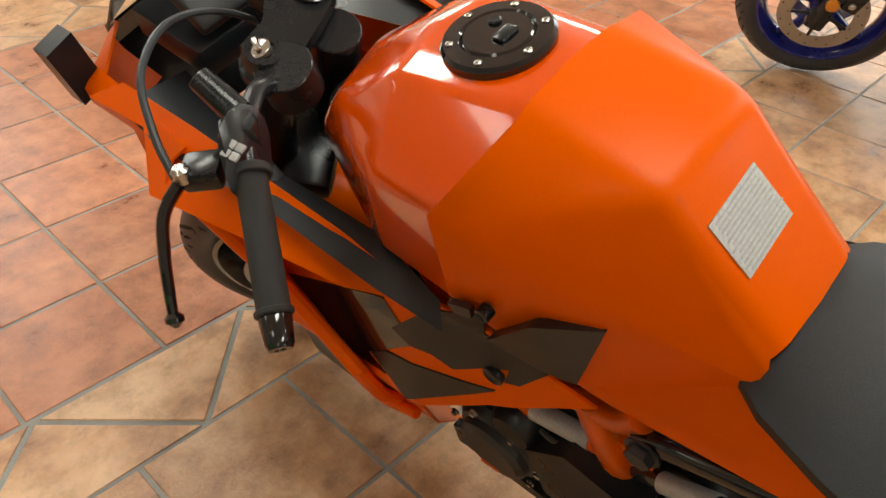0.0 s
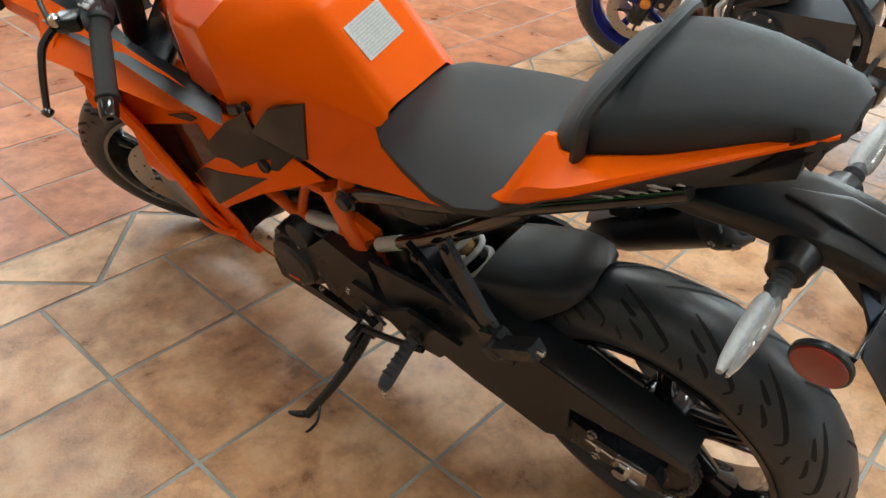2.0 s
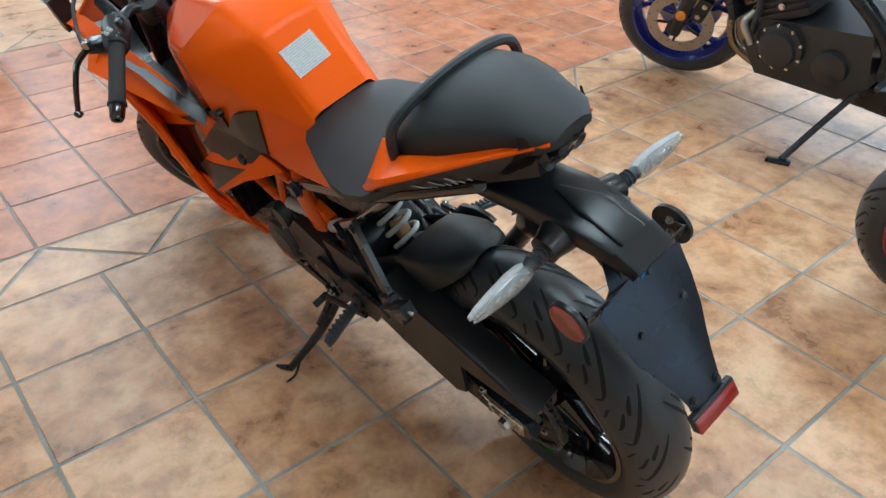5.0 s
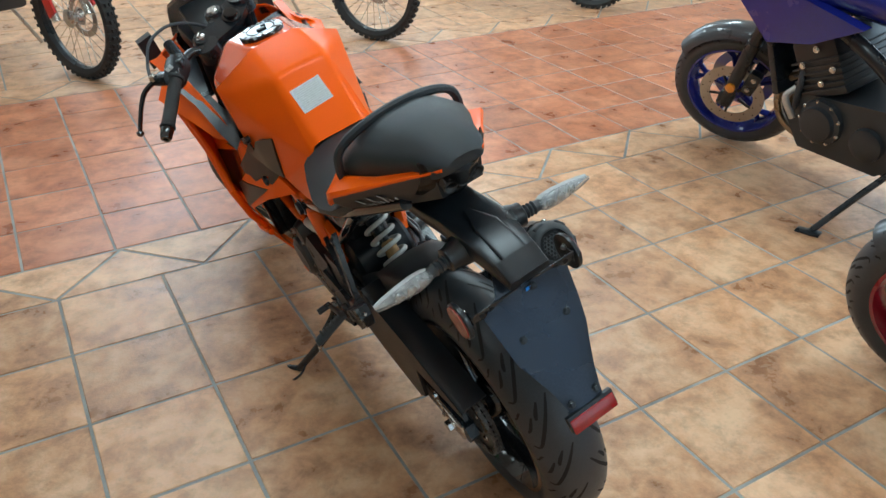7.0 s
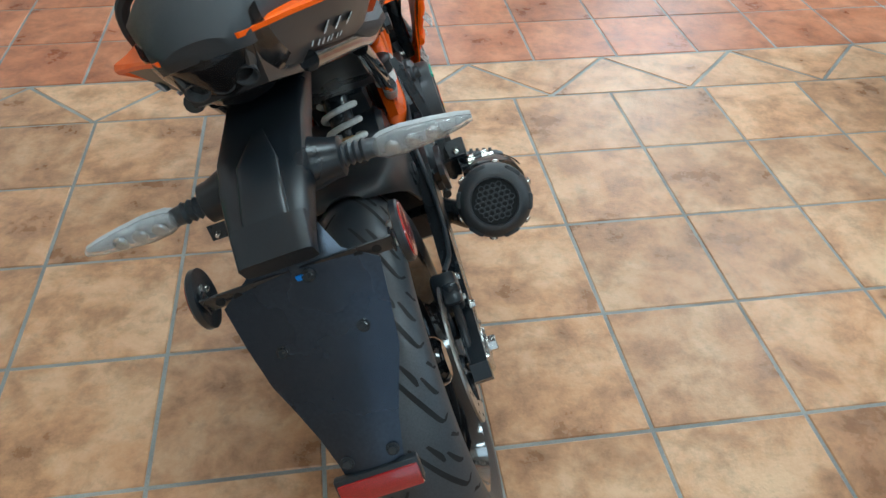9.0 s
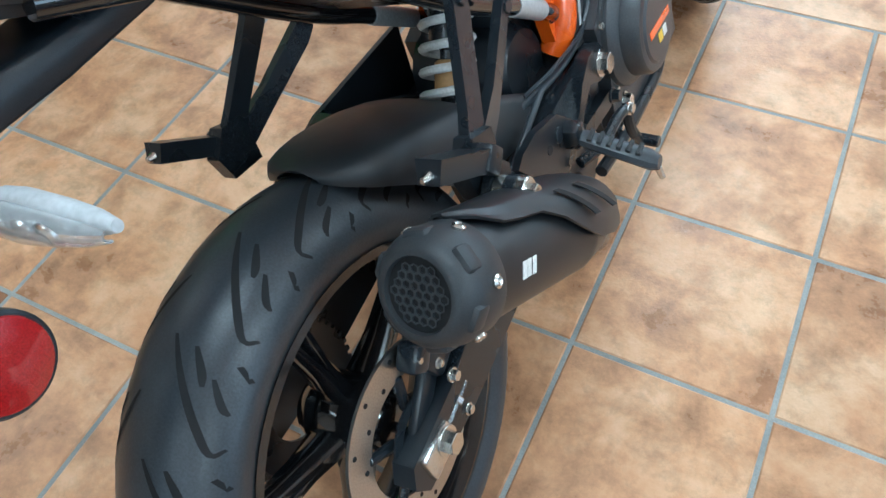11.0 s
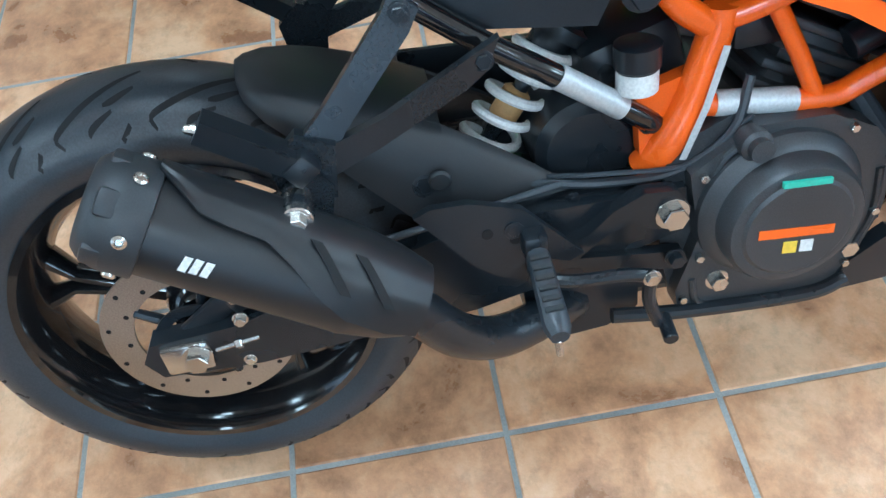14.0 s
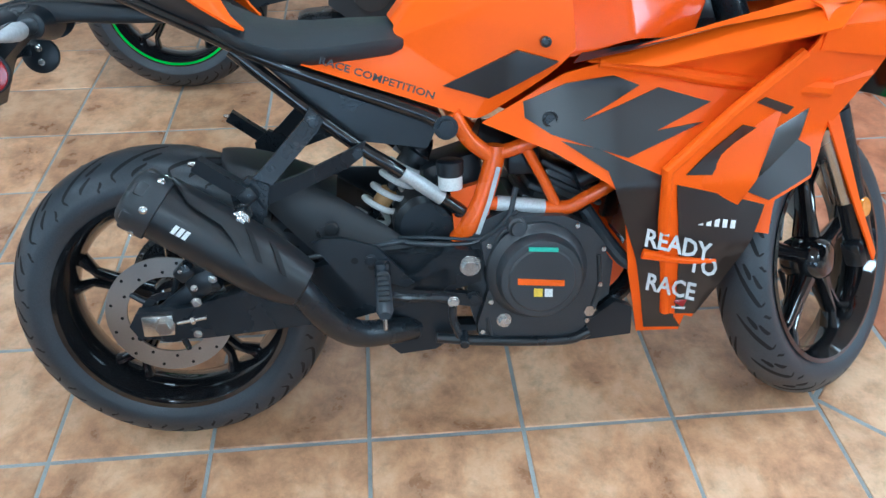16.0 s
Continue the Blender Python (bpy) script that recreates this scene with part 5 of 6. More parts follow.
for sx in (-1, 1):
    # the left bar where it stands; the right one mirrored in the turned fork
    W = Matrix.Translation((0.004, 0, 0.002)) @ Matrix.Rotation(radians(1.0), 4, "Y") if sx < 0 else S @ Matrix.Diagonal((-1, 1, 1, 1)) @ BACK
    g0, g1 = Vector((-0.238, 0.935, 0.906)), Vector((-0.322, 0.829, 0.842))
    dirg = (g1 - g0).normalized()
    fix = (lambda b: b) if sx < 0 else (lambda b: (bmesh.ops.reverse_faces(b, faces=b.faces[:]), b)[1])
    bar = part("handlebar", fix(moved(join(tube([(-0.128, 1.02, 0.905), (-0.165, 1.005, 0.925), g0 - dirg * 0.03, g0], 0.0115, 12), rod(STEM + Vector((-0.108, -0.01, -0.05)), STEM + Vector((-0.118, -0.02, -0.005)), 0.034, seg=24)), W)), M_SATIN, bike, "black clip-on handlebar")
    part("grip", fix(moved(join(rod(g0, g1, 0.0165, 0.0168, 20), rod(g0 - dirg * 0.004, g0 + dirg * 0.006, 0.022, seg=20), rod(g1 - dirg * 0.006, g1 + dirg * 0.001, 0.0195, seg=20)), W)), M_GRIP, bar, "ribbed black rubber grip")
    part("bar_end", fix(moved(spun(g1, g1 + dirg * 0.034, [(0.0155, 0), (0.0165, 0.1), (0.0145, 0.85), (0.012, 1), (0.006, 1), (0.005, 0.9), (0, 0.9)], 20), W)), M_GLOSSBLK, bar)
    sw = part("switch_block", fix(moved(join(loft([[g0 - dirg * t + Vector((0.026 * k * math.cos(a), 0.020 * k * math.cos(a) * 0.4 + 0.018 * k * math.sin(a) * 0.3, 0.026 * k * math.sin(a))) for a in [2 * math.pi * j / 12 for j in range(12)]] for t, k in ((-0.006, 0.80), (0.004, 1.22), (0.034, 1.36), (0.048, 0.95))]), box(g0 - dirg * 0.018 + Vector((0.012, 0.02, 0.010)), (0.040, 0.034, 0.036), (0, 0, -38), 0.008)), W)), M_PLASTIC, bar, "black switch housing")
    if sx < 0:
        for u, v in ((-1, 0), (1, 0), (0, -1), (0, 1)):
            part("switch_button", moved(box((u * 0.0075, v * 0.0075, 0), (0.009, 0.009, 0.004), (0, 0, 45), 0.001), Matrix.Translation(g0 - dirg * 0.012 + Vector((0.010, -0.004, 0.031))) @ Matrix.Rotation(radians(-35), 4, "Z") @ Matrix.Rotation(radians(18), 4, "X")), M_PRINT, sw, "grey arrow button")
        part("horn_button", box(g0 + Vector((0.035, 0.012, 0.004)), (0.012, 0.012, 0.016), (0, 0, -35), 0.003), M_PRINT, sw)
    part("lever_perch", fix(moved(join(box((-0.262, 0.985, 0.902), (0.04, 0.045, 0.026), (0, 0, 40), 0.006), rod((-0.200, 0.985, 0.930), (-0.205, 1.03, 0.965), 0.016, 0.014, 16)), W)), M_SATIN, bar)
    part("lever_pivot", fix(moved(spun((-0.283, 0.990, 0.905), (-0.283, 0.990, 0.922), [(0.010, 0), (0.010, 0.8), (0.006, 1), (0, 1)], 14), W)), M_STEEL, bar)
    part("lever", fix(moved(join(tube([(-0.275, 1.000, 0.902), (-0.318, 0.990, 0.888), (-0.345, 0.970, 0.865), (-0.368, 0.950, 0.836), (-0.380, 0.940, 0.818)], 0.0075, 10, taper=0.0055), spun((-0.3775, 0.942, 0.822), (-0.3855, 0.934, 0.808), [(0.003, 0), (0.010, 0.35), (0.010, 0.65), (0.003, 1)], 14)), W)), M_GLOSSBLK, bar, "black brake and clutch lever")
part("clutch_cable", tube([(-0.270, 0.995, 0.915), (-0.255, 1.03, 0.945), (-0.215, 1.09, 0.975), (-0.14, 1.14, 0.975), (-0.06, 1.15, 0.93), (0.0, 1.10, 0.85)], 0.0045, 8), M_RUBBER, bike, "black clutch cable")
part("front_fender", moved(shell(loft([[(0.062 * math.sin(a), 1.34 + (0.318 - 0.05 * (1 - math.cos(a))) * math.cos(t), 0.297 + (0.318 - 0.05 * (1 - math.cos(a))) * math.sin(t)) for a in [radians(d) for d in range(-80, 81, 20)]] for t in [radians(d) for d in range(72, 163, 10)]], closed=False, caps=False), 0.003), S), M_ORANGE, bike, "orange front fender", 50)


# seats and tail
def pad(rows, lip=0.012):
    """A cushion from rows of y, half width, crown height, edge height, underside height."""
    secs = []
    for y, w, zt, ze, zb in rows:
        ring = [(-w * 0.92, y, zb), (-w * 1.0, y, (zb + ze) / 2), (-w * 0.995, y, ze)]
        for k in range(1, 12):
            s = -1 + 2 * k / 12
            ring.append((w * s * 0.97, y, ze + (zt - ze) * (1 - abs(s) ** 2.6)))
        ring += [(w * 0.995, y, ze), (w, y, (zb + ze) / 2), (w * 0.92, y, zb)]
        secs.append(ring)
    return loft(secs)


seat = part("rider_seat", pad([(0.478, 0.060, 0.795, 0.780, 0.772), (0.470, 0.088, 0.815, 0.792, 0.770), (0.440, 0.110, 0.822, 0.795, 0.768), (0.380, 0.132, 0.822, 0.792, 0.765), (0.310, 0.152, 0.820, 0.790, 0.762), (0.260, 0.156, 0.822, 0.792, 0.768), (0.210, 0.148, 0.832, 0.806, 0.785), (0.165, 0.128, 0.855, 0.830, 0.805), (0.125, 0.110, 0.890, 0.860, 0.835), (0.10, 0.10, 0.90, 0.87, 0.85)]), M_SEAT, bike, "black textured rider seat", 50)
pil = part("passenger_seat", pad([(0.148, 0.081, 0.925, 0.907, 0.896), (0.136, 0.103, 0.96, 0.927, 0.898), (0.11, 0.12, 0.995, 0.95, 0.9), (0.07, 0.118, 1.022, 0.967, 0.91), (0.02, 0.106, 1.036, 0.987, 0.928), (-0.04, 0.084, 1.04, 1.002, 0.953), (-0.085, 0.063, 1.036, 1.01, 0.97), (-0.128, 0.05, 1.026, 1.01, 0.983), (-0.147, 0.034, 1.012, 1.004, 0.992)]), M_SEAT, bike, "raised black passenger seat", 50)
strap = [(-0.126, 0.090, 0.925), (-0.128, 0.084, 0.958), (-0.116, 0.082, 0.990), (-0.07, 0.070, 1.016), (0, 0.062, 1.028), (0.07, 0.070, 1.016), (0.116, 0.082, 0.990), (0.128, 0.084, 0.958), (0.126, 0.090, 0.925)]
part("seat_strap", tube(strap, 0.0085, 8), M_SEAT, pil, "black grab strap across the seat")


# stations along the tail panel: y, outer edge (x, z), top edge (x, z)
TAIL = ((0.208, 0.139, 0.822, 0.133, 0.826), (0.190, 0.147, 0.830, 0.136, 0.846), (0.165, 0.154, 0.848, 0.122, 0.892), (0.145, 0.159, 0.862, 0.108, 0.932), (0.128, 0.162, 0.876, 0.112, 0.940), (0.112, 0.165, 0.890, 0.124, 0.934), (0.092, 0.168, 0.906, 0.130, 0.938), (0.070, 0.166, 0.920, 0.126, 0.946), (0.0, 0.124, 0.947, 0.102, 0.962), (-0.07, 0.084, 0.974, 0.070, 0.984), (-0.125, 0.052, 0.994, 0.040, 1.000), (-0.142, 0.042, 1.000, 0.034, 1.003))


def tail_line(y, k):
    return lerp(-y, [-r[0] for r in TAIL], [r[k] for r in TAIL])


def belly(y):
    """Inner lower edge of the dark panel under the tail: x, z."""
    return lerp(-y, [-0.2, -0.075, 0.0, 0.07, 0.13], [0.108, 0.080, 0.066, 0.050, 0.034]), lerp(-y, [-0.2, -0.075, 0.0, 0.07, 0.13], [0.792, 0.845, 0.883, 0.925, 0.965])


for side in (1, -1):
    flip = (lambda b: b) if side > 0 else mirrored
    secs, lows = [], []
    for y, x0, z0, x1, z1 in TAIL:
        secs.append([(x0 - 0.016, y, z0 + 0.001), (x0 - 0.002, y, z0 - 0.001), (x0, y, z0 + 0.004), (x0 - 0.004, y, z0 + 0.30 * (z1 - z0) + 0.004), (x1 + 0.35 * (x0 - x1), y, z0 + 0.72 * (z1 - z0)), (x1, y, z1), (x1 - 0.012, y, z1 - 0.004)])
    tail = part("tail_panel", flip(soften(loft(secs), 0.0015, 1, 40)), M_ORANGE, bike, "matte orange tail panel", 35)
    for k in range(12):
        y = 0.20 - 0.33 * k / 11
        bx, bz = belly(y)
        tx, tz = tail_line(y, 1) - 0.010, tail_line(y, 2) + 0.001
        lows.append([(bx + (tx - bx) * f, y, bz + (tz - bz) * f - 0.006 * math.sin(math.pi * f)) for f in (0, 0.25, 0.5, 0.75, 1)])
    under = part("tail_lower_panel", flip(shell(loft(lows, closed=False, caps=False), 0.004)), M_BELLY, bike, "dark grey lower tail panel", 40)
    for row, (n, h, step) in enumerate(((3, 0.016, 0.026), (7, 0.007, 0.012))):
        for k in range(n):
            y = 0.060 - step * k
            bx, bz = belly(y)
            tx, tz = tail_line(y, 1) - 0.010, tail_line(y, 2)
            f = 0.62 if row == 0 else 0.40
            p = Vector((bx + (tx - bx) * f, y, bz + (tz - bz) * f - 0.006 * math.sin(math.pi * f)))
            out = Vector((tz - bz, 0, bx - tx)).normalized()
            u = Vector((0, 1, -0.40)).normalized()
            v = out.cross(u).normalized()
            c = p + out * 0.0008
            quad = bmesh.new()
            quad.faces.new([quad.verts.new(c + u * (a * step * 0.32) + v * (b * h * 0.45) + u * (b * h * 0.25)) for a, b in ((-1, -1), (1, -1), (1, 1), (-1, 1))])
            part("tail_mark", flip(shell(quad, 0.0012)), M_PRINT, under)
light = part("tail_light", shell(loft([[(x, y + 10 * x * x, z + 4 * x * x) for x in (-0.062, -0.045, -0.025, 0, 0.025, 0.045, 0.062)] for y, z in ((-0.146, 0.998), (-0.150, 0.985), (-0.130, 0.950), (-0.098, 0.915), (-0.075, 0.900))], closed=False, caps=False), 0.003), glassy("smoked_tail_lens", (0.07, 0.06, 0.06)), bike, "smoked tail light")
part("lamp_cup", [spun((x, -0.105, 0.962), (x, -0.128, 0.955), [(0.004, 0), (0.011, 0.6), (0.013, 1), (0.011, 1), (0.003, 0.2)], 16) for x in (-0.026, 0, 0.026)], M_ENGINE, light, "dull lamp reflector")
part("lamp_bar", [box((sx * 0.034, -0.085, 0.935), (0.030, 0.006, 0.010), (40, 0, sx * 25), 0.002) for sx in (1, -1)], M_PRINT, light)
part("tail_floor", join(loft([[(-0.07, 0.16, 0.80), (0.07, 0.16, 0.80), (0.09, 0.16, 0.86), (-0.09, 0.16, 0.86)], [(-0.06, 0.02, 0.865), (0.06, 0.02, 0.865), (0.08, 0.02, 0.91), (-0.08, 0.02, 0.91)], [(-0.04, -0.115, 0.935), (0.04, -0.115, 0.935), (0.045, -0.12, 0.985), (-0.045, -0.12, 0.985)]])), M_PLASTIC, bike)

# plate carrier with signals, reflectors and shield


def slab(rows):
    """A bar of rounded oblong sections: y, z, half width, half height, tilt."""
    secs = []
    for y, z, w, h, tilt in rows:
        c, s = math.cos(radians(tilt)), math.sin(radians(tilt))
        ring = []
        for a in [2 * math.pi * (j + 0.5) / 16 for j in range(16)]:
            u = math.copysign(abs(math.cos(a)) ** 0.28, math.cos(a)) * w
            v = math.copysign(abs(math.sin(a)) ** 0.28, math.sin(a)) * h
            ring.append((u, y - v * s, z + v * c))
        secs.append(ring)
    return loft(secs)


carrier = part("plate_carrier", join(slab([(0.08, 0.845, 0.052, 0.016, -30), (-0.02, 0.850, 0.050, 0.017, 0), (-0.08, 0.856, 0.049, 0.018, 0), (-0.13, 0.858, 0.050, 0.020, 2), (-0.18, 0.853, 0.047, 0.019, 8), (-0.225, 0.842, 0.042, 0.016, 16), (-0.258, 0.828, 0.037, 0.012, 25)]), slab([(-0.10, 0.876, 0.006, 0.003, 0), (-0.16, 0.877, 0.022, 0.006, 4), (-0.225, 0.860, 0.024, 0.005, 14), (-0.25, 0.848, 0.020, 0.002, 20)])), M_PLASTIC, bike, "long black plate carrier", 40)
part("carrier_tip", slab([(-0.228, 0.846, 0.0405, 0.0165, 16), (-0.262, 0.829, 0.0385, 0.014, 25)]), M_PLASTIC, carrier)
for sx in (1, -1):
    part("signal_mount", spun((sx * 0.02, -0.135, 0.843), (sx * 0.080, -0.139, 0.839), [(0.034, 0), (0.028, 0.5), (0.0225, 0.80), (0.0220, 0.96), (0.018, 1)], 24), M_PLASTIC, carrier)
    part("signal_stalk", spun((sx * 0.078, -0.139, 0.839), (sx * 0.118, -0.141, 0.837), [(0.013, 0), (0.013, 0.1), (0.010, 0.15), (0.013, 0.25), (0.010, 0.33), (0.013, 0.42), (0.010, 0.52), (0.013, 0.62), (0.011, 0.7), (0.010, 1)], 18), M_RUBBER, carrier)
    secs_s, secs_l = [], []
    for x, h, d in ((0.112, 0.008, 0.008), (0.124, 0.0135, 0.012), (0.146, 0.0150, 0.013), (0.180, 0.0115, 0.011), (0.206, 0.0075, 0.008), (0.221, 0.004, 0.004)):
        c = Vector((sx * x, -0.141, 0.837 - 0.03 * (x - 0.112)))
        secs_s.append([c + Vector((0, d * 0.9 * math.cos(a) + 0.004, h * math.sin(a))) for a in [2 * math.pi * j / 14 for j in range(14)]])
        secs_l.append([c + Vector((0, d * math.cos(a) - 0.003, h * 1.04 * math.sin(a))) for a in [math.pi * (0.5 + j / 10) for j in range(11)]])
    sig = part("turn_signal", loft(secs_s), M_PRINT, bike, "slim turn signal with a clear lens")
    part("lens", shell(loft(secs_l, closed=False, caps=False), 0.0015), M_LENS, sig, "clear ribbed lens")
    part("led", [*[spun((sx * x, -0.150, 0.836), (sx * x, -0.1535, 0.836), [(0.0085, 0), (0.0085, 0.5), (0.005, 1), (0, 0.8)], 16) for x in (0.132, 0.155, 0.178)]], M_STEEL, sig)
    arm_r = part("reflector_bracket", join(box((sx * 0.055, -0.232, 0.783), (0.10, 0.003, 0.022), (12, 0, 0), 0.001), box((sx * 0.103, -0.226, 0.781), (0.003, 0.016, 0.022), (0, 0, 0), 0.001)), M_SATIN, bike, "black perforated bracket")
    # black discs on the solid bracket paint its holes dark
    part("bracket_hole", join(*[rod((sx * x, -0.2345, 0.783), (sx * x, -0.2352, 0.783), 0.005, seg=14, bevel=0) for x in (0.045, 0.066, 0.086)]), M_RECESS_SHADE, arm_r)
    rc = Vector((sx * 0.112, -0.206, 0.771))
    rf = part("side_reflector", spun(rc - Vector((sx * 0.004, 0, 0)), rc + Vector((sx * 0.006, 0, 0)), [(0.031, 0), (0.034, 0.15), (0.034, 0.8), (0.032, 1), (0, 1)], 36), M_PLASTIC, bike, "round red side reflector")
    part("red_face", spun(rc + Vector((sx * 0.0055, 0, 0)), rc + Vector((sx * 0.008, 0, 0)), [(0.031, 0), (0.030, 0.8), (0.028, 1), (0, 1)], 36), M_REDREF, rf, "red reflector face")
    part("reflector_stud", join(rod(rc - Vector((sx * 0.012, 0, -0.013)), rc + Vector((0, 0, 0.013)), 0.0035, seg=8), bolt(rc - Vector((sx * 0.004, 0, -0.013)), (-sx, 0, 0), 0.005), bolt(rc - Vector((sx * 0.004, 0, 0.013)), (-sx, 0, 0), 0.005)), M_STEEL, rf)
shield_rows = []
for y, z, w in ((-0.195, 0.830, 0.030), (-0.228, 0.795, 0.052), (-0.238, 0.775, 0.086), (-0.262, 0.735, 0.080), (-0.285, 0.690, 0.072), (-0.304, 0.660, 0.058), (-0.324, 0.630, 0.045), (-0.343, 0.598, 0.036), (-0.350, 0.586, 0.034)):
    shield_rows.append([(w * s, y - 0.006 * (1 - s * s), z) for s in (-1, -0.66, -0.33, 0, 0.33, 0.66, 1)])
plate = part("plate_shield", shell(loft(shield_rows, closed=False, caps=False), 0.0025), M_SHIELD, bike, "brushed black metal plate shield")
part("shield_screw", [*[bolt((x, y, z), (0, -0.85, 0.5), 0.0055, 0.005) for x, y, z in ((-0.045, -0.272, 0.722), (0.045, -0.272, 0.722), (-0.026, -0.345, 0.603), (0.026, -0.345, 0.603), (0.012, -0.242, 0.785))]], M_SATIN, plate)
part("reflector_tab", box((0, -0.338, 0.594), (0.066, 0.003, 0.028), (-26, 0, 0), 0.002), M_SATIN, plate)
part("blue_sticker", box((0.004, -0.2405, 0.783), (0.011, 0.002, 0.011), (12, 0, 0), 0.0004), M_BLUETAPE, plate, "small blue sticker")
rr = part("rear_reflector", box((0, -0.358, 0.577), (0.096, 0.012, 0.030), (-26, 0, 0), 0.002), M_PLASTIC, bike, "oblong red rear reflector")
part("red_face", box((0, -0.3635, 0.5745), (0.092, 0.008, 0.027), (-26, 0, 0), 0.002), M_REDREF, rr, "red reflector face")
part("carrier_web", prism([(-0.15, 0.84), (-0.22, 0.825), (-0.236, 0.78), (-0.262, 0.72), (-0.250, 0.70), (-0.215, 0.78)], -0.028, 0.028, 0.006), M_PLASTIC, bike)


# ---- other motorcycles in the showroom ----
def street_bike(m, label, rim_mat, body_mat, fender_mat, wheelbase=1.43, steer=22, stripe=None, lean=-11):
    b = root("motorcycle", m @ Matrix.Rotation(radians(lean), 4, "Y"), label, "motorcycle")
    wb = wheelbase
    stem, up = Vector((0, wb - 0.30, 0.93)), Vector((0, -0.41, 0.912))
    st = Matrix.Translation(stem) @ Matrix.Rotation(radians(steer), 4, up) @ Matrix.Translation(-stem)
    wheel(b, "rear_wheel", Matrix.Translation((0, 0, 0.315)), 0.315, 0.18, rim_mat, [(-0.085, 0.075, 0.115)], stripe=stripe)
    wheel(b, "front_wheel", st @ Matrix.Translation((0, wb, 0.30)), 0.30, 0.12, rim_mat, [(-0.072, 0.10, 0.149), (0.072, 0.10, 0.149)], stripe=stripe)
    for sx in (1, -1):
        t0 = stem + Vector((sx * 0.105, 0.03, 0))
        leg = part("fork_leg", moved(join(rod(t0, t0 - up * 0.42, 0.027, seg=20), rod(t0 - up * 0.36, t0 - up * 0.72, 0.031, 0.027, 20), box(t0 - up * 0.69, (0.045, 0.07, 0.07), (24, 0, 0), 0.012)), st), M_SATIN, b, "black fork leg")
        part("brake_caliper", moved(box((sx * 0.085, wb - 0.10, 0.385), (0.045, 0.06, 0.12), (28, 0, 0), 0.012), st), M_SATIN, b)
        part("caliper_bolt", [moved(bolt((sx * 0.108, wb - 0.085, 0.36), (sx, 0, 0), 0.009), st), moved(bolt((sx * 0.108, wb - 0.115, 0.41), (sx, 0, 0), 0.009), st)], M_STEEL, b)
        part("fork_reflector", moved(spun(t0 - up * 0.60 + Vector((sx * 0.03, 0, 0)), t0 - up * 0.60 + Vector((sx * 0.042, 0, 0)), [(0.022, 0), (0.022, 0.8), (0.018, 1), (0, 1)], 20), st), M_AMBER, leg, "round amber reflector")
        part("frame_beam", tube([(sx * 0.06, wb - 0.33, 0.86), (sx * 0.14, wb - 0.48, 0.80), (sx * 0.15, wb - 0.75, 0.66), (sx * 0.13, wb - 0.92, 0.48), (sx * 0.12, wb - 0.93, 0.34)], 0.028, 12), M_SATIN, b)
        part("swingarm_arm", prism([(wb - 0.92, 0.44), (0.30, 0.40), (-0.05, 0.345), (-0.05, 0.285), (0.30, 0.30), (wb - 0.92, 0.34)], sx * 0.10, sx * 0.135, 0.01), M_SATIN, b)
        part("foot_peg", rod((sx * 0.14, wb - 0.98, 0.40), (sx * 0.28, wb - 0.98, 0.39), 0.011, seg=12), M_RUBBER, b)
        part("heel_guard", prism([(wb - 1.05, 0.50), (wb - 0.94, 0.52), (wb - 0.95, 0.38), (wb - 1.02, 0.38)], sx * 0.15, sx * 0.156, 0.003), M_TIN, b, "alloy heel guard")
    part("front_fender", moved(shell(loft([[(0.068 * math.sin(a), wb + (0.33 - 0.06 * (1 - math.cos(a))) * math.cos(t), 0.30 + (0.33 - 0.06 * (1 - math.cos(a))) * math.sin(t)) for a in [radians(d) for d in range(-80, 81, 20)]] for t in [radians(d) for d in range(40, 186, 12)]], closed=False, caps=False), 0.003), st), fender_mat, b, "glossy front fender", 50)
    e = part("engine", join(prism([(wb - 0.88, 0.50), (wb - 0.90, 0.30), (wb - 0.80, 0.22), (wb - 0.45, 0.22), (wb - 0.38, 0.34), (wb - 0.45, 0.46)], -0.15, 0.15, 0.02), box((0, wb - 0.50, 0.58), (0.30, 0.20, 0.24), (-25, 0, 0), 0.02)), M_CAST, b, "dark cast engine")
    part("cooling_fin", [box((0, wb - 0.53 + 0.009 * k, 0.50 + 0.022 * k), (0.32, 0.22, 0.008), (-25, 0, 0), 0.002) for k in range(6)], M_CAST, e)
    part("head_bolt", [bolt((sx * 0.165, wb - 0.53 + dy, z), (sx, 0, 0), 0.010) for sx in (1, -1) for dy, z in ((0.0, 0.53), (0.09, 0.58), (-0.04, 0.60), (0.04, 0.66))], M_STEEL, e)
    part("coolant_pipe", tube([(-0.155, wb - 0.42, 0.48), (-0.19, wb - 0.40, 0.44), (-0.185, wb - 0.44, 0.36)], 0.014, 10), M_TIN, e, "bright alloy coolant pipe")
    for sx in (1, -1):
        part("engine_cover", [spun((sx * 0.14, wb - 0.55, 0.37), (sx * 0.205, wb - 0.55, 0.37), [(0.095, 0), (0.092, 0.5), (0.075, 0.6), (0.07, 0.9), (0.05, 1), (0, 1)], 36), spun((sx * 0.14, wb - 0.75, 0.34), (sx * 0.18, wb - 0.75, 0.34), [(0.07, 0), (0.066, 0.7), (0.04, 1), (0, 1)], 28)], M_CAST, e)
        part("engine_bolt", [*[bolt((sx * 0.172, wb - 0.55 + 0.088 * math.cos(a), 0.37 + 0.088 * math.sin(a)), (sx, 0, 0), 0.006) for a in [0.7 * k for k in range(9)]]], M_STEEL, e)
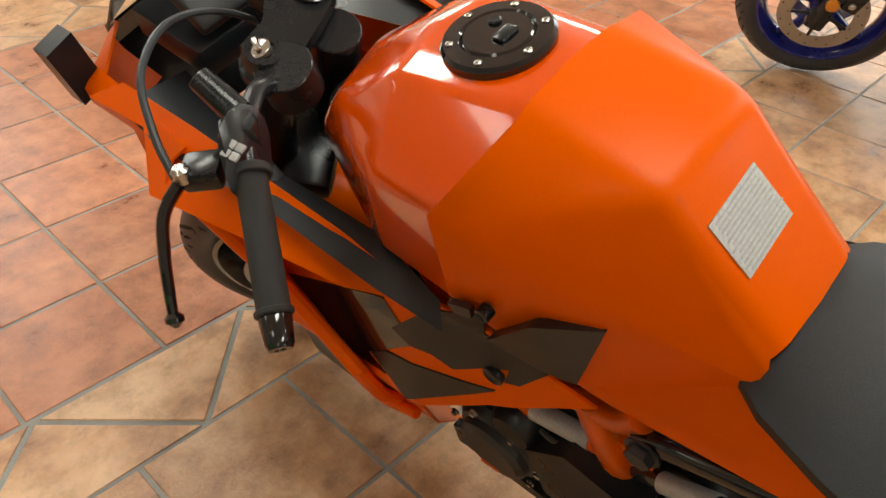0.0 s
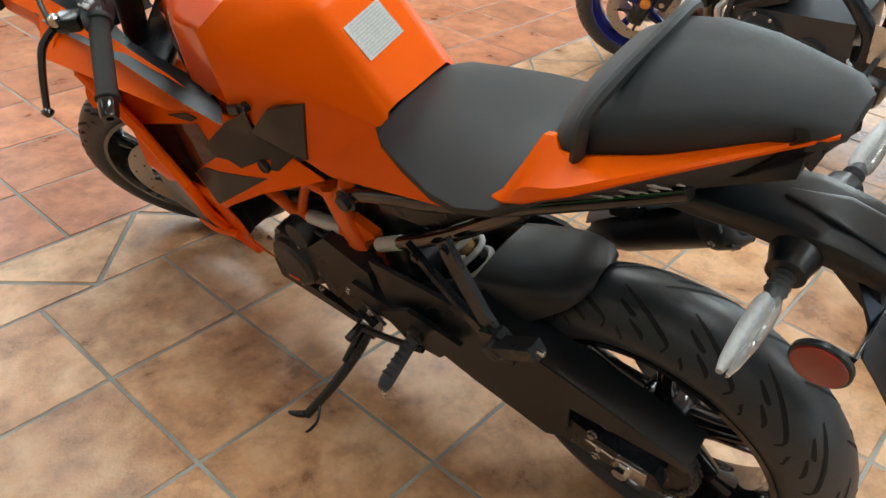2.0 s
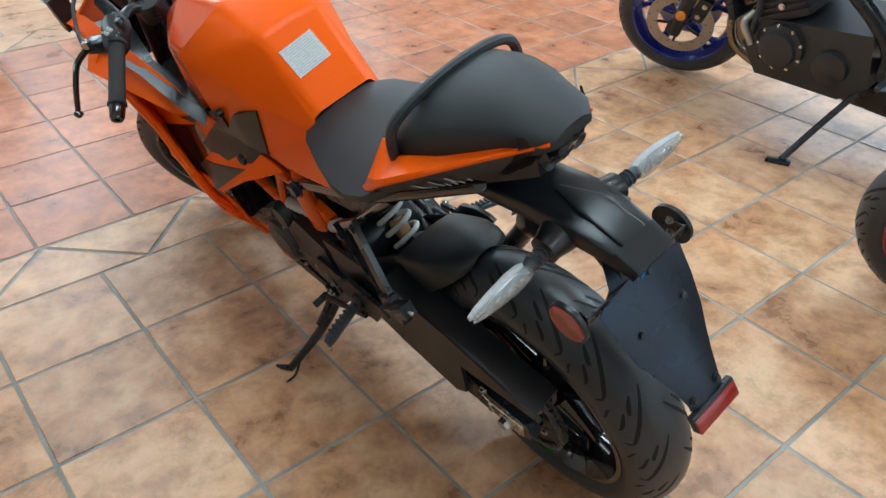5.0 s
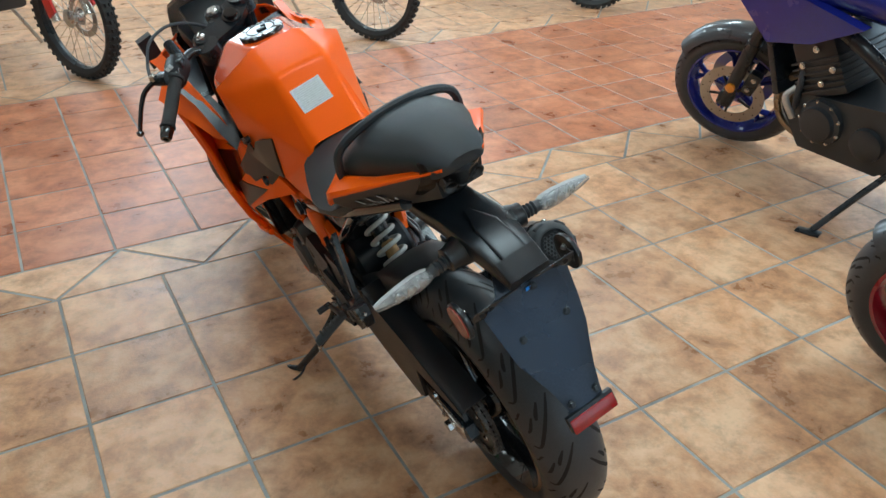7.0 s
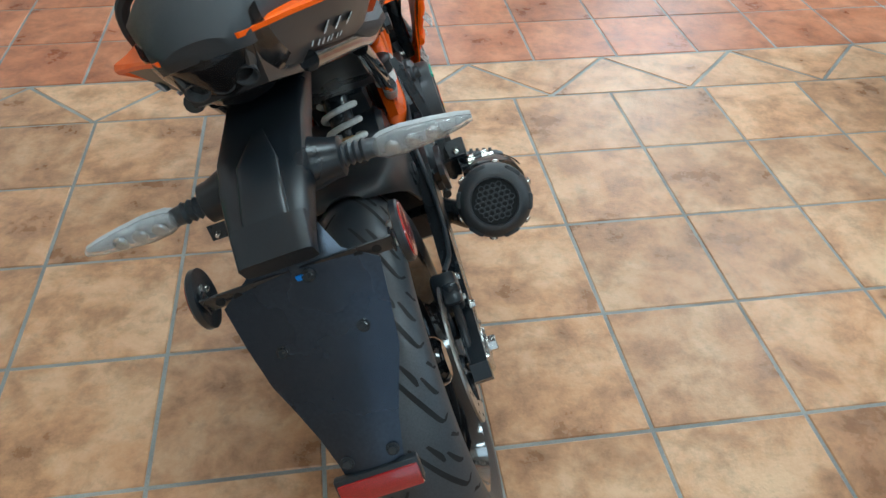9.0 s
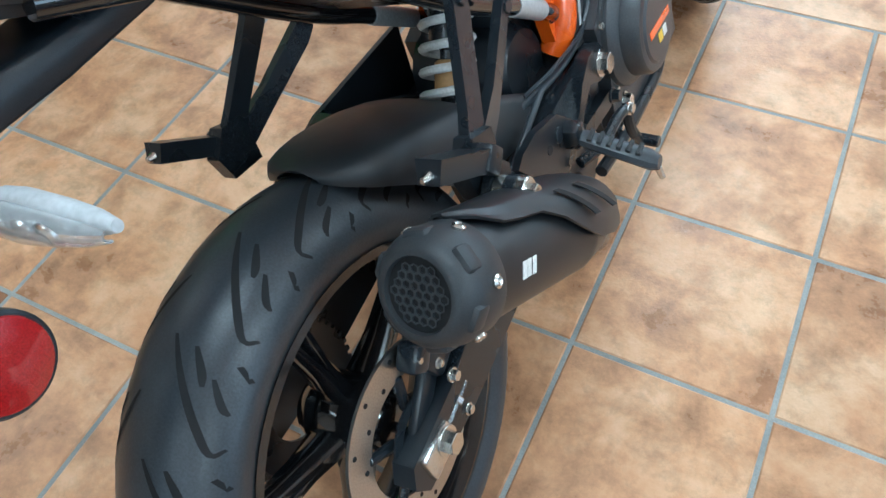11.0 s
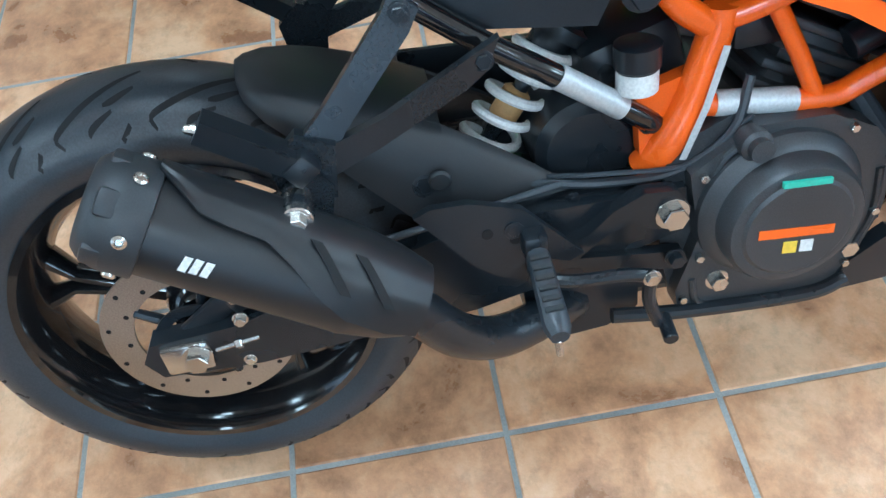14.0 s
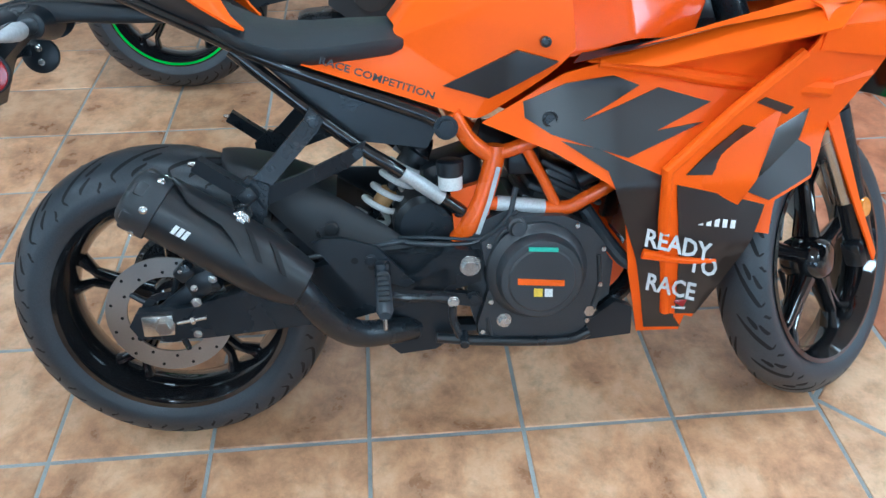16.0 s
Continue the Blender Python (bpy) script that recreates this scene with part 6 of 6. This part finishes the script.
        part("hose", tube([(sx * 0.10, wb - 0.40, 0.62), (sx * 0.16, wb - 0.44, 0.52), (sx * 0.15, wb - 0.42, 0.40), (sx * 0.10, wb - 0.40, 0.34)], 0.013, 8), M_RUBBER, e)
    part("radiator", box((0, wb - 0.30, 0.56), (0.34, 0.03, 0.28), (-14, 0, 0), 0.006), M_SATIN, b)
    for k in range(3):
        x = -0.08 + 0.08 * k
        part("header_pipe", tube([(x, wb - 0.40, 0.52), (x, wb - 0.29, 0.42), (x * 0.8, wb - 0.30, 0.26), (x * 0.4, wb - 0.48, 0.17), (0.02, wb - 0.70, 0.16)], 0.018, 10), surface("header_steel", (0.30, 0.24, 0.17), 0.3, 0.9), b)
    part("muffler", join(box((0.05, wb - 0.88, 0.20), (0.22, 0.28, 0.12), (4, 0, 0), 0.04)), M_SATIN, b)
    part("fuel_tank", loft([[(w * math.cos(a), y, z + h * math.sin(a)) for a in [2 * math.pi * j / 16 for j in range(16)]] for y, z, w, h in ((wb - 0.86, 0.80, 0.08, 0.05), (wb - 0.75, 0.85, 0.14, 0.10), (wb - 0.55, 0.90, 0.19, 0.13), (wb - 0.40, 0.90, 0.20, 0.12), (wb - 0.28, 0.87, 0.15, 0.08))]), body_mat, b, "glossy fuel tank", 60)
    for sx in (1, -1):
        part("tank_shroud", prism([(wb - 0.70, 0.80), (wb - 0.38, 0.88), (wb - 0.16, 0.80), (wb - 0.30, 0.66), (wb - 0.50, 0.70)], sx * 0.17, sx * 0.215, 0.015), body_mat, b)
    part("seat", pad([(wb - 0.86, 0.08, 0.83, 0.80, 0.77), (wb - 1.05, 0.14, 0.83, 0.80, 0.76), (wb - 1.25, 0.13, 0.86, 0.83, 0.80), (wb - 1.45, 0.10, 0.93, 0.90, 0.86), (wb - 1.62, 0.06, 0.95, 0.93, 0.90)]), M_SEAT, b)
    part("tail", loft([[(-w, y, z), (w, y, z), (w, y, z + 0.06), (-w, y, z + 0.06)] for y, z, w in ((wb - 1.10, 0.72, 0.12), (wb - 1.40, 0.80, 0.10), (wb - 1.70, 0.88, 0.05))]), M_PLASTIC, b)
    part("shock_absorber", tube([(0.02, wb - 1.0, 0.42), (0.02, wb - 0.86, 0.68)], 0.03, 12), M_SATIN, b)
    part("chain", prism([(-0.09, 0.36), (-0.09, 0.30), (wb - 0.86, 0.34), (wb - 0.86, 0.40)], -0.098, -0.088, 0.002), M_SATIN, b)
    part("handlebar", moved(join(tube([(-0.38, wb - 0.42, 1.03), (-0.22, wb - 0.34, 1.06), (0, wb - 0.32, 1.01), (0.22, wb - 0.34, 1.06), (0.38, wb - 0.42, 1.03)], 0.012, 10), box((0, wb - 0.20, 0.96), (0.18, 0.14, 0.16), (0, 0, 0), 0.04)), st), M_SATIN, b)
    s = part("side_stand", tube([(-0.13, wb - 0.86, 0.26), (-0.26, wb - 0.82, 0.19), (-0.44, wb - 0.77, 0.094)], 0.013, 10), M_SATIN, b, "black side stand")
    part("stand_foot", moved(box((0, 0, 0), (0.05, 0.09, 0.01), bevel=0.003), pose(-0.452, wb - 0.765, 0.091, 0, -lean, 20)), M_SATIN, s)
    return b


def upright(x, y, heading):
    return Matrix.Translation((x, y, 0.0)) @ Matrix.Rotation(radians(heading), 4, "Z")


blue_bike = street_bike(upright(2.71, -1.54, 1), "naked motorcycle with blue wheels, blue tank and black engine", M_BLUEP, M_BLUEP, M_GREYP)
red_bike = street_bike(upright(1.85, -3.12, 3), "dark grey motorcycle with red wheels", M_REDP, M_GREYP, M_GREYP, steer=14)
green_bike = street_bike(upright(-0.985, -1.62, 2), "black motorcycle with green rim stripes and green bodywork", M_GLOSSBLK, M_GREENP, M_GREENP, stripe=M_GREENP, lean=-9)


def spoked_wheel(parent, name, m, R, w):
    rim = part(name, moved(lathe([(R - 0.062, -w * 0.3), (R - 0.048, -w * 0.32), (R - 0.055, 0), (R - 0.048, w * 0.32), (R - 0.062, w * 0.3), (R - 0.07, 0)], 56, closed=True), Matrix.Rotation(radians(90), 4, "Y")), M_SATIN, parent)
    rim.matrix_local = m
    knobs = []
    for k in range(48):
        for x, dr in ((-0.36, -0.012), (-0.12, 0), (0.12, 0), (0.36, -0.012)):
            a = 2 * math.pi * (k + (0.5 if abs(x) < 0.2 else 0)) / 48
            knobs.append(moved(box((x * w, R - 0.006 + dr, 0), (w * 0.17, 0.020, 0.018), bevel=0), Matrix.Rotation(a, 4, "X")))
    part("tyre", join(moved(lathe([(R - 0.060, -w * 0.30), (R - 0.035, -w * 0.47), (R - 0.018, -w * 0.40), (R - 0.010, 0), (R - 0.018, w * 0.40), (R - 0.035, w * 0.47), (R - 0.060, w * 0.30)], 56, closed=True), Matrix.Rotation(radians(90), 4, "Y")), *knobs), M_KNOB, rim, "knobby off-road tyre")
    spokes = []
    for k in range(28):
        a = 2 * math.pi * k / 28
        b2 = a + (0.35 if k % 2 else -0.35)
        sx = 0.03 if k % 4 < 2 else -0.03
        spokes.append(rod((sx, 0.045 * math.cos(b2), 0.045 * math.sin(b2)), (0, (R - 0.066) * math.cos(a), (R - 0.066) * math.sin(a)), 0.0022, seg=5, bevel=0))
    part("wire_spokes", join(*spokes), M_STEEL, rim, "bright wire spokes")
    part("hub", spun((-0.045, 0, 0), (0.045, 0, 0), [(0.02, 0), (0.05, 0.1), (0.03, 0.5), (0.05, 0.9), (0.02, 1)], 24), M_TIN, rim)
    part("brake_disc", disc_mesh(0.085, 0.12, -0.055), M_DISC, rim)


def dirt_bike(m, label, plastic):
    b = root("off_road_motorcycle", m, label, "motorcycle", "off-road motorcycles in a row")
    wb = 1.46
    spoked_wheel(b, "front_wheel", Matrix.Translation((0, wb, 0.345)), 0.345, 0.085)
    spoked_wheel(b, "rear_wheel", Matrix.Translation((0, 0, 0.335)), 0.335, 0.11)
    for sx in (1, -1):
        part("fork_leg", join(rod((sx * 0.10, wb - 0.33, 1.08), (sx * 0.10, wb - 0.16, 0.70), 0.027, seg=16), rod((sx * 0.10, wb - 0.18, 0.74), (sx * 0.10, wb - 0.01, 0.34), 0.022, seg=16)), M_STEEL, b)
        part("fork_guard", prism([(wb - 0.17, 0.78), (wb - 0.12, 0.78), (wb + 0.03, 0.40), (wb - 0.03, 0.36)], sx * 0.115, sx * 0.13, 0.004), plastic, b)
        part("frame_rail", tube([(sx * 0.04, wb - 0.36, 0.98), (sx * 0.10, wb - 0.55, 0.72), (sx * 0.11, wb - 0.66, 0.36), (sx * 0.11, wb - 0.95, 0.32), (sx * 0.10, wb - 1.0, 0.60), (sx * 0.08, wb - 0.75, 0.88)], 0.017, 8), M_SATIN, b)
        part("swingarm_arm", prism([(wb - 0.96, 0.46), (-0.03, 0.37), (-0.03, 0.31), (wb - 0.96, 0.38)], sx * 0.085, sx * 0.12, 0.008), M_TIN, b)
        part("side_plastic", prism([(wb - 0.35, 1.0), (wb - 0.30, 0.72), (wb - 0.62, 0.70), (wb - 0.80, 0.90)], sx * 0.12, sx * 0.15, 0.01), plastic, b)
    part("engine", join(box((0, wb - 0.76, 0.42), (0.22, 0.32, 0.24), bevel=0.03), box((0, wb - 0.66, 0.66), (0.16, 0.17, 0.28), (-10, 0, 0), 0.02)), M_CAST, b)
    part("front_fender", shell(loft([[(0.07 * s, wb - 0.22 + u * 0.62, 0.76 + 0.10 * math.sin(math.pi * u) - 0.03 * s * s - 0.02 * u) for s in (-1, -0.5, 0, 0.5, 1)] for u in (0, 0.2, 0.4, 0.6, 0.8, 1.0)], closed=False, caps=False), 0.004), plastic, b, "high front fender")
    part("rear_fender", shell(loft([[(0.07 * s, 0.30 - u * 0.62, 0.90 + 0.10 * u - 0.03 * s * s) for s in (-1, -0.5, 0, 0.5, 1)] for u in (0, 0.25, 0.5, 0.75, 1.0)], closed=False, caps=False), 0.004), plastic, b)
    part("seat", pad([(wb - 0.50, 0.06, 0.97, 0.95, 0.88), (wb - 0.90, 0.08, 0.94, 0.92, 0.86), (0.05, 0.07, 0.95, 0.93, 0.89)]), M_SEAT, b)
    part("handlebar", tube([(-0.40, wb - 0.46, 1.18), (-0.15, wb - 0.38, 1.20), (0, wb - 0.36, 1.14), (0.15, wb - 0.38, 1.20), (0.40, wb - 0.46, 1.18)], 0.013, 8), M_SATIN, b)
    part("side_stand", tube([(-0.11, wb - 0.92, 0.34), (-0.18, wb - 0.88, 0.20), (-0.27, wb - 0.84, 0.012)], 0.012, 8), M_TIN, b)
    return b


for x, y, h, mat_, lab_ in ((0.10, 2.36, -152, M_REDPLASTIC, "off-road motorcycle with red plastics and spoked wheels"), (1.92, 2.33, -148, M_WHITE, "off-road motorcycle with white plastics and spoked wheels"), (3.80, 2.36, -150, M_WHITE, "off-road motorcycle with white plastics and spoked wheels")):
    hd = radians(h)
    dirt_bike(Matrix.Translation((x + 1.46 * math.sin(hd), y - 1.46 * math.cos(hd), 0)) @ Matrix.Rotation(hd, 4, "Z"), lab_, mat_)

LIT = glowing("lit_diffuser", (0.92, 0.98, 1.0), 3.0)
# ---- the room ----
X0, X1, Y0, Y1 = -6.0, 7.0, -6.2, 5.4


def long_wall(name, y, spans, label):
    """A wall across the room with window openings: (x0, x1, z0, z1)."""
    bms, x = [], X0
    for x0, x1, z0, z1 in spans:
        bms += [box(((x + x0) / 2, y, CEIL / 2), (x0 - x, 0.2, CEIL), bevel=0), box(((x0 + x1) / 2, y, z0 / 2), (x1 - x0, 0.2, z0), bevel=0), box(((x0 + x1) / 2, y, (z1 + CEIL) / 2), (x1 - x0, 0.2, CEIL - z1), bevel=0)]
        x = x1
    bms.append(box(((x + X1) / 2, y, CEIL / 2), (X1 - x, 0.2, CEIL), bevel=0))
    tagged(part(name, join(*bms), M_WALL), label, "wall", kind="structure")
    for n, (x0, x1, z0, z1) in enumerate(spans):
        xm, zm = (x0 + x1) / 2, (z0 + z1) / 2
        rails = [box((xm, y, z), (x1 - x0, 0.08, 0.06), bevel=0.004) for z in (z0 + 0.03, z1 - 0.03)] + [box((x, y, zm), (0.06, 0.08, z1 - z0 - 0.12), bevel=0.004) for x in (x0 + 0.03, x1 - 0.03)]
        w = tagged(part(f"window_{2 + n if y > 0 else 4}", join(*rails), M_TIN), "alloy framed shop window, out of view", "window", kind="structure")
        p = part("pane", box((xm, y, zm), (x1 - x0 - 0.12, 0.008, z1 - z0 - 0.12), bevel=0), M_PANE, w)
        p.visible_shadow = False


M_PANE = glassy("window_glass", (0.95, 0.97, 0.97), 0.02)
long_wall("wall_south", Y0 - 0.1, ((-0.2, 3.6, 0.55, 2.55),), "pale painted wall with a wide window")
long_wall("wall_north", Y1 + 0.1, ((-0.15, 1.55, 1.55, 3.1), (2.75, 4.65, 1.55, 3.1)), "pale painted wall with two high windows")
tagged(part("wall_west", box((X0 - 0.1, (Y0 + Y1) / 2, CEIL / 2), (0.2, Y1 - Y0 + 0.4, CEIL), bevel=0), M_WALL), "plain pale painted showroom wall", "wall", kind="structure")
# east wall with an added, unseen window that lights the right side
wy0, wy1, wz0, wz1 = -3.2, 1.6, 0.85, 2.65
wm = (wy0 + wy1) / 2
tagged(part("wall_east", join(box((X1 + 0.1, (Y0 - 0.2 + wy0) / 2, CEIL / 2), (0.2, wy0 - Y0 + 0.2, CEIL), bevel=0), box((X1 + 0.1, (Y1 + 0.2 + wy1) / 2, CEIL / 2), (0.2, Y1 + 0.2 - wy1, CEIL), bevel=0), box((X1 + 0.1, wm, wz0 / 2), (0.2, wy1 - wy0, wz0), bevel=0), box((X1 + 0.1, wm, (wz1 + CEIL) / 2), (0.2, wy1 - wy0, CEIL - wz1), bevel=0)), M_WALL), "pale wall with a wide added window, out of view", "wall", kind="structure")
win = tagged(part("window_1", join(box((X1 + 0.1, wy0 + 0.03, (wz0 + wz1) / 2), (0.08, 0.06, wz1 - wz0), bevel=0.004), box((X1 + 0.1, wy1 - 0.03, (wz0 + wz1) / 2), (0.08, 0.06, wz1 - wz0), bevel=0.004), box((X1 + 0.1, wm, wz0 + 0.03), (0.08, wy1 - wy0 - 0.12, 0.06), bevel=0.004), box((X1 + 0.1, wm, wz1 - 0.03), (0.08, wy1 - wy0 - 0.12, 0.06), bevel=0.004)), M_TIN), "alloy framed shop window, out of view", "window", kind="structure")
pane = part("pane", box((X1 + 0.1, wm, (wz0 + wz1) / 2), (0.008, wy1 - wy0 - 0.12, wz1 - wz0 - 0.12), bevel=0), M_PANE, win)
pane.visible_shadow = False
tagged(part("ceiling", box(((X0 + X1) / 2, (Y0 + Y1) / 2, CEIL + 0.1), (X1 - X0 + 0.4, Y1 - Y0 + 0.4, 0.2), bevel=0), M_CEIL), "plain white showroom ceiling", "ceiling", kind="structure")
for lx, ly, share in LAMPS:
    fx = tagged(part("ceiling_light", join(box((lx, ly, CEIL - 0.02), (1.24, 0.64, 0.04), bevel=0.004)), M_WHITE), "white recessed ceiling light panel", "ceiling light", "ceiling lights")
    part("diffuser", box((lx, ly, CEIL - 0.043), (1.16, 0.56, 0.006), bevel=0.001), LIT, fx)

# ---- the tiled floor ----
GAP = 0.0085
floor = tagged(part("floor", box(((X0 + X1) / 2, (Y0 + Y1) / 2, -0.0525), (X1 - X0 + 0.4, Y1 - Y0 + 0.4, 0.1), bevel=0), M_GROUT), "terracotta tiled showroom floor with grey grout", "floor", kind="structure")


def tile_mesh(outline, name, material):
    """A tile: worn edges round a flat face, its top at z = 0."""
    bm = bmesh.new()
    c = sum((Vector((x, y, 0)) for x, y in outline), Vector()) / len(outline)
    lo, mid, hi = [], [], []
    for x, y in outline:
        d = (Vector((x, y, 0)) - c).normalized()
        lo.append(bm.verts.new((x, y, -0.006)))
        mid.append(bm.verts.new((x, y, -0.0022)))
        hi.append(bm.verts.new((x - d.x * 0.0035, y - d.y * 0.0035, 0)))
    n = len(outline)
    for k in range(n):
        j = (k + 1) % n
        bm.faces.new((lo[k], lo[j], mid[j], mid[k]))
        bm.faces.new((mid[k], mid[j], hi[j], hi[k]))
    bm.faces.new(hi)
    me = bpy.data.meshes.new(name)
    bm.to_mesh(me)
    bm.free()
    me.materials.append(material)
    return me


def square(s):
    h = (s - GAP) / 2
    return [(-h, -h), (h, -h), (h, h), (-h, h)]


TP, BAND, RP, TRI = 0.33, 0.245, 0.307, 0.4855
near_tan, near_red = tile_mesh(square(TP), "tile", M_TILE), tile_mesh(square(RP), "tile", M_RED)
q = GAP * 0.6
tri_up = tile_mesh([(-TRI / 2 + 2.0 * q, GAP / 2), (TRI / 2 - 2.0 * q, GAP / 2), (0, BAND - 2.0 * q)], "tile", M_TILE)
tri_dn = tile_mesh([(-TRI / 2 + 2.0 * q, BAND - GAP / 2), (0, 2.0 * q), (TRI / 2 - 2.0 * q, BAND - GAP / 2)], "tile", M_TILE)
spots = []
nx0, nx1 = int(X0 / TP) - 1, int(X1 / TP) + 1
for i in range(nx0, nx1):
    for j in range(-19, 0):
        spots.append((near_tan, (i + 0.5) * TP, (j + 0.5) * TP))
for i in range(-14, 16):
    spots.append((tri_up, -0.095 + TRI * i, 0.0))
    spots.append((tri_dn, 0.14775 + TRI * i, 0.0))
red_rows = 6
for i in range(-20, 24):
    for j in range(red_rows):
        spots.append((near_red, -0.11 + RP * (i + 0.5), BAND + 0.004 + RP * (j + 0.5)))
yb = BAND + 0.008 + RP * red_rows
for i in range(-14, 16):
    spots.append((tri_up, 0.02 + TRI * i, yb))
    spots.append((tri_dn, 0.26275 + TRI * i, yb))
for i in range(nx0, nx1):
    for j in range(0, 14):
        spots.append((near_tan, (i + 0.5) * TP, yb + BAND + (j + 0.5) * TP))
spots = [s for s in spots if X0 - 0.2 < s[1] < X1 + 0.2 and Y0 - 0.2 < s[2] < Y1 + 0.2]
dist = lambda s: abs(s[1] - 0.7) * 0.8 + abs(s[2] + 0.7)
spots.sort(key=dist)
tiny = random.Random(4)
for me, x, y in spots[:300]:
    ob = new("tile", me)
    ob.parent = floor
    ob.matrix_local = pose(x, y, tiny.uniform(-0.0006, 0.0004), tiny.uniform(-0.12, 0.12), tiny.uniform(-0.12, 0.12), 0)
for source, material, name in (((near_tan, tri_up, tri_dn), M_TILE_FAR, "tan_tiles"), ((near_red,), M_RED_FAR, "red_tiles")):
    verts, faces = [], []
    for me, x, y in spots[300:]:
        if me in source:
            base = len(verts)
            verts += [(v.co.x + x, v.co.y + y, v.co.z) for v in me.vertices]
            faces += [[base + i for i in p.vertices] for p in me.polygons]
    far = bpy.data.meshes.new(name)
    far.from_pydata(verts, [], faces)
    far.materials.append(material)
    ob = tagged(new(name, far), kind="stuff")
    ob.parent = floor
